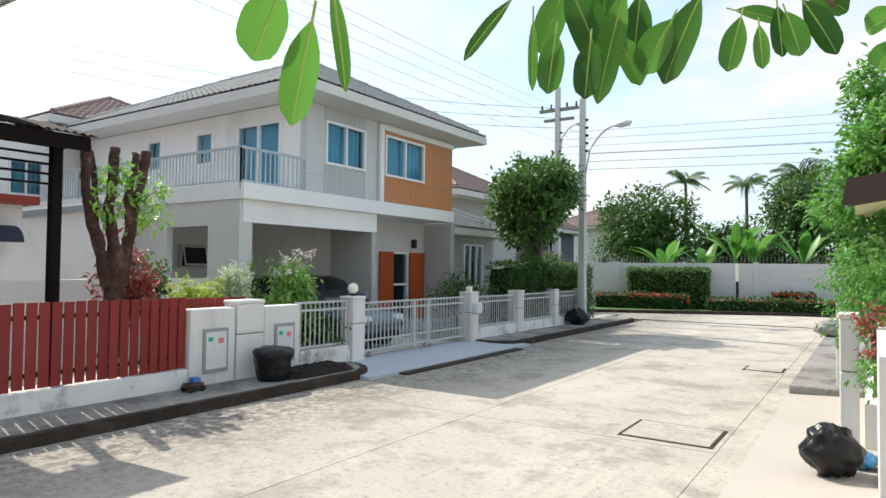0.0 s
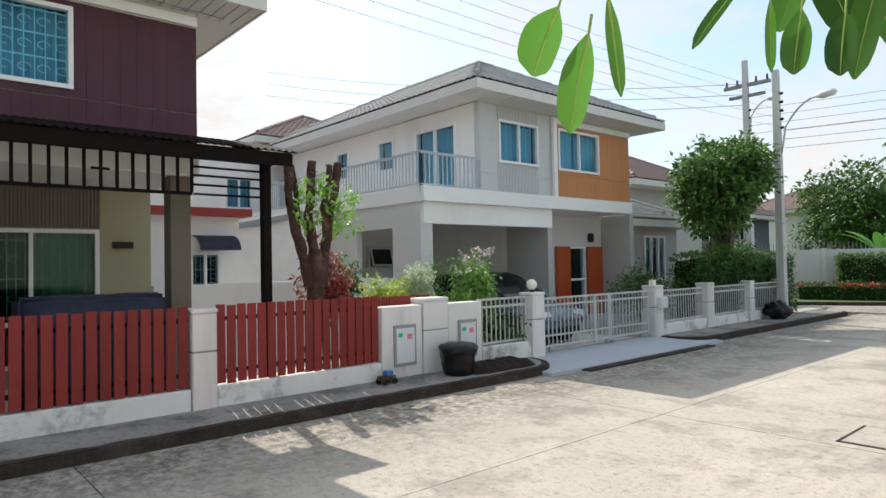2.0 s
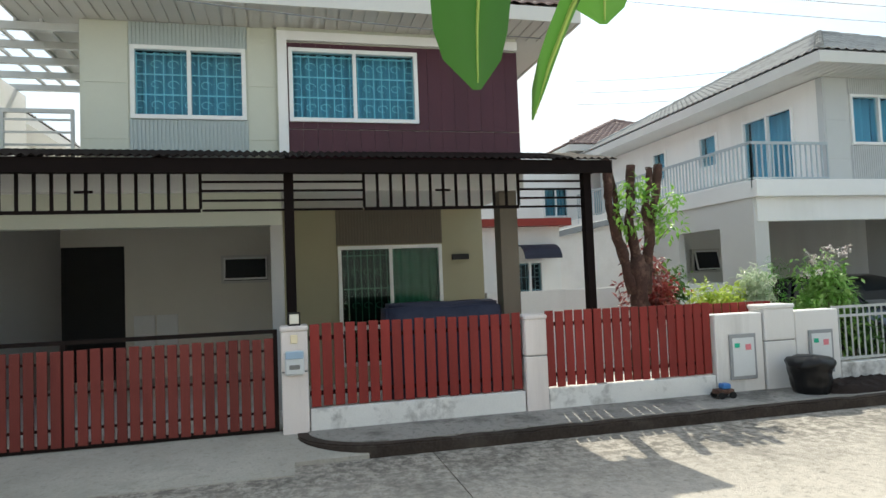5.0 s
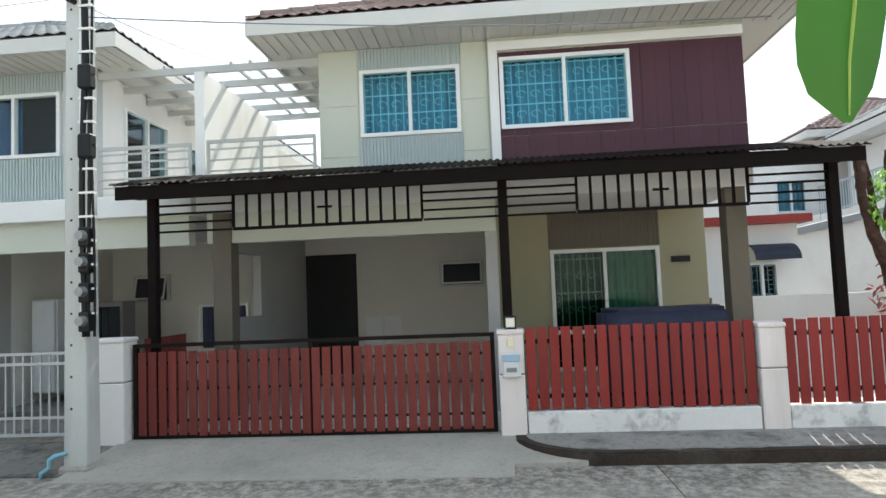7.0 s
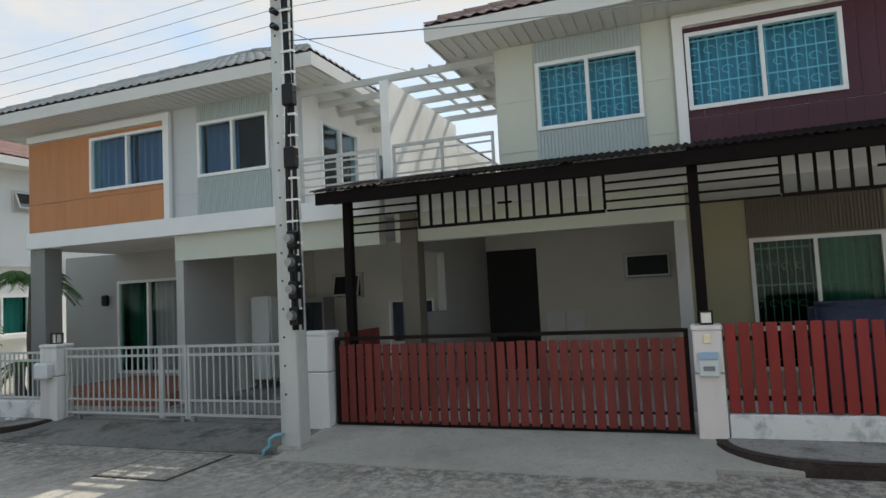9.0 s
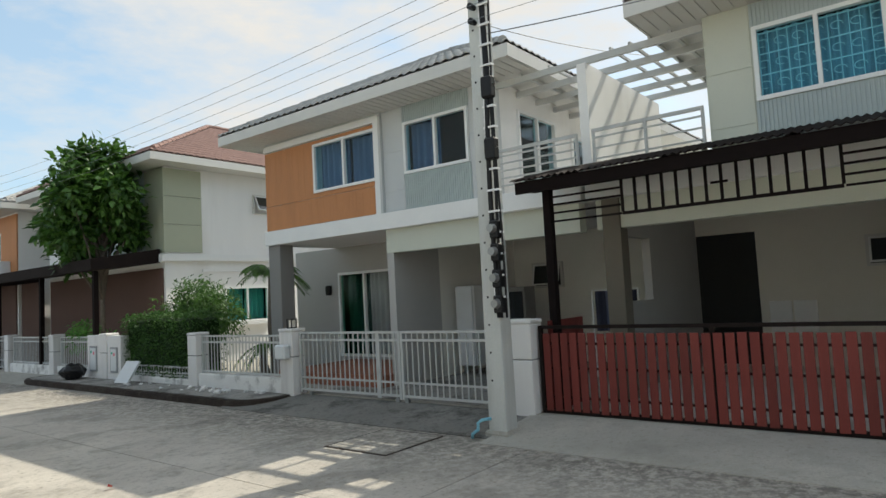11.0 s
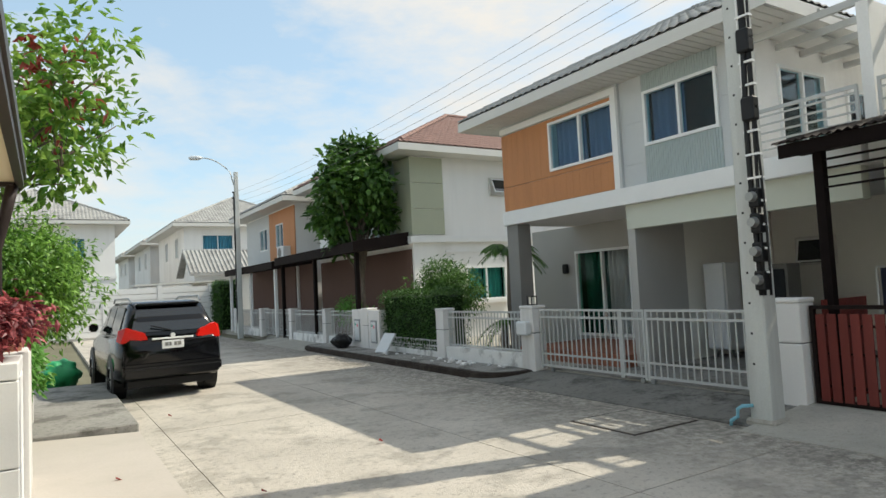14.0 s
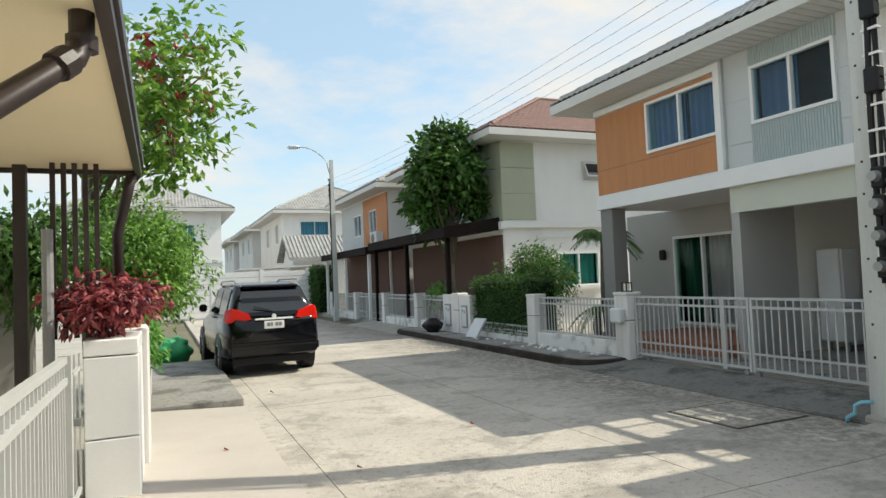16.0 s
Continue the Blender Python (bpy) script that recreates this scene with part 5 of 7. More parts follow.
street_lamp(pole4, -10.5, 24.0, 7.0, -9.6, 23.6, 7.6)


M_wire = mat("weathered_wire", (0.22, 0.23, 0.24), 0.6, 0.1)


def wire(a, b, sag, r=0.0036, name="overhead_wire", label="thin dark overhead wire"):
    a, b = Vector(a), Vector(b)
    pts = [a.lerp(b, i / 12) - Vector((0, 0, sag * 4 * (i / 12) * (1 - i / 12))) for i in range(13)]
    w = solo(name, T(pts, r, 5), M_wire, label, "wire", "overhead wires")
    return w


for i in range(4):
    wire((-6.72, -5.45, 5.35 + 0.2 * i), (-7.3, -31.2, 5.9 + 0.25 * i), 0.35)
for i in range(5):
    wire((-6.72, -5.45, 5.35 + 0.2 * i), (-7.45, 19.1, 5.6 + 0.25 * i), 0.3)
wire((-6.9, -5.4, 5.2), (-9.0, 3.2, 5.45), 0.12, 0.008)
wire((-6.9, -5.4, 5.35), (-13.0, -4.0, 6.2), 0.2, 0.006)
wire((-6.9, -5.4, 4.7), (-9.2, -6.9, 4.95), 0.15, 0.007)
for i in range(4):
    wire((-10.4, 24.0, 6.5 + 0.3 * i), (45, 29.0, 6.6 + 0.35 * i), 0.5, 0.008)
for i in range(3):
    wire((-7.4, 19.1, 5.0 + 0.25 * i), (40, 24.0, 5.0 + 0.3 * i), 0.4, 0.008)
for i in range(3):
    wire((-10.5, 24.0, 7.6 + 0.4 * i), (-30, 14.0, 10.5 + 0.6 * i), 0.5, 0.011)


# ---- parked cars ----
def car(name, loc, turn, L, W, H, paint, label, suv=True, rear_detail=True, cabin_paint=None):
    """A car with its nose along local -y. Body from cross sections, glass, wheels, lamps, bumpers, mirrors, rails."""
    c = new(name)
    c.location = loc
    c.rotation_euler = (0, 0, turn)
    tagged(c, label, "car")

    def sub(nm, bm, m, parent=None, lab="", smooth=False):
        ob = new(nm, finish(nm, bm, m, smooth))
        ob.parent = parent or c
        return tagged(ob, lab) if lab else ob
    gz = 0.24
    belt, roof = (1.17, H) if suv else (0.92, H)
    hw = W / 2
    # profile of stations: y from rear (L/2) to nose (-L/2): half width, low z, shoulder z
    st = [(0.50, 0.86, 0.46, 0.98), (0.475, 0.95, 0.36, 1.04), (0.40, 1.0, 0.30, 1.07), (0.15, 1.0, 0.28, 1.05), (-0.12, 1.0, 0.28, 1.03), (-0.24, 0.99, 0.28, 1.0), (-0.38, 0.95, 0.30, 0.94), (-0.46, 0.86, 0.34, 0.84), (-0.50, 0.70, 0.42, 0.66)]
    k = belt / 1.05
    bm = bmesh.new()
    rings = []
    for f, w, lo, hi in st:
        y, w = f * L, w * hw
        hi = hi * k
        m = (lo + hi) / 2
        ring = [(-w * 0.9, lo), (-w, lo + 0.1), (-w * 1.0, m), (-w * 0.97, hi - 0.08), (-w * 0.88, hi), (w * 0.88, hi), (w * 0.97, hi - 0.08), (w * 1.0, m), (w, lo + 0.1), (w * 0.9, lo)]
        rings.append([bm.verts.new((p[0], y, p[1])) for p in ring])
    for a, b in zip(rings, rings[1:]):
        for i in range(10):
            bm.faces.new((a[i], b[i], b[(i + 1) % 10], a[(i + 1) % 10]))
    bm.faces.new(rings[0])
    bm.faces.new(rings[-1][::-1])
    bmesh.ops.recalc_face_normals(bm, faces=bm.faces[:])
    body = sub("body", bm, paint, None, "glossy painted body", True)
    # cabin
    if suv:
        cab = [(0.485, 0.84, 0.80, belt - 0.02, belt + 0.02), (0.455, 0.86, 0.74, belt - 0.02, roof - 0.32), (0.405, 0.87, 0.68, belt - 0.02, roof - 0.07), (0.32, 0.88, 0.66, belt - 0.02, roof - 0.01), (0.0, 0.88, 0.66, belt - 0.02, roof), (-0.08, 0.88, 0.66, belt - 0.02, roof - 0.05), (-0.24, 0.87, 0.80, belt - 0.02, belt + 0.02)]
    else:
        cab = [(0.44, 0.84, 0.72, belt - 0.02, belt + 0.05), (0.33, 0.86, 0.68, belt - 0.02, roof - 0.08), (0.2, 0.87, 0.68, belt - 0.02, roof), (0.0, 0.87, 0.68, belt - 0.02, roof), (-0.06, 0.87, 0.70, belt - 0.02, roof - 0.05), (-0.26, 0.86, 0.78, belt - 0.02, belt + 0.02)]
    bm = bmesh.new()
    rings = [[bm.verts.new(p) for p in ((-w0 * hw, f * L, z0), (-(w0 * 0.4 + w1 * 0.6) * hw, f * L, z0 + (z1 - z0) * 0.72), (-w1 * hw, f * L, z1 - 0.02), (-w1 * hw * 0.8, f * L, z1), (w1 * hw * 0.8, f * L, z1), (w1 * hw, f * L, z1 - 0.02), ((w0 * 0.4 + w1 * 0.6) * hw, f * L, z0 + (z1 - z0) * 0.72), (w0 * hw, f * L, z0))] for f, w0, w1, z0, z1 in cab]
    for a, b in zip(rings, rings[1:]):
        for i in range(7):
            bm.faces.new((a[i], b[i], b[i + 1], a[i + 1]))
    bm.faces.new(rings[0])
    bm.faces.new(rings[-1][::-1])
    bmesh.ops.recalc_face_normals(bm, faces=bm.faces[:])
    cabin = sub("cabin", bm, cabin_paint or paint, None, "roof and pillars", True)
    # side glass, rear and front glass as thin shells just outside the cabin
    for s in (-1, 1):
        for a, b in ((0.36, 0.16), (0.14, -0.02), (-0.035, -0.13)):
            z0, z1 = belt + 0.03, roof - 0.12
            bm = bmesh.new()
            fr = 0.05 if b < -0.1 else 0
            pts = [(a * L, z0), (b * L, z0), ((b + fr) * L, z1), (a * L, z1)]
            vs = [bm.verts.new((s * hw * (0.885 - (0.30 if suv else 0.2) * (z - z0)), y, z)) for y, z in pts]
            vs2 = [bm.verts.new((s * hw * (0.885 - (0.30 if suv else 0.2) * (z - z0)) - s * 0.02, y, z)) for y, z in pts]
            bm.faces.new(vs)
            bm.faces.new(vs2[::-1])
            for i in range(4):
                bm.faces.new((vs[i], vs2[i], vs2[(i + 1) % 4], vs[(i + 1) % 4]))
            bmesh.ops.recalc_face_normals(bm, faces=bm.faces[:])
            sub("side_glass", bm, M_carglass, cabin, "dark side glass")
    ry = (0.486, 0.432) if suv else (0.43, 0.345)
    bm = bmesh.new()
    poly(bm, [(-hw * 0.74, ry[0] * L, belt + 0.06), (hw * 0.74, ry[0] * L, belt + 0.06), (hw * 0.60, ry[1] * L, roof - 0.16), (-hw * 0.60, ry[1] * L, roof - 0.16)])
    g = bmesh.ops.extrude_face_region(bm, geom=bm.faces[:])
    bmesh.ops.translate(bm, vec=(0, -0.05, -0.0), verts=[v for v in g["geom"] if isinstance(v, bmesh.types.BMVert)])
    bmesh.ops.recalc_face_normals(bm, faces=bm.faces[:])
    sub("rear_window", bm, M_carglass, cabin, "dark rear window")
    bm = bmesh.new()
    fy = (-0.243, -0.11) if suv else (-0.262, -0.07)
    poly(bm, [(-hw * 0.76, fy[0] * L, belt + 0.05), (hw * 0.76, fy[0] * L, belt + 0.05), (hw * 0.66, fy[1] * L, roof - 0.08), (-hw * 0.66, fy[1] * L, roof - 0.08)])
    g = bmesh.ops.extrude_face_region(bm, geom=bm.faces[:])
    bmesh.ops.translate(bm, vec=(0, 0.05, 0), verts=[v for v in g["geom"] if isinstance(v, bmesh.types.BMVert)])
    bmesh.ops.recalc_face_normals(bm, faces=bm.faces[:])
    sub("windscreen", bm, M_carglass, cabin, "dark windscreen")
    # wheels
    R = 0.37 if suv else 0.31
    for s in (-1, 1):
        for y in (0.295 * L, -0.31 * L):
            x = s * (hw - 0.13)
            arch = sub("wheel_arch", T([(x - s * 0.1, y, R + 0.02), (x + s * 0.132, y, R + 0.02)], R + 0.07, 20), M_black, body)
            w = sub("wheel", T([(x - 0.11, y, R), (x - 0.09, y, R), (x + 0.09, y, R), (x + 0.11, y, R)], [R * 0.93, R, R, R * 0.93], 24), M_black, None, "black tyre", True)
            w.location.x = s * 0.03
            rim = sub("rim", T([(x + s * 0.09, y, R), (x + s * 0.118, y, R)], [R * 0.64, R * 0.60], 20), M_steel, w, "alloy rim")
            for q in range(6):
                a = q * math.pi / 3
                bm = add_beam(bmesh.new(), (x + s * 0.12, y, R), (x + s * 0.12, y + R * 0.6 * math.cos(a), R + R * 0.6 * math.sin(a)), 0.05, 0.03)
                sub("spoke", bm, M_black, w)
    # lamps, bumper, plate, handle strip, mirrors, rails
    for s in (-1, 1):
        if rear_detail:
            bm = bmesh.new()
            v = [(s * hw * 0.46, 0.505 * L, 1.10), (s * hw * 0.93, 0.488 * L, 1.05), (s * hw * 0.985, 0.455 * L, 1.09), (s * hw * 0.95, 0.455 * L, 1.28), (s * hw * 0.84, 0.492 * L, 1.33), (s * hw * 0.52, 0.502 * L, 1.22)]
            for p in v:
                bm.verts.new(p)
                bm.verts.new((p[0] * 0.96, p[1] - 0.11, p[2]))
            bmesh.ops.convex_hull(bm, input=bm.verts[:])
            bmesh.ops.recalc_face_normals(bm, faces=bm.faces[:])
            sub("tail_lamp", bm, M_redlens, None, "red tail lamp")
            sub("reflector", B((s * hw * 0.62 - 0.07, s * hw * 0.62 + 0.07, 0.505 * L, 0.512 * L, 0.47, 0.53)), M_redlens, None, "red bumper reflector")
        bm = B((s * hw * 0.62 - 0.16, s * hw * 0.62 + 0.16, -0.492 * L, -0.44 * L, 0.62 * k, 0.80 * k))
        bmesh.ops.bevel(bm, geom=bm.edges[:], offset=0.03, segments=2, affect="EDGES")
        sub("head_lamp", bm, M_frame, None, "clear head lamp")
        mr = B((s * (hw + 0.02) - 0.09, s * (hw + 0.02) + 0.09, -0.20 * L, -0.20 * L + 0.12, belt + 0.02, belt + 0.19))
        bmesh.ops.bevel(mr, geom=mr.edges[:], offset=0.03, segments=2, affect="EDGES")
        sub("mirror", mr, paint, None, "door mirror")
        if suv:
            sub("roof_rail", T([(s * hw * 0.66, 0.40 * L, roof - 0.03), (s * hw * 0.68, 0.36 * L, roof + 0.055), (s * hw * 0.68, 0.0, roof + 0.06), (s * hw * 0.66, -0.06 * L, roof - 0.02)], 0.018, 6), M_steel, cabin, "steel roof rail")
    bm = B((-hw * 0.93, hw * 0.93, 0.462 * L, 0.515 * L, 0.42, 0.66))
    bmesh.ops.bevel(bm, geom=bm.edges[:], offset=0.05, segments=2, affect="EDGES")
    bump = sub("rear_bumper", bm, paint, None, "rear bumper")
    if rear_detail:
        sub("bumper_strip", B((-hw * 0.9, hw * 0.9, 0.5135 * L, 0.5165 * L, 0.56, 0.585)), M_black, bump, "grey bumper strip")
        sub("number_plate", B((-0.19, 0.19, 0.5015 * L, 0.5055 * L, 0.91, 1.06), bevel=0.004), M_whitetrim, None, "white number plate with dark bars")
        for i, (x0, x1) in enumerate(((-0.14, -0.08), (-0.07, -0.02), (0.03, 0.07), (0.08, 0.14))):
            sub("plate_bar", B((x0, x1, 0.5055 * L, 0.5065 * L, 0.96, 1.025)), M_greydark, None)
        sub("chrome_strip", B((-0.36, 0.36, 0.5025 * L, 0.507 * L, 1.08, 1.115), bevel=0.006), M_frame, None, "chrome strip")
        sub("badge", T([(0, 0.500 * L, 1.15), (0, 0.506 * L, 1.15)], 0.045, 6), M_frame, None, "small chrome badge")
        sub("wiper", add_beam(bmesh.new(), (0.02, 0.489 * L, belt + 0.07), (0.36, 0.484 * L, belt + 0.17), 0.02, 0.02), M_black, None, "rear wiper")
        sub("spoiler", B((-hw * 0.6, hw * 0.6, 0.395 * L, 0.437 * L, roof - 0.10, roof - 0.05), bevel=0.015), paint, cabin, "roof spoiler")
    sub("underbody", B((-hw * 0.8, hw * 0.8, -0.46 * L, 0.46 * L, 0.22, 0.36)), M_black)
    return c


car("parked_car", (-1.74, -16.15, 0), radians(3), 4.66, 1.86, 1.80, M_carpaint, "black sport utility car parked on the road, seen from behind")
# black car: the sky's reflection is put into a grey-blue body colour
M_skysheen = mat("black_car_with_sky_sheen", (0.20, 0.25, 0.31), 0.2, 0.08, 4, 60, 0.0, metal=0.3)
car("parked_car", (-10.35, 9.95, 0.12), radians(90), 4.2, 1.72, 1.5, M_skysheen, "black hatchback parked in the carport, body coloured grey-blue for sky reflection", False, False, M_carpaint)


# ---- trees, shrubs, hedges ----
def tree(name, x, y, h, trunk_r, blobs, count, leaf_l, leaf_w, leafmat, label, barkm=M_barkgrey, seed=1, z=0.1, lean=0.0, droop=0.1, out=0.8):
    rg = random.Random(seed)
    t = thing(name, (x, y, z), label, "tree")
    bm = bmesh.new()
    top = Vector((x + lean, y, h))
    pts = [Vector((x, y, z - 0.05)).lerp(top, i / 6) + Vector((rg.gauss(0, 0.03), rg.gauss(0, 0.03), 0)) for i in range(7)]
    add_tube(bm, pts, [trunk_r * (1 - 0.1 * i) for i in range(7)], 8)
    part("trunk", bm, barkm, t, "rough bark trunk", True)
    for b in blobs:
        c = Vector(b[:3])
        s = pts[3 + rg.randrange(3)]
        m = s.lerp(c, 0.5) + Vector((rg.gauss(0, 0.1), rg.gauss(0, 0.1), 0.1))
        part("limb", T([s, m, c], [trunk_r * 0.5, trunk_r * 0.3, trunk_r * 0.1], 6), barkm, t, "", True)
    ob = part("crown", crown(rg, blobs, count, leaf_l, leaf_w, droop, out), leafmat, t, "uneven crown of many leaves")
    return t


def blobs_in(rg, cx, cy, cz, rx, ry, rz, n, size):
    out = []
    for _ in range(n):
        v = Vector((rg.gauss(0, 1), rg.gauss(0, 1), rg.gauss(0, 1))).normalized() * rg.random() ** 0.45
        s = size * rg.uniform(0.7, 1.2)
        out.append((cx + v.x * rx, cy + v.y * ry, cz + v.z * rz, s, s, s * 0.8))
    return out


def shrub(x, y, z0, z1, r, leafmat, label, count=700, ll=0.09, lw=0.045, seed=1, name="shrub", ry=None, n=12):
    rg = random.Random(seed)
    s = thing(name, (x, y, z0), label, "shrub")
    bl = blobs_in(rg, x, y, (z0 + z1) / 2 + (z1 - z0) * 0.1, r * 0.65, (ry or r) * 0.65, (z1 - z0) * 0.32, n, min(r, (z1 - z0) / 2) * 0.5)
    for b in bl[:7]:
        part("stem", T([(x, y, z0), ((x + b[0]) / 2, (y + b[1]) / 2, (z0 + b[2]) / 2 + 0.05), b[:3]], [0.015, 0.011, 0.006], 5), M_barkgrey, s)
    part("foliage", crown(rg, bl, count, ll, lw), leafmat, s)
    return s


def hedge(x0, x1, y0, y1, z1, leafmat, label, count, seed=1, ll=0.07, lw=0.035, top=None, z0=0.1, name="hedge", top_count=0):
    rg = random.Random(seed)
    h = thing(name, ((x0 + x1) / 2, (y0 + y1) / 2, z0), label, "hedge")
    # near-black core: its colour supplies the shade deep inside the hedge
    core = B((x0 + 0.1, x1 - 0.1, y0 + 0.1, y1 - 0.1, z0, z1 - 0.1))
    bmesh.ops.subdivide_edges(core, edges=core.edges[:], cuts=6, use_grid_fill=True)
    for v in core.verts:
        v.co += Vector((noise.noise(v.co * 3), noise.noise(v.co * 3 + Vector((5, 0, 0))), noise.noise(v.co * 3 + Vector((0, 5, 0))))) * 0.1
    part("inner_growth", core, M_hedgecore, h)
    bm = bmesh.new()
    ax, ay, az = (y1 - y0) * (z1 - z0), (x1 - x0) * (z1 - z0), (x1 - x0) * (y1 - y0)
    for _ in range(count):
        r = rg.random() * (2 * ax + 2 * ay + az)
        y, x, z = rg.uniform(y0, y1), rg.uniform(x0, x1), rg.uniform(z0, z1)
        if r < 2 * ax:
            x, n = (x1, Vector((1, 0, 0))) if r < ax * 1.5 else (x0, Vector((-1, 0, 0)))
        elif r < 2 * ax + 2 * ay:
            y, n = (y0, Vector((0, -1, 0))) if r < 2 * ax + ay else (y1, Vector((0, 1, 0)))
        else:
            z, n = z1, Vector((0, 0, 1))
        p = Vector((x, y, z))
        p += n * (0.08 * noise.noise(p * 2.5) + rg.gauss(0, 0.03))
        d = n * 0.5 + Vector((rg.gauss(0, 0.6), rg.gauss(0, 0.6), rg.gauss(0, 0.6) + 0.25))
        s = rg.uniform(0.7, 1.3)
        add_leaf(bm, p, d, Vector((rg.gauss(0, 0.5), rg.gauss(0, 0.5), 1)), ll * s, lw * s)
    part("foliage", bm, leafmat, h)
    if top:
        bm = bmesh.new()
        for _ in range(top_count):
            p = Vector((rg.uniform(x0, x1), rg.uniform(y0, y1), z1 + rg.uniform(-0.12, 0.05)))
            if rg.random() < 0.5:
                p = Vector((x1 if rg.random() < 0.5 else rg.uniform(x0, x1), y0 if rg.random() < 0.7 else rg.uniform(y0, y1), rg.uniform(z1 * 0.45, z1)))
            if noise.noise(p * 1.3) < -0.1:
                continue
            add_leaf(bm, p, Vector((rg.gauss(0, 1), rg.gauss(0, 1), 0.6)), Vector((0, 0, 1)), 0.09, 0.08)
        part("blossom", bm, top, h, "red flower heads")
    return h


# hedge leaves again, with sunlight put into brighter colours
L_creeperhedge = leaf_mat("hedge_leaves_with_sun_tint", (0.03, 0.10, 0.014), (0.13, 0.27, 0.05), 0.35)
# dark green that holds the hedge's inner shade as colour
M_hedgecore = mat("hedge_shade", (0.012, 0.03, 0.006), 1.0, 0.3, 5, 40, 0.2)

# pruned trunk with fresh shoots
stump = thing("pruned_tree", (-9.0, 4.56, 0.12), "hard-pruned tree with cut limbs and fresh green shoots", "tree")
rg = random.Random(11)


def gnarled(pts, radii, seed, seg=12):
    """A knotty tube: many rings along the points, swollen and fluted by noise."""
    pts = [Vector(p) for p in pts]
    k, dense, rad = 7, [], []
    for i in range(len(pts) - 1):
        for j in range(k):
            f = j / k
            dense.append(pts[i].lerp(pts[i + 1], f))
            rad.append(radii[i] + (radii[i + 1] - radii[i]) * f)
    dense.append(pts[-1])
    rad.append(radii[-1])
    bm = add_tube(bmesh.new(), dense, rad, seg)
    for v in bm.verts:
        c = min(dense, key=lambda q: (q - v.co).length)
        o = v.co - c
        p = Vector((v.co.x, v.co.y, v.co.z * 0.55)) + Vector((seed, 0, 0))
        v.co = c + o * (1 + 0.45 * noise.noise(p * 9) + 0.22 * noise.noise(p * 22)) + Vector((noise.noise(p * 2), noise.noise(p * 2 + Vector((0, 7, 0))), 0)) * 0.05
    return bm


part("trunk", gnarled([(-9.0, 4.60, 0.0), (-9.0, 4.60, 0.6), (-8.98, 4.62, 1.2), (-9.0, 4.63, 1.9), (-9.0, 4.63, 2.1)], [0.16, 0.13, 0.13, 0.15, 0.09], 1, 14), M_bark, stump, "dark brown knotty trunk", True)
limbs = (((-9.0, 4.52, 1.5), (-8.98, 4.40, 2.1), (-8.97, 4.24, 2.6), (-8.96, 4.20, 3.1), (-8.95, 4.14, 3.58)), ((-9.0, 4.62, 1.5), (-9.02, 4.62, 2.2), (-9.03, 4.56, 2.7), (-9.04, 4.60, 3.1), (-9.05, 4.62, 3.5)),
         ((-9.0, 4.70, 1.5), (-8.98, 4.80, 2.1), (-8.97, 4.86, 2.6), (-8.96, 5.0, 3.05), (-8.95, 5.05, 3.5)), ((-9.05, 4.55, 1.6), (-9.2, 4.5, 2.2), (-9.25, 4.46, 2.7), (-9.3, 4.42, 3.2), (-9.3, 4.38, 3.45)), ((-8.99, 4.84, 2.4), (-8.97, 4.78, 2.75), (-8.96, 4.80, 3.0), (-8.95, 4.84, 3.2), (-8.94, 4.86, 3.45)))
for i, lm in enumerate(limbs):
    r = 0.072 if i < 3 else 0.048
    part("limb", gnarled(lm, [r * 1.3, r * 1.05, r, r * 0.95, r], 20 + i * 3), M_bark, stump, "cut limb", True)
    part("cut_face", T([Vector(lm[-1]) - Vector((0, 0, 0.02)), Vector(lm[-1]) + Vector((0, 0, 0.014))], r * 0.85, 9), M_barkgrey, stump)
for k, (cy, cz) in enumerate(((4.42, 2.75), (4.72, 2.9), (4.95, 2.6), (5.2, 2.95), (5.15, 2.5), (4.6, 3.1))):
    part("shoot", T([(-8.98, 4.62 + (cy - 4.62) * 0.4, cz - 0.35), (-8.9, cy, cz)], [0.012, 0.005], 5), M_barkgrey, stump)
part("foliage", crown(rg, [(-8.9, 4.42, 2.75, 0.14, 0.12, 0.28), (-8.95, 4.72, 2.9, 0.16, 0.12, 0.3), (-8.9, 4.95, 2.6, 0.14, 0.12, 0.22), (-8.95, 5.2, 2.95, 0.18, 0.16, 0.2), (-8.9, 5.15, 2.5, 0.16, 0.16, 0.22), (-9, 4.6, 3.1, 0.2, 0.15, 0.2)], 430, 0.12, 0.055), L_shoot, stump, "fresh light green shoots")

L_flower = leaf_mat("fresh_green_leaves", (0.16, 0.36, 0.06), (0.34, 0.52, 0.16), 0.45)
shrub(-10.0, 5.35, 0.12, 2.25, 0.36, L_maroon, "shrub with dark red and green leaves", 700, 0.15, 0.06, 21)
shrub(-9.9, 5.5, 1.0, 1.8, 0.4, L_red, "low shrub with red leaves", 400, 0.1, 0.05, 22)
shrub(-8.85, 5.95, 0.12, 1.98, 0.42, L_lime, "yellow-green leafy shrub behind the meter wall", 2200, 0.09, 0.045, 23, n=16)
shrub(-8.75, 6.5, 0.12, 2.1, 0.38, L_white, "drooping shrub with whitish variegated leaves", 3600, 0.09, 0.022, 24)
blossoming = shrub(-8.4, 7.5, 0.12, 2.15, 0.62, L_flower, "rounded open green shrub with pale flowers", 1500, 0.13, 0.055, 25, n=15)
rg = random.Random(251)
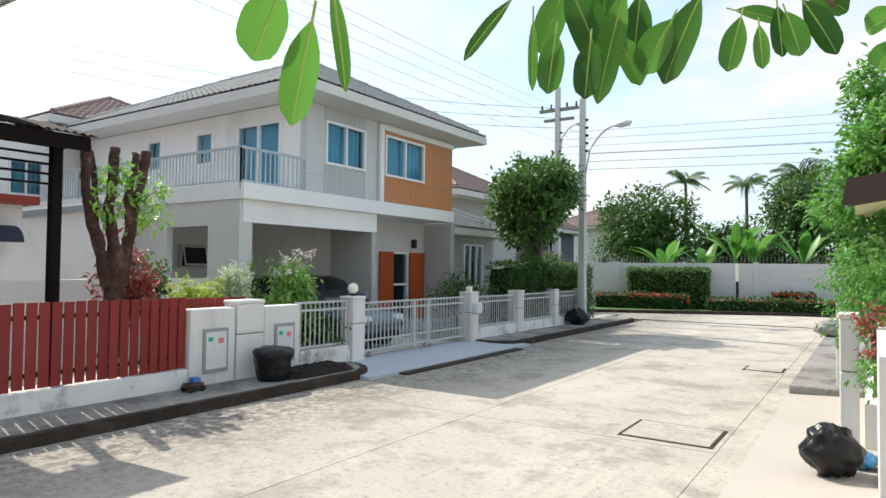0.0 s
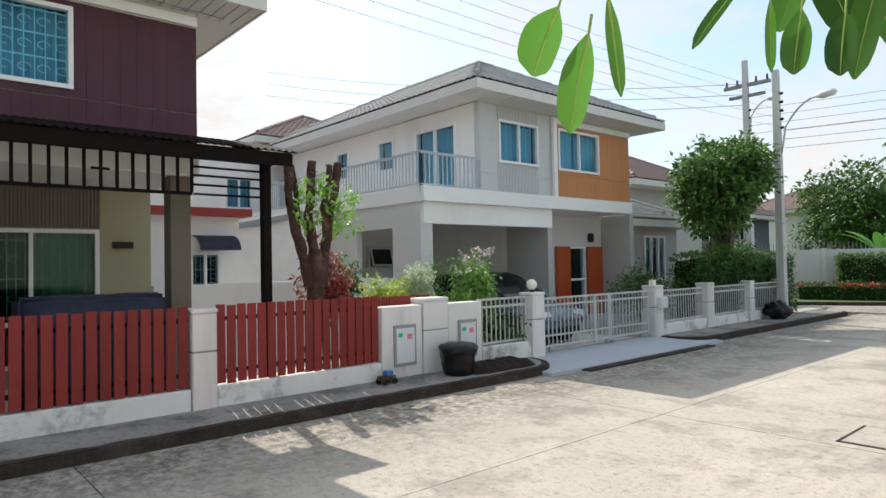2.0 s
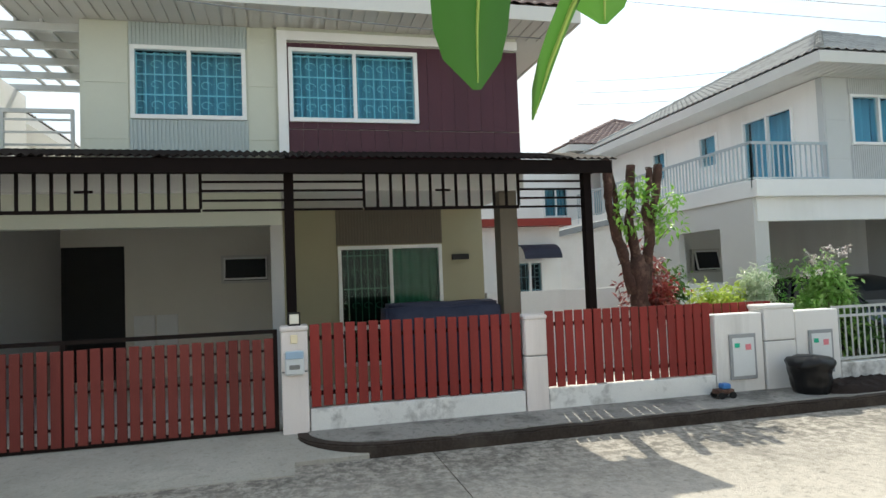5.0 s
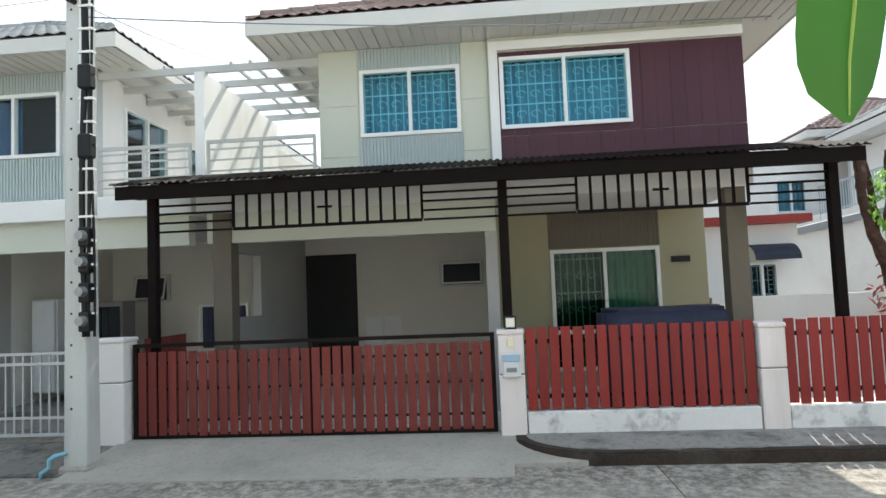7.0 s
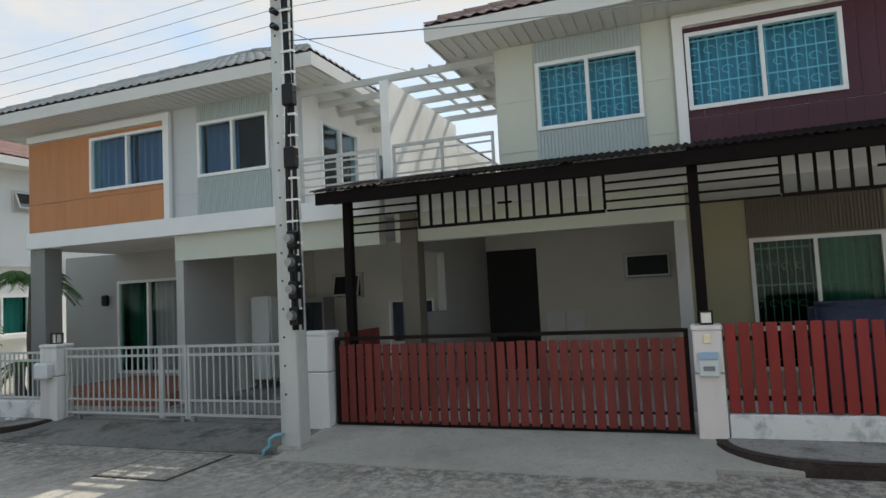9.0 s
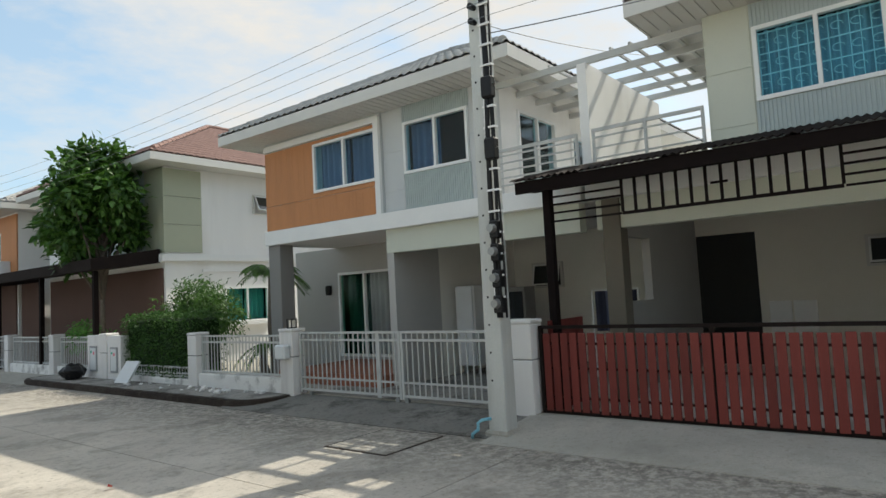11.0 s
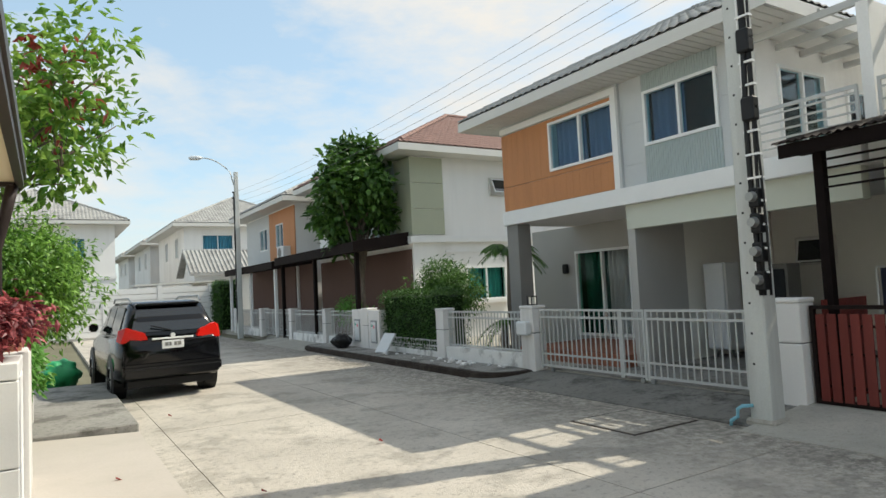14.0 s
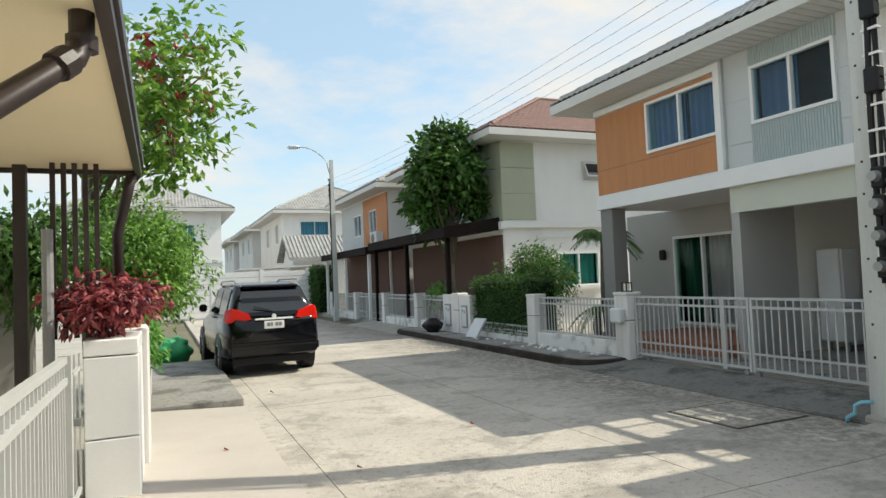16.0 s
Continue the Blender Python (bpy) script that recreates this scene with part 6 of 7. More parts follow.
part("blossom", crown(rg, [(-8.4 + rg.uniform(-0.4, 0.4), 7.5 + rg.uniform(-0.45, 0.45), rg.uniform(1.7, 2.1), 0.06, 0.06, 0.05) for _ in range(14)], 420, 0.035, 0.03), leaf_mat("pale_pink_petals", (0.62, 0.52, 0.50), (0.78, 0.74, 0.72), 0.3), blossoming, "small pale pink flower heads")
shrub(-9.2, 7.25, 0.12, 2.2, 0.22, L_bright, "slender feathery green shrub", 420, 0.08, 0.02, 26)
shrub(-8.3, 7.9, 0.12, 1.25, 0.5, L_dark, "low dark green shrub behind steel bars", 900, 0.10, 0.045, 27)
shrub(-8.7, 13.6, 0.12, 1.72, 0.9, L_hedge, "grey-green loose bush behind the steel fence", 2200, 0.10, 0.035, 28, ry=1.3, n=20)
shrub(-10.6, 6.3, 0.12, 2.2, 0.3, L_dark, "potted green plant beside the carport opening", 350, 0.14, 0.06, 29)
hedge(-8.75, -8.0, 14.9, 21.0, 1.92, L_hedge, "dense green hedge behind white posts", 9000, 31, 0.10, 0.045)
shrub(-8.3, 17.6, 1.2, 2.35, 0.5, L_creeperhedge, "loose sprigs growing out of the hedge", 3200, 0.11, 0.045, 311, ry=2.6, n=40)
rgt = random.Random(40)
tree("street_tree", -8.3, 17.2, 3.2, 0.09, blobs_in(rgt, -8.35, 17.2, 4.05, 1.15, 1.3, 1.3, 40, 0.46), 15000, 0.17, 0.09, L_street, "dense dark green tree above a hedge", seed=41)
tree("street_tree", -8.4, -19.6, 4.2, 0.09, blobs_in(rgt, -8.3, -19.9, 4.75, 1.25, 1.45, 1.65, 30, 0.44), 8500, 0.25, 0.14, L_dark, "tree with large dark green leaves before a far house", seed=42)
hedge(-8.75, -7.85, -17.3, -14.2, 1.66, L_hedge, "clipped square green hedge above a low plinth", 6500, 43)
shrub(-9.3, -16.3, 0.12, 2.65, 0.9, L_dark, "loose leafy bush rising behind a clipped hedge", 6500, 0.13, 0.04, 44, ry=2.0, n=24)
shrub(-8.3, -20.2, 0.12, 1.75, 0.6, L_bright, "small bright green shrub behind a wall", 900, 0.11, 0.05, 45, ry=0.9)


def palm(x, y, h, frond, n, label, seed, crown_only=False, leafmat=L_dark, z=0.1, r=0.1, droop=0.85):
    rg = random.Random(seed)
    p = thing("palm", (x, y, z), label, "palm")
    part("trunk", T([(x, y, z - 0.05), (x + 0.1, y, h * 0.5), (x + 0.05, y, h)], [r * 1.3, r, r * 0.8], 8), M_barkgrey, p, "", True)
    bm = bmesh.new()
    for i in range(n):
        a = 2 * math.pi * i / n + rg.uniform(-0.2, 0.2)
        el = rg.uniform(-0.15, 1.35)
        d = Vector((math.cos(a), math.sin(a), 0))
        pts = []
        for k in range(9):
            f = k / 8
            pts.append(Vector((x + 0.05, y, h)) + d * frond * f * math.cos(el * 0.6) + Vector((0, 0, frond * (math.sin(el) * f - droop * f * f))))
        add_tube(bm, pts, [0.02 * (1 - 0.1 * k) * frond for k in range(9)], 4, False)
        s = d.cross(Vector((0, 0, 1)))
        for k in range(1, 17):
            f = k / 17 * 8
            q = pts[int(f)].lerp(pts[min(8, int(f) + 1)], f % 1)
            for sd in (-1, 1):
                add_leaf(bm, q, s * sd + d * 0.7 - Vector((0, 0, 0.35)), Vector((0, 0, 1)), frond * 0.30 * (1.1 - 0.5 * abs(k / 17 - 0.4)), frond * 0.045, 0.3)
    part("fronds", bm, leafmat, p, "feathery fronds")
    return p


palm(-9.8, -13.75, 2.55, 0.9, 18, "small garden palm with arching fronds", 51)
palm(-9.3, -13.45, 0.9, 0.7, 9, "low garden palm beside a pillar", 52)


# ---- far houses on the same side ----
def far_house(name, X, ya, yb, depth, zt, tile, wall, label, windows=(), band=3.4, boxes=(), pitch=27, side_windows=(), eave=0.8, courses=True):
    h = thing(name, (X - depth / 2, (ya + yb) / 2, 0.1), label, "house")
    holes = [(a, b, c, d) for a, b, c, d, *_ in windows]
    part("front_wall", wall_y(X - 0.15, X, ya, yb, 0.1, zt, holes), wall, h)
    shol = [(a, b, c, d) for a, b, c, d in side_windows]
    part("side_wall", wall_x(yb - 0.15, yb, X - depth, X - 0.15, 0.1, zt, shol), wall, h, "white sunlit side wall")
    part("side_wall", B((X - depth, X - 0.15, ya, ya + 0.15, 0.1, zt)), wall, h)
    part("back_wall", B((X - depth - 0.15, X - depth, ya, yb, 0.1, zt)), wall, h)
    for a, b, c, d, cur in windows:
        window(h, Matrix.Translation((X + 0.01, a, c)), b - a, d - c, 2, M_glass, cur)
    for a, b, c, d in side_windows:
        window(h, Matrix.Translation((b, yb + 0.01, c)) @ NORTH, b - a, d - c, 2, M_glassgreen, M_curtain_teal)
    for y0, y1, z0, z1, m in boxes:
        hh = [(a, b, c, d) for a, b, c, d, *_ in windows if a >= y0 and b <= y1]
        part("panel", wall_y(X, X + 0.05, y0, y1, z0, z1, hh), m, h)
    if band:
        part("band", B((X, X + 0.14, ya - 0.02, yb + 0.02, band - 0.12, band + 0.1)), M_whitetrim, h, "white band")
    hip_roof(h, X - depth - eave, X + eave, ya - eave, yb + eave, zt, pitch, tile, courses=courses)
    return h


M_sage = mat("sage_green_paint", (0.43, 0.45, 0.34), 0.8, 0.05, 1.5, 60, 0.1)
hD = far_house("house", -9.6, -26.4, -18.4, 9, 5.95, M_roofred, M_white, "two-storey white house with sage green corner and terracotta roof",
    [(-21.4, -19.6, 3.9, 5.3, M_curtain_teal)], 3.3, [(-19.4, -18.4, 3.45, 5.9, M_sage), (-23.5, -19.4, 3.45, 5.9, M_ribgrey)], side_windows=[(-13.1, -11.5, 1.3, 2.4)])
for k in range(3):
    part("corner_panel", B((-10.75, -9.55, -18.4, -18.35, 3.45 + k * 0.82, 4.255 + k * 0.82)), M_sage, hD, "sage green corner panel")
louvre(hD, Matrix.Translation((-12.6, -18.38, 4.75)) @ NORTH, 0.7, 0.62, 24)
part("side_band", B((-18.6, -9.45, -18.4, -18.28, 3.2, 3.4)), M_whitetrim, hD)
part("sill_band", B((-18.6, -10.75, -18.4, -18.36, 2.88, 2.95)), M_whitetrim, hD)
part("window_sill", B((-13.2, -11.4, -18.4, -18.2, 1.2, 1.28)), M_whitetrim, hD)
# brown overlay on the white front, canopy shade mixed into its colour
part("lower_front", B((-9.6, -9.54, -26.2, -18.5, 0.1, 3.0)), M_brownshade, hD, "brown lower wall with the canopy's shade in its colour")
hE = far_house("house", -9.2, -36.0, -28.2, 9, 5.8, M_roofgrey, M_white, "two-storey white house with orange panel and grey tile roof",
    [(-30.9, -29.8, 4.0, 5.1, M_curtain_blue), (-33.6, -32.3, 4.0, 5.1, M_curtain_blue)], 3.3, [(-31.9, -28.2, 3.45, 5.7, M_orange), (-36.0, -31.9, 3.45, 5.7, M_grey)])
part("lower_front", B((-9.2, -9.14, -35.8, -28.3, 0.1, 3.15)), M_brownshade, hE, "brown lower wall with the canopy's shade in its colour")
# wall added to fill a pale gap with shade-dark brown
part("party_wall", B((-9.4, -9.3, -28.19, -26.42, 0.1, 3.2)), M_brownshade, hE, "brown wall added to darken the gap between two houses")
ac = thing("air_conditioner", (-9.0, -29.2, 3.5), "white outdoor air conditioner unit on a ledge", "air conditioner")
part("casing", B((-9.15, -8.8, -29.7, -28.8, 3.4, 3.95), bevel=0.02), M_mailbox, ac)
part("fan_grille", T([(-8.8, -29.3, 3.68), (-8.785, -29.3, 3.68)], 0.22, 16), M_greydark, ac)
for ya, yb, z in ((-26.2, -18.5, 2.95), (-34.6, -26.6, 2.85)):
    cp = thing("canopy", (-8.6, (ya + yb) / 2, 0.1), "dark flat car canopy on slim posts before a far house", "canopy")
    bm = bmesh.new()
    prism(bm, [(-9.5, z + 0.2), (-7.6, z), (-7.6, z + 0.3), (-9.5, z + 0.6)], "y", ya, yb)
    part("roof_sheet", bm, M_darkmetal, cp)
    for y in (ya + 0.3, (ya + yb) / 2, yb - 0.3):
        part("post", B((-7.9, -7.78, y - 0.06, y + 0.06, 0.1, z)), M_darkwood if ya > -27 else M_whitetrim, cp)


def end_house(x0, x1, yf, depth, zt, tile, label, wins, pitch=26, z_low=-0.1, east=()):
    """A house whose front faces up the street (+y), with windows in its +x side as well."""
    h = thing("house", ((x0 + x1) / 2, yf - depth / 2, 0.1), label, "house")
    part("front_wall", wall_x(yf - 0.15, yf, x0, x1, z_low, zt, [w for w in wins]), M_white, h)
    part("side_wall", B((x0, x0 + 0.15, yf - depth, yf - 0.15, z_low, zt)), M_white, h)
    part("side_wall", wall_y(x1 - 0.15, x1, yf - depth, yf - 0.15, z_low, zt, [w for w in east]), M_white, h)
    for a, b, c, d in wins:
        window(h, Matrix.Translation((b, yf + 0.01, c)) @ NORTH, b - a, d - c, 2, M_glass, M_curtain_teal)
    for a, b, c, d in east:
        window(h, Matrix.Translation((x1 + 0.01, a, c)), b - a, d - c, 2, M_glass, None)
    part("band", B((x0 - 0.05, x1 + 0.05, yf, yf + 0.06, 3.3, 3.5)), M_whitetrim, h, "white band")
    hip_roof(h, x0 - 0.8, x1 + 0.8, yf - depth - 0.8, yf + 0.8, zt, pitch, tile)
    return h


end_house(-15.6, -7.5, -45.0, 11, 6.5, M_roofgrey, "white two-storey house beyond the street's end", [(-10.6, -8.6, 5.0, 6.0)], east=((-48.2, -47.2, 4.6, 6.0), (-52.5, -51.5, 4.6, 6.0)))
end_house(-15.6, -7.3, -59.5, 11, 6.5, M_roofgrey, "white two-storey house in the row beyond the wall", [], east=((-62.7, -61.7, 4.6, 6.0), (-67, -66, 4.6, 6.0)))
end_house(-15.6, -7.1, -74, 11, 6.5, M_roofgrey, "white two-storey house in the row beyond the wall", [], east=((-77.2, -76.2, 4.6, 6.0), (-81.5, -80.5, 4.6, 6.0)))
end_house(-3.5, 5.0, -45.0, 10, 6.6, M_roofgrey, "white two-storey house behind the end wall", [(-1.9, -1.0, 4.6, 5.8)])
lowroof = thing("garage", (-10.3, -41, 0.1), "low white garage with grey tiled gable roof", "house")
part("wall", B((-13.6, -7.2, -43.6, -40.4, 0.1, 3.2)), M_white, lowroof)
bm = bmesh.new()
prism(bm, [(-39.9, 3.15), (-42.2, 4.6), (-44.5, 3.15), (-44.5, 3.3), (-42.2, 4.75), (-39.9, 3.3)], "x", -14.0, -6.9)
gable = part("roof", bm, M_roofgrey, lowroof, "grey tiled gable roof")
part("gable_wall", prism(bmesh.new(), [(-43.6, 3.2), (-40.4, 3.2), (-42.2, 4.5)], "x", -7.35, -7.2), M_white, lowroof)
bm = bmesh.new()
for i in range(30):
    add_tube(bm, [(-13.9 + i * 0.24, -39.88, 3.3), (-13.9 + i * 0.24, -42.2, 4.77)], 0.075, 6)
tagged(part("roof_tiles", bm, M_roofgrey, gable, "rows of waved roof tiles"), kind="stuff")
lean = thing("canopy", (-6.2, -40, 0.1), "pale flat sheet canopy on slim posts beside the end wall", "canopy")
part("sheet", prism(bmesh.new(), [(-8.6, 2.75), (-3.9, 2.62), (-3.9, 2.72), (-8.6, 2.85)], "y", -41.6, -38.6), M_fascia, lean)
for xx in (-8.4, -4.1):
    part("post", B((xx - 0.05, xx + 0.05, -38.9, -38.8, 0.0, 2.7)), M_whitetrim, lean)
endwall = thing("end_wall", (-2, -38, 0), "white slatted boundary wall at the street's end", "wall", kind="structure")
for i in range(5):
    part("wall_panel", B((-7.6 + i * 2.6, -5.06 + i * 2.6, -38.2, -38.05, 0.0, 2.5)), M_palegreyb, endwall)
    part("wall_post", B((-7.72 + i * 2.6, -7.5 + i * 2.6, -38.25, -37.98, 0.0, 2.62)), M_whitetrim, endwall)
    for k in range(8):
        part("slat", B((-7.48 + i * 2.6, -5.08 + i * 2.6, -38.05, -38.0, 0.12 + k * 0.3, 0.385 + k * 0.3)), M_whitetrim, endwall)
hedge(-8.6, -7.7, -38.4, -35.9, 2.6, L_hedge, "dark shaded bush beside the far pole", 2600, 132, 0.16, 0.07)
structure("end_road", B((-30, 30, -60, -44, -0.12, -0.004)), M_road, "pale concrete at the street's end", "road")

# between the maroon and the balcony house: sheds and rear houses
shed = thing("shed", (-13, 4.3, 0.1), "white shed with red fascia and small barred window", "shed")
part("wall", wall_y(-12.65, -12.5, 2.84, 4.9, 0.1, 2.85, [(3.9, 4.5, 1.2, 2.15)]), M_white, shed)
part("wall", B((-18, -12.65, 4.75, 4.9, 0.1, 2.85)), M_white, shed)
part("fascia", B((-18, -12.2, 2.86, 5.05, 2.85, 3.0)), mat("red_fascia_paint", (0.30, 0.04, 0.03), 0.5), shed, "red fascia")
window(shed, Matrix.Translation((-12.49, 3.9, 1.2)), 0.6, 0.95, 2, M_glass, None, M_gate)
bm = bmesh.new()
arc = [(-12.5 + 0.45 * math.sin(a * math.pi / 12), 2.18 + 0.3 * math.cos(a * math.pi / 12)) for a in range(7)]
for a, b in zip(arc, arc[1:]):
    poly(bm, [(a[0], 3.95, a[1]), (b[0], 3.95, b[1]), (b[0], 4.75, b[1]), (a[0], 4.75, a[1])])
bmesh.ops.remove_doubles(bm, verts=bm.verts[:], dist=0.001)
g = bmesh.ops.solidify(bm, geom=bm.faces[:], thickness=0.02)
part("awning", bm, M_sofa, shed, "curved dark blue awning")
rear = thing("house", (-20, 6, 0.1), "white rear house with brown tile roof", "house")
part("wall", wall_y(-20.2, -20.0, 4.0, 14.0, 0.1, 5.9, [(7.7, 8.6, 3.75, 4.75), (9.5, 10.4, 3.75, 4.75)]), M_white, rear)
for a in (7.7, 9.5):
    window(rear, Matrix.Translation((-19.98, a, 3.75)), 0.9, 1.0, 2, M_glass, M_curtain_teal, M_gate)
hip_roof(rear, -28, -19.3, 8.4, 16.0, 5.9, 25, M_roofbrown)
M_whitewarm = mat("warm_white_render", (0.84, 0.81, 0.78), 0.85, 0.05, 1.5, 50, 0.15, stain=(0.55, 0.5, 0.46), stain_amt=0.25, stain_scale=0.8)
leanto = thing("lean_to", (-13.5, 6.4, 0.1), "pale rendered lean-to with sloping grey roof edge", "shed")
bm = bmesh.new()
prism(bm, [(5.1, 0.1), (7.75, 0.1), (7.75, 3.15), (5.1, 2.62)], "x", -14.0, -13.85)
part("wall", bm, M_whitewarm, leanto)
bm = bmesh.new()
prism(bm, [(5.0, 2.62), (7.75, 3.17), (7.75, 3.3), (5.0, 2.76)], "x", -14.3, -13.7)
part("roof_edge", bm, M_pipegrey, leanto)
structure("garden_wall", B((-11.3, -11.15, 2.84, 7.8, 0.1, 1.55)), M_white, "low white garden wall with stained coping", "wall")

# far end of the street
farw = thing("boundary_wall", (-5, 31, 0), "long white panelled boundary wall topped with spikes", "wall", kind="structure")
WD = Vector((0.98, 0.2, 0)).normalized()
W0 = Vector((-13.0, 29.3, 0.05))


def along(d, off=0.0, z=0.0):
    n = Vector((WD.y, -WD.x, 0))
    return W0 + WD * d + n * off + Vector((0, 0, z))


for i in range(12):
    bm = add_beam(bmesh.new(), along(i * 3.0 + 0.1, 0, 1.05), along(i * 3.0 + 2.9, 0, 1.05), 0.12, 2.1)
    part("wall_panel", bm, M_palegreyb, farw)
    for k in range(6):
        part("plank", add_beam(bmesh.new(), along(i * 3.0 + 0.12, 0.07, 0.22 + k * 0.34), along(i * 3.0 + 2.88, 0.07, 0.22 + k * 0.34), 0.03, 0.325), M_palegreyb, farw)
    part("wall_post", add_beam(bmesh.new(), along(i * 3.0 - 0.1, 0, 1.08), along(i * 3.0 + 0.1, 0, 1.08), 0.2, 2.16), M_fascia, farw)
    bm = bmesh.new()
    for k in range(20):
        add_beam(bm, along(i * 3 + k * 0.15, 0, 2.1), along(i * 3 + k * 0.15, 0.06, 2.42), 0.02, 0.02)
    ob = part("spikes", bm, M_greydark, farw, "row of thin steel spikes")
    tagged(ob, kind="stuff")


def turned_hedge(d0, d1, off, w, h, lm, label, count, seed, blossom=None, bc=0):
    n = len(bpy.data.objects)
    o = hedge(0, w, 0, d1 - d0, h, lm, label, count, seed, 0.12, 0.06, blossom, 0.0, top_count=bc)
    o.location = (0, 0, 0)
    p = along(d1, off, 0.05)
    for ch in o.children:
        ch.location = (0, 0, 0)
    o.location = p
    o.rotation_euler = (0, 0, math.atan2(WD.y, WD.x) + math.pi / 2)
    return o


turned_hedge(2.2, 6.2, 1.9, 0.9, 0.62, L_hedge, "low clipped hedge with red blossom beside the kerb", 1500, 61, L_ixora, 1500)
turned_hedge(7.0, 12.8, 1.9, 0.9, 0.5, L_hedge, "low clipped hedge with orange-red blossom beside the kerb", 1700, 62, L_ixora, 900)
turned_hedge(3.6, 7.0, 0.9, 1.0, 1.75, L_street, "tall dark green hedge before the boundary wall", 6500, 63)
turned_hedge(9.6, 11.2, 0.8, 0.6, 0.75, L_hedge, "small hedge with red blossom below the wall", 700, 64, L_ixora, 700)
bollard = thing("garden_lamp", along(8.2, 0.8), "white topped black garden lamp post", "lamp")
part("stem", T([along(8.2, 0.8, 0.05), along(8.2, 0.8, 1.3)], 0.06, 8), M_black, bollard)
part("lamp_tube", T([along(8.2, 0.8, 1.3), along(8.2, 0.8, 2.1)], 0.07, 8), M_lamp, bollard)
bm = bmesh.new()
vs = [(-40, 14.0), (-13.2, 24.2), (-9.5, 26.2), (-3.0, 29.3), (8.0, 32.2), (60, 42.0), (60, 60), (-40, 60)]
prism(bm, vs, "z", -0.1, 0.1)
structure("verge", bm, M_lawn, "grass verge below the boundary wall", "verge")
for (xa, ya), (xb, yb) in zip(vs[:5], vs[1:6]):
    structure("verge_kerb", add_beam(bmesh.new(), (xa, ya, 0.02), (xb, yb, 0.02), 0.2, 0.22), M_kerb, "stained concrete kerb of the verge", "kerb")

rgt = random.Random(70)
tree("background_tree", -13.5, 46, 5.0, 0.2, blobs_in(rgt, -13.5, 46, 4.6, 3.5, 3.0, 2.6, 40, 1.25), 9500, 0.34, 0.16, L_dark, "broad dark tree beyond the boundary wall", seed=71)
tree("background_tree", -3.5, 50, 5.5, 0.2, blobs_in(rgt, -3.0, 50, 5.2, 3.8, 3.0, 3.0, 40, 1.3), 9500, 0.34, 0.16, L_dark, "broad dark tree beyond the boundary wall", seed=72)
tree("background_tree", -8.5, 52, 4.0, 0.2, blobs_in(rgt, -8.5, 52, 3.4, 5.0, 2.5, 1.8, 40, 1.2), 8500, 0.34, 0.16, L_hedge, "row of dark trees beyond the boundary wall", seed=73)
palm(-11.6, 50, 8.6, 1.7, 20, "tall coconut palm beyond the wall", 74, r=0.13, droop=0.5)
palm(-8.0, 54, 8.6, 1.7, 20, "tall coconut palm beyond the wall", 75, r=0.13, droop=0.5)
palm(-4.2, 54, 9.0, 2.3, 22, "tall coconut palm beyond the wall", 76, r=0.13, droop=0.5)


def banana(x, y, h, seed):
    rg = random.Random(seed)
    b = thing("banana_plant", (x, y, 0), "banana plant with broad upright leaves", "plant", "banana plants")
    part("stem", T([(x, y, 0), (x, y, h * 0.55)], [0.14, 0.1], 8), L_bright, b)
    bm = bmesh.new()
    for i in range(8):
        a = i * 0.8 + rg.random()
        d = Vector((math.cos(a), math.sin(a), 1.6 + rg.random()))
        d.normalize()
        out = Vector((math.cos(a), math.sin(a), 0))
        side = Vector((-math.sin(a), math.cos(a), 0))
        ln, bend, rows = h * rg.uniform(0.55, 0.8), rg.uniform(0.1, 0.5), []
        for k in range(9):
            f = k / 8
            c = Vector((x, y, h * 0.48)) + d * ln * f + out * ln * bend * f * f - Vector((0, 0, ln * bend * 0.8 * f ** 3))
            w = 0.27 * (0.12, 0.15, 0.6, 0.9, 1.0, 1.0, 0.9, 0.6, 0.06)[k] * rg.uniform(0.85, 1.1)
            rows.append([bm.verts.new(c - side * w + out * w * 0.25), bm.verts.new(c), bm.verts.new(c + side * w + out * w * 0.25)])
        for r0, r1 in zip(rows, rows[1:]):
            for q in (0, 1):
                bm.faces.new((r0[q], r0[q + 1], r1[q + 1], r1[q]))
    part("leaves", bm, L_bright, b, "broad green leaves")


for i, (bx, by, bh) in enumerate(((-10.5, 40, 3.6), (-6.6, 40.5, 4.8), (-5.6, 41, 4.4), (-8.4, 41, 3.4), (-3.2, 42, 4.2))):
    banana(bx, by, bh, 80 + i)

hG = thing("house", (-18, 33, 0.1), "two-storey grey-violet house with brown roof at the cross road", "house")
M_violet = mat("grey_violet_paint", (0.15, 0.14, 0.19), 0.8, 0.05)
part("wall", wall_x(28.0, 28.2, -22, -13.4, 0.1, 4.1, [(-15.6, -14.4, 2.8, 3.8)]), M_violet, hG)
part("wall", wall_y(-13.4, -13.2, 28.0, 33, 0.1, 4.1, [(29.0, 30.2, 2.8, 3.8)]), M_violet, hG)
window(hG, Matrix.Translation((-15.6, 27.99, 2.8)) @ SIDE, 1.2, 1.0, 2)
window(hG, Matrix.Translation((-13.19, 29.0, 2.8)), 1.2, 1.0, 2)
hip_roof(hG, -23, -12.5, 27.4, 34, 4.1, 22, M_roofbrown)
part("porch_roof", B((-14.5, -11.8, 26.9, 28.0, 2.7, 2.85)), M_roofbrown, hG)
part("porch_post", B((-12.1, -11.95, 27.0, 27.15, 0.1, 2.7)), M_whitetrim, hG)
hG.location += Vector((-3.2, 7.0, 0))
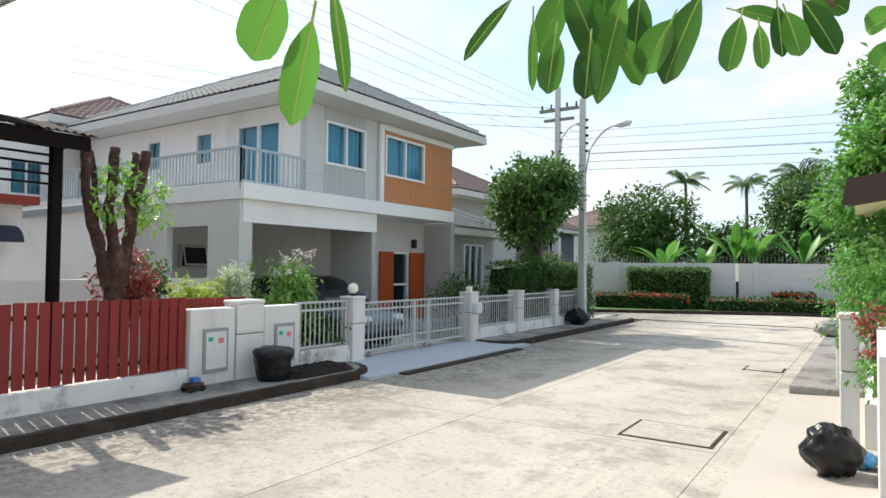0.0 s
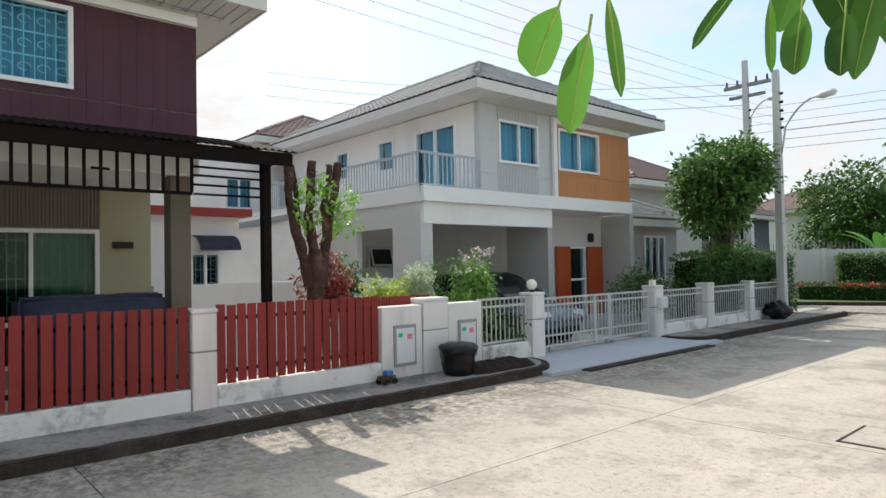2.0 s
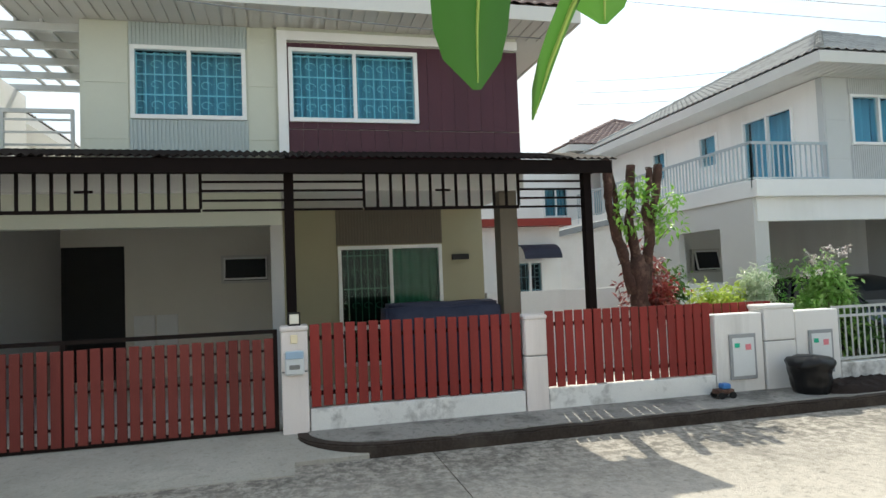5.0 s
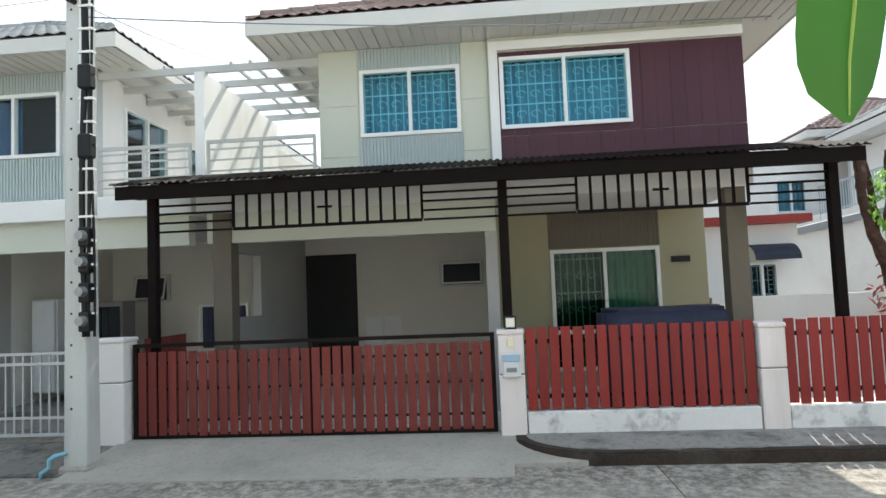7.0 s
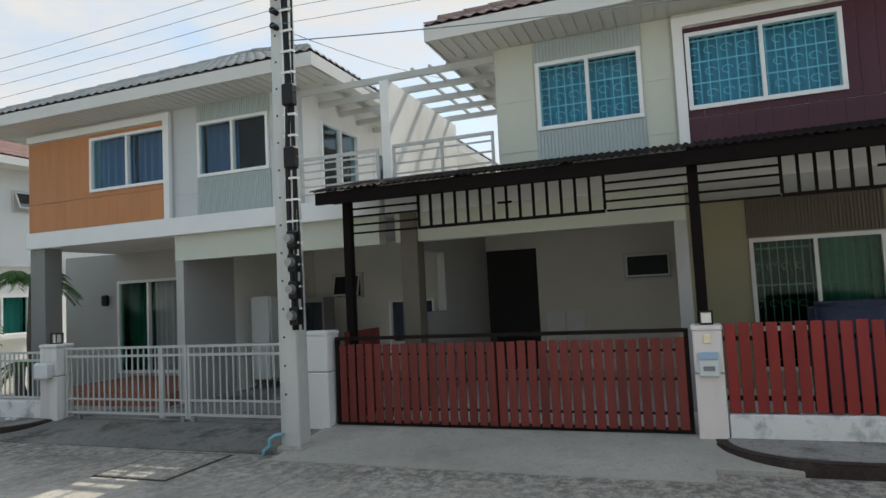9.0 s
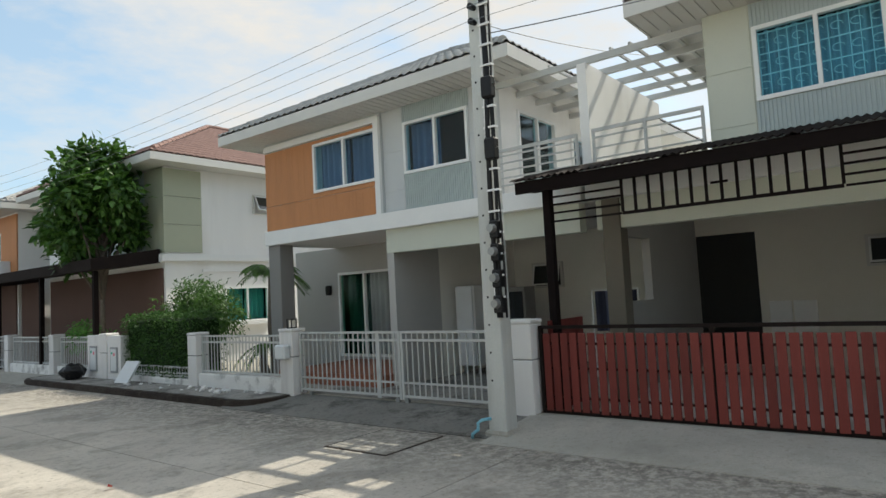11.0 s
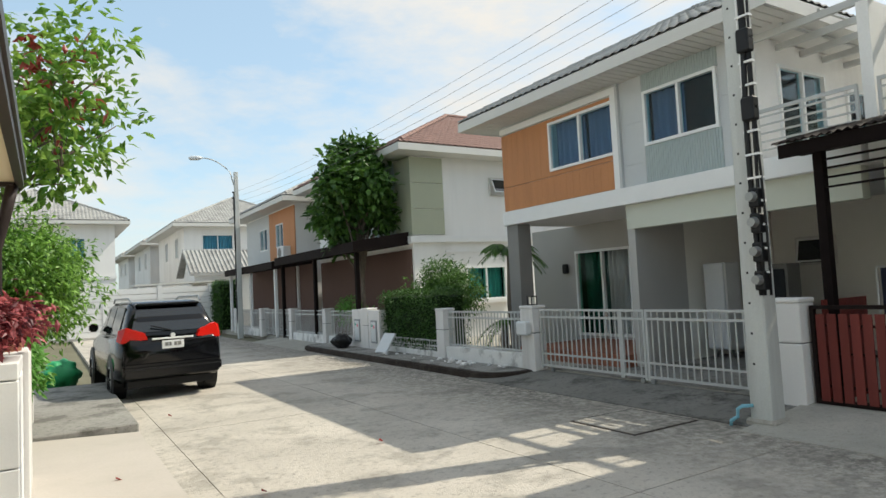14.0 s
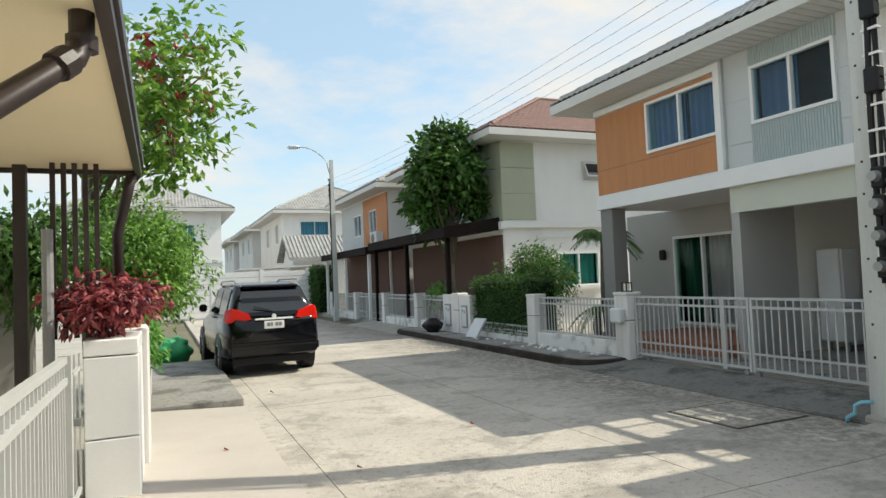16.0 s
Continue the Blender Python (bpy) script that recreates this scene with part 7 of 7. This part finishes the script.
end2 = thing("house", (-16, 40, 0.1), "white house with brown roof far behind", "house")
part("wall", wall_x(38, 38.2, -20, -13, 0.1, 5.0, [(-15.5, -14.2, 3.6, 4.6)]), M_white, end2)
window(end2, Matrix.Translation((-15.5, 37.99, 3.6)) @ SIDE, 1.3, 1.0, 2)
hip_roof(end2, -21, -12.4, 37.2, 46, 5.0, 24, M_roofbrown)
end2.location += Vector((-1.0, 10.0, 0))
hH = thing("house", (-18, 21, 0.1), "house with brown tile roof behind the street tree", "house")
part("wall", B((-22, -13.5, 20.5, 26, 0.1, 4.6)), M_greylow, hH)
hip_roof(hH, -22.8, -12.7, 19.7, 26.8, 4.6, 27, M_roofbrown)


# ---- the camera's own side of the street ----
bm = bmesh.new()
prism(bm, [(-0.95, -0.1), (0.62, -0.1), (0.62, 0.08), (-0.95, 0.0)], "y", -10.9, 10.4)
structure("apron", bm, M_apronclean, "pale concrete apron on the near side of the road", "driveway")
structure("apron_far", B((-0.95, 0.4, 10.4, 20, -0.1, 0.13), bevel=0.02), M_pave, "raised stained pavement slab on the near side", "pavement")
structure("apron_slab", B((-0.95, 0.42, -16.6, -10.92, -0.1, 0.12), bevel=0.02), M_pave, "raised stained pavement slab on the near side", "pavement")
structure("yard_near", B((0.62, 30, -40, 21, -0.12, 0.06)), M_apron, "concrete yard on the near side", "yard")
for i, (xa, xb, ya, yb) in enumerate(((-2.25, -1.28, 6.55, 7.4), (-6.6, -5.5, -7.2, -6.15), (-1.9, -1.25, 12.5, 13.1))):
    mh = thing("drain_cover", ((xa + xb) / 2, (ya + yb) / 2, 0.0), "worn concrete drain cover set in the road", "drain cover", "drain covers")
    part("slab", B((xa + 0.03, xb - 0.03, ya + 0.03, yb - 0.03, -0.02, 0.012), bevel=0.004), M_road, mh)
    part("frame", B((xa - 0.008, xb + 0.008, ya - 0.008, ya + 0.026, -0.02, 0.006), (xa - 0.008, xb + 0.008, yb - 0.026, yb + 0.008, -0.02, 0.006), (xa - 0.008, xa + 0.026, ya + 0.026, yb - 0.026, -0.02, 0.006), (xb - 0.026, xb + 0.008, ya + 0.026, yb - 0.026, -0.02, 0.006)), M_kerb, mh, "dark dirt-filled frame")


def bag(x, y, z, r, h, material, label, seed, name="rubbish_bag"):
    bm = bmesh.new()
    bmesh.ops.create_uvsphere(bm, u_segments=40, v_segments=26, radius=1.0)
    for v in bm.verts:
        c = v.co.copy()
        f = 1 + 0.22 * noise.noise(c * 2.4 + Vector((seed, 0, 0))) + 0.08 * noise.noise(c * 7 + Vector((0, seed, 0))) + 0.05 * abs(noise.noise(c * 11))
        fl = 0.7 * c.z + 0.3 * max(-0.85, min(0.8, c.z * 1.4))
        sq = 1 + 0.22 * (1 - abs(c.z)) * (1 if c.z < 0.3 else 0.4)
        v.co = Vector((x + c.x * r * f * sq, y + c.y * r * f * sq, z + h * 0.5 + max(-0.5, fl * 0.52 * f) * h))
    return solo(name, bm, material, label, "bag", "rubbish bags", smooth=True)


bag(-0.22, 6.15, 0.03, 0.19, 0.44, M_bagblack, "full black plastic rubbish bag on the concrete", 3)
bag(0.0, 6.5, 0.05, 0.1, 0.16, mat("blue_plastic_bag", (0.08, 0.30, 0.55), 0.35), "small blue plastic bag", 4)
bag(-0.85, 19.2, 0.12, 0.28, 0.42, mat("grey_plastic_bag", (0.30, 0.27, 0.27), 0.4), "grey plastic bag on the far pavement", 5)
bag(-0.1, -17.2, 0.0, 0.32, 0.62, mat("green_plastic_bag", (0.03, 0.33, 0.13), 0.4, 0.2), "full green plastic bag beside the fence", 6)
bag(-7.3, -18.9, 0.13, 0.25, 0.42, M_bagblack, "black rubbish bag before a meter wall", 7)
bag(-7.4, 18.2, 0.13, 0.3, 0.5, M_bagblack, "black rubbish bag beneath a hedge", 8)
mound = bmesh.new()
bmesh.ops.create_grid(mound, x_segments=24, y_segments=40, size=1.0)
for v in mound.verts:
    q = Vector((v.co.x * 0.34, v.co.y * 0.75, 0))
    e = max(0.0, 1 - v.co.x ** 4 - v.co.y ** 4)
    v.co = Vector((-7.3 + q.x, 6.95 + q.y, 0.128 + (0.10 + 0.05 * noise.noise(q * 6) + 0.03 * noise.noise(q * 17)) * min(1, e * 1.6)))
solo("earth_mound", mound, mat("dark_wet_earth", (0.020, 0.013, 0.011), 0.9, 0.4, 6, 50, 0.6), "low heap of dark earth on the pavement", "dirt", "", smooth=True)
# broken plinth pieces and litter on the far pavement
rgs = random.Random(131)
stone_meshes = []
for k in range(4):
    sb = bmesh.new()
    bmesh.ops.create_icosphere(sb, subdivisions=1, radius=1.0)
    for v in sb.verts:
        v.co *= 0.7 + 0.5 * rgs.random()
        v.co.z *= 0.6
    stone_meshes.append(finish("stone", sb, M_dado))
for k in range(26):
    o = new("broken_stone", stone_meshes[k % 4])
    sz = rgs.uniform(0.03, 0.09)
    o.location = (rgs.uniform(-7.62, -7.2), rgs.uniform(-17.0, -11.2), 0.13 + sz * 0.3)
    o.scale = (sz, sz, sz)
    o.rotation_euler = (0, 0, rgs.uniform(0, 6))
    tagged(o, "small broken piece of white plinth on the pavement", "stone", "broken stones")
# covered tyre-like bin and mat by the blue drive
binn = thing("rubbish_bin", (-7.28, 6.1, 0.135), "dark bin lined with a crumpled black plastic bag", "bin")
bm = add_tube(bmesh.new(), [(-7.28, 6.1, 0.13 + 0.031 * i) for i in range(17)], [0.2, 0.215, 0.225, 0.235, 0.24, 0.245, 0.25, 0.255, 0.26, 0.265, 0.27, 0.275, 0.29, 0.30, 0.29, 0.25, 0.17], 36)
for v in bm.verts:
    q = Vector((v.co.x * 6, v.co.y * 6, v.co.z * 9))
    a = math.atan2(v.co.y - 6.1, v.co.x + 7.28)
    f = 1 + 0.10 * noise.noise(q) + 0.07 * abs(noise.noise(q * 2.3)) + 0.03 * math.sin(a * 11 + 3 * noise.noise(q * 0.7))
    v.co.x, v.co.y = -7.28 + (v.co.x + 7.28) * f, 6.1 + (v.co.y - 6.1) * f
    if v.co.z > 0.5:
        v.co.z += 0.05 * noise.noise(q * 0.9)
part("liner", bm, M_bagblack, binn, "crumpled black plastic bag", True)
toy = thing("toy_truck", (-7.45, 4.9, 0.135), "small blue and brown toy truck by the fence", "toy")
part("body", B((-7.52, -7.38, 4.75, 5.0, 0.19, 0.25), bevel=0.01), M_bark, toy)
part("cab", B((-7.51, -7.39, 4.84, 4.96, 0.25, 0.32), bevel=0.015), mat("toy_blue", (0.05, 0.18, 0.45), 0.4), toy)
for yy_ in (4.79, 4.96):
    for xx_ in (-7.53, -7.37):
        part("wheel", T([(xx_ - 0.015, yy_, 0.175), (xx_ + 0.015, yy_, 0.175)], 0.045, 10), M_black, toy)
board = thing("board", (-7.3, -16.0, 0.13), "grey board leaning against a low plinth", "board")
part("panel", add_beam(bmesh.new(), (-7.25, -16.2, 0.16), (-7.6, -16.3, 0.62), 0.42, 0.05), M_mailbox, board)
for i, (x, y) in enumerate(((-1.49, -11.7), (-1.55, -6.9), (-0.5, -8.3), (-3.2, -7.9))):
    lf = bmesh.new()
    add_leaf(lf, Vector((x, y, 0.015)), Vector((0.6, 0.6, 0.35)), Vector((0, 0, 1)), 0.1, 0.06, -0.2)
    solo("fallen_leaf", lf, L_red, "dry reddish leaf fallen on the road", "leaf", "fallen leaves")

# gate, planter wall and carport roof
gr = thing("steel_gate", (0.78, -4, 0.06), "pale grey steel bar gate close to the walk", "gate")
for zz in (1.27, 1.12, 0.2):
    part("rail", B((0.76, 0.81, -6.4, -1.6, zz - 0.025, zz + 0.025)), M_gate, gr)
me = finish("bar", B((-0.011, 0.011, -0.011, 0.011, 0.2, 1.25)), M_gate)
for i in range(40):
    o = new("bar", me)
    o.location = (0.785, -6.35 + i * 0.12, 0)
    hook(o, gr)
part("stile", B((0.74, 0.82, -6.5, -6.42, 0.08, 1.3)), M_gate, gr)
gr2 = thing("steel_gate", (0.6, -6.7, 0.06), "narrow grey steel wicket beside a white wall", "gate")
for i in range(5):
    part("bar", B((0.735 + i * 0.025, 0.75 + i * 0.025, -6.95 + i * 0.09, -6.935 + i * 0.09, 0.15, 1.27)), M_gate, gr2)
for zz in (0.2, 1.15):
    part("rail", B((0.735, 0.76, -6.96, -6.52, zz - 0.015, zz + 0.015)), M_gate, gr2)
part("latch", B((0.70, 0.78, -6.7, -6.62, 0.75, 0.8)), M_steel, gr2)
planter = thing("planter_wall", (0.6, -7.6, 0.06), "white jointed planter wall with red-leaved plants above", "wall")
part("block", B((0.31, 0.72, -8.0, -6.98, 0.0, 0.55), bevel=0.008), M_whitetrim, planter)
part("block", B((0.31, 0.72, -8.0, -6.98, 0.56, 1.22), bevel=0.008), M_whitetrim, planter)
part("block", B((0.31, 0.72, -8.0, -6.98, 1.23, 1.36), bevel=0.008), M_whitetrim, planter)
part("block", B((0.26, 0.72, -8.9, -8.03, 0.0, 1.38), bevel=0.008), M_post, planter)
shrub(0.6, -7.5, 1.36, 1.86, 0.66, L_planter, "dark red-leaved plant in a planter", 2300, 0.10, 0.042, 90, ry=0.66, n=34)
pot = thing("plant_pot", (0.45, -8.3, 1.38), "terracotta plant pot on a white wall", "pot")
part("pot", T([(0.45, -8.3, 1.37), (0.45, -8.3, 1.55), (0.45, -8.3, 1.56)], [0.12, 0.17, 0.18], 16), M_terracotta, pot)
fence_r = post(-12.4, -12.1, 1.3, x=0.62, label="white square post of the near fence")
carroof = thing("carport_roof", (2, -5, 2.4), "cream soffit carport roof with dark brown fascia", "roof")
part("soffit", B((0.34, 4.5, -7.78, -1.5, 2.9, 2.96)), M_cream, carroof, "plain cream soffit")
part("fascia", B((0.28, 0.34, -7.84, -1.5, 2.86, 3.02), (0.26, 0.28, -7.86, -1.5, 2.94, 3.05)), M_pipe, carroof, "dark brown fascia")
part("fascia", B((0.34, 4.5, -7.84, -7.78, 2.86, 3.02)), M_pipe, carroof, "dark brown fascia")
dp = part("downpipe", T([(0.40, -3.95, 2.95), (0.40, -3.95, 2.78), (0.42, -3.9, 2.70), (0.75, -3.6, 2.32), (0.8, -3.55, 2.2), (0.8, -3.55, 0.1)], 0.05, 10), M_pipe, carroof, "dark brown downpipe with elbows", True)
for p0, p1 in (((0.40, -3.95, 2.80), (0.40, -3.95, 2.74)), ((0.44, -3.88, 2.68), (0.48, -3.84, 2.63)), ((0.72, -3.63, 2.36), (0.76, -3.59, 2.31))):
    part("collar", T([p0, p1], 0.062, 10), M_pipe, dp)
part("standpipe", T([(1.0, -7.3, 0.06), (1.0, -7.3, 2.3)], 0.045, 10), M_pipegrey, carroof, "grey standpipe")
part("standpipe", T([(0.5, -7.9, 1.38), (0.5, -7.9, 2.3), (0.42, -7.75, 2.6), (0.36, -7.7, 2.86)], 0.05, 10), M_pipe, carroof, "brown downpipe", True)
for i in range(5):
    part("screen_bar", B((0.62 + i * 0.085, 0.66 + i * 0.085, -7.5, -7.46, 1.36, 2.9)), M_pipe, carroof, "dark upright screen bar")
part("roof_post", B((1.2, 1.3, -7.7, -7.6, 0.06, 2.9)), M_pipe, carroof)
nh = thing("house", (6, -5, 0.06), "plain house behind the near carport", "house")
part("wall", B((4.5, 4.7, -12, 8.5, 0.0, 5.5)), M_white, nh)
part("roof_slab", B((3.9, 9.5, -12.5, 9, 5.5, 5.7)), M_roofgrey, nh)
part("back_wall", B((9.0, 9.2, -12, 8.5, 0.0, 5.5)), M_white, nh)
# dark grey colour supplies the shade seen behind the near carport
part("dark_front", B((1.6, 4.4, -10.6, -10.4, 0.06, 2.7)), M_greydark, nh, "wall in dark grey that stands in for shade")

# greenery on the near side
L_creeper = leaf_mat("creeper_leaves", (0.035, 0.12, 0.016), (0.34, 0.58, 0.12), 0.45)
rgt = random.Random(95)
tree("street_tree", 1.3, -13.5, 4.2, 0.1, blobs_in(rgt, 0.1, -12.6, 5.0, 1.5, 1.3, 1.7, 24, 0.5), 1900, 0.2, 0.11, leaf_mat("mixed_green_leaves", (0.07, 0.20, 0.03), (0.28, 0.44, 0.08), 0.5), "leafy tree with a few orange leaves above the near fence", seed=96)
shrub(-0.1, -12.6, 3.8, 6.2, 1.0, L_red, "sparse orange-red leaves among the green", 90, 0.18, 0.1, 97)
shrub(0.45, -12.6, 0.4, 3.3, 1.0, L_creeper, "tangled green creeper over the near fence", 21000, 0.105, 0.042, 98, ry=2.2, n=70)
shrub(0.6, -11.2, 0.1, 1.75, 0.5, L_bright, "bright green shrub over the near fence", 4200, 0.11, 0.05, 99, ry=1.6, n=20)
shrub(1.6, -10.0, 1.0, 3.0, 0.8, L_dark, "green leaves behind dark screen bars", 3500, 0.12, 0.05, 100, ry=0.8, n=18)
for i, (y, x) in enumerate(((6.85, -0.12), (10.8, -0.3), (12.6, -0.2))):
    post(y, y + 0.22, 1.42, x=x + 0.1, depth=0.16, z=0.08, label="white square post of the near fence")
fr = thing("steel_fence", (0.2, 8.5, 0.06), "low white wall of the near fence", "fence")
part("plinth", B((0.02, 0.2, 7.27, 12.5, 0.0, 0.5)), M_post, fr)
part("plinth", B((0.12, 0.3, 4.3, 6.93, 0.0, 1.3)), M_post, fr)
rgt = random.Random(110)
tree("street_tree", 1.2, 12.0, 3.4, 0.12, blobs_in(rgt, 0.5, 12.3, 3.1, 1.2, 1.6, 2.2, 60, 0.46), 21000, 0.13, 0.07, L_bright, "bright green leafy tree over the near fence", seed=111)
shrub(0.2, 10.2, 0.35, 2.3, 0.75, L_bright, "bright green creeper spilling over the near fence", 5200, 0.075, 0.032, 112, ry=1.5, n=44)
shrub(0.22, 6.6, 0.1, 1.75, 0.3, L_bright, "feathery light green creeper on the near fence", 1500, 0.06, 0.02, 113, ry=0.9, n=24)
shrub(0.12, 6.5, 0.7, 1.6, 0.25, L_red, "red flowers and leaves on the near creeper", 110, 0.07, 0.04, 114, ry=0.6)
nroof = thing("carport_roof", (2, 10, 2.4), "cream soffit roof with brown fascia behind foliage", "roof")
bm = bmesh.new()
prism(bm, [(-0.22, 2.66), (-0.12, 2.64), (3.5, 3.25), (3.5, 3.55), (-0.16, 2.98)], "y", 9.0, 9.12)
part("fascia", bm, mat("brown_fascia_paint", (0.06, 0.035, 0.028), 0.5), nroof, "brown barge board")
part("soffit", prism(bmesh.new(), [(-0.1, 2.70), (3.5, 3.28), (3.5, 3.34), (-0.1, 2.76)], "y", 9.13, 13), M_cream, nroof)


# ---- hanging leaves close to the walk ----
branch = thing("small_tree", (1.0, -0.3, 0.06), "slender tree with glossy hanging leaves close overhead", "tree")
part("trunk", T([(1.0, -0.3, 0.0), (1.02, -0.32, 1.2), (0.95, -0.3, 2.2), (0.75, -0.3, 2.5), (0.5, -0.3, 2.36)], [0.05, 0.045, 0.035, 0.02, 0.008], 8), M_barkgrey, branch, "slender trunk", True)


def near_leaf(b, e, w):
    """A leaf with a raised midrib from base b to tip e."""
    b, e = Vector(b), Vector(e)
    d = e - b
    L = d.length
    d.normalize()
    s = d.cross(Vector((0.1, -0.45, 1.8)) - Vector((0.1, -0.45, 0)) + (b - Vector((0.08, -0.5, 1.82))) * 3).normalized()
    n = s.cross(d)
    bm = bmesh.new()
    k = 9
    prof = [0.06, 0.5, 0.82, 0.97, 1.0, 0.98, 0.92, 0.72, 0.1]
    rows = []
    for i in range(k):
        f = i / (k - 1)
        c = b + d * L * f + n * 0.10 * L * math.sin(f * 2.6)
        hw = w * 0.47 * prof[i]
        rows.append([bm.verts.new(c + s * hw * t + n * (abs(t) ** 1.5) * hw * 0.35) for t in (-1, -0.5, 0, 0.5, 1)])
    for r0, r1 in zip(rows, rows[1:]):
        for j in range(4):
            bm.faces.new((r0[j], r0[j + 1], r1[j + 1], r1[j]))
    lf = part("leaf", bm, L_near, branch, "", True)
    rib = [b + d * L * f + n * (0.10 * L * math.sin(f * 2.6) - 0.0006) for f in (0, 0.25, 0.5, 0.75, 0.97)]
    part("midrib", T([b - d * L * 0.18] + rib, [0.0011, 0.0011, 0.001, 0.0008, 0.0006, 0.0003], 5), M_leafrib, lf, "pale midrib")


M_leafrib = mat("pale_leaf_rib", (0.32, 0.46, 0.12), 0.5, 0.1)
near_leaf((-0.223, -0.193, 1.987), (-0.239, -0.200, 1.942), 0.033)
near_leaf((-0.207, -0.182, 1.967), (-0.222, -0.183, 1.902), 0.025)
near_leaf((-0.192, -0.181, 1.988), (-0.195, -0.164, 1.924), 0.011)
near_leaf((-0.277, 0.220, 2.140), (-0.331, 0.201, 2.068), 0.018)
near_leaf((-0.250, 0.224, 2.111), (-0.255, 0.233, 2.028), 0.013)
near_leaf((-0.217, 0.242, 2.150), (-0.248, 0.242, 2.075), 0.040)
near_leaf((-0.207, 0.193, 2.077), (-0.217, 0.195, 2.010), 0.032)
near_leaf((-0.201, 0.211, 2.140), (-0.174, 0.240, 2.051), 0.049)
near_leaf((-0.167, 0.195, 2.062), (-0.174, 0.197, 1.999), 0.032)
near_leaf((-0.133, 0.206, 2.114), (-0.167, 0.219, 1.997), 0.034)
near_leaf((-0.183, 0.273, 2.165), (-0.181, 0.289, 2.077), 0.032)
near_leaf((-0.153, 0.235, 2.078), (-0.129, 0.246, 2.019), 0.029)
near_leaf((-0.133, 0.262, 2.129), (-0.144, 0.271, 2.051), 0.038)
near_leaf((-0.095, 0.249, 2.087), (-0.124, 0.244, 2.030), 0.040)
near_leaf((-0.068, 0.264, 2.114), (-0.108, 0.271, 2.023), 0.040)
near_leaf((-0.046, 0.384, 2.125), (-0.061, 0.384, 2.060), 0.032)
near_leaf((-0.027, 0.391, 2.113), (-0.023, 0.390, 2.059), 0.020)
near_leaf((-0.010, 0.420, 2.143), (-0.005, 0.424, 2.080), 0.025)
near_leaf((0.020, 0.388, 2.132), (0.053, 0.395, 2.064), 0.032)
near_leaf((0.017, 0.418, 2.158), (0.063, 0.415, 2.118), 0.036)
near_leaf((0.002, 0.390, 2.123), (0.017, 0.391, 2.068), 0.032)
near_leaf((-0.066, 0.465, 2.165), (-0.005, 0.462, 2.134), 0.023)
near_leaf((0.112, 0.400, 2.104), (0.083, 0.390, 2.084), 0.032)
near_leaf((0.107, 0.409, 2.075), (0.094, 0.400, 2.042), 0.029)
near_leaf((-0.201, -0.580, 2.005), (-0.236, -0.578, 1.917), 0.040)
near_leaf((-0.148, -0.555, 1.954), (-0.183, -0.575, 1.890), 0.009)
near_leaf((-0.173, -0.547, 1.973), (-0.190, -0.544, 1.929), 0.031)
for pts in (((0.5, -0.3, 2.36), (0.2, -0.1, 2.32), (-0.1, 0.05, 2.24), (-0.24, -0.13, 2.03)), ((0.2, -0.1, 2.32), (-0.1, 0.25, 2.2), (-0.25, 0.2, 2.14)), ((0.2, -0.1, 2.32), (0.0, 0.3, 2.2), (0.05, 0.42, 2.13)), ((0.5, -0.3, 2.36), (0.3, -0.5, 2.25), (0.05, -0.56, 2.06), (-0.13, -0.66, 1.98))):
    part("twig", T(pts, 0.004, 6), M_barkgrey, branch, "thin twig", True)
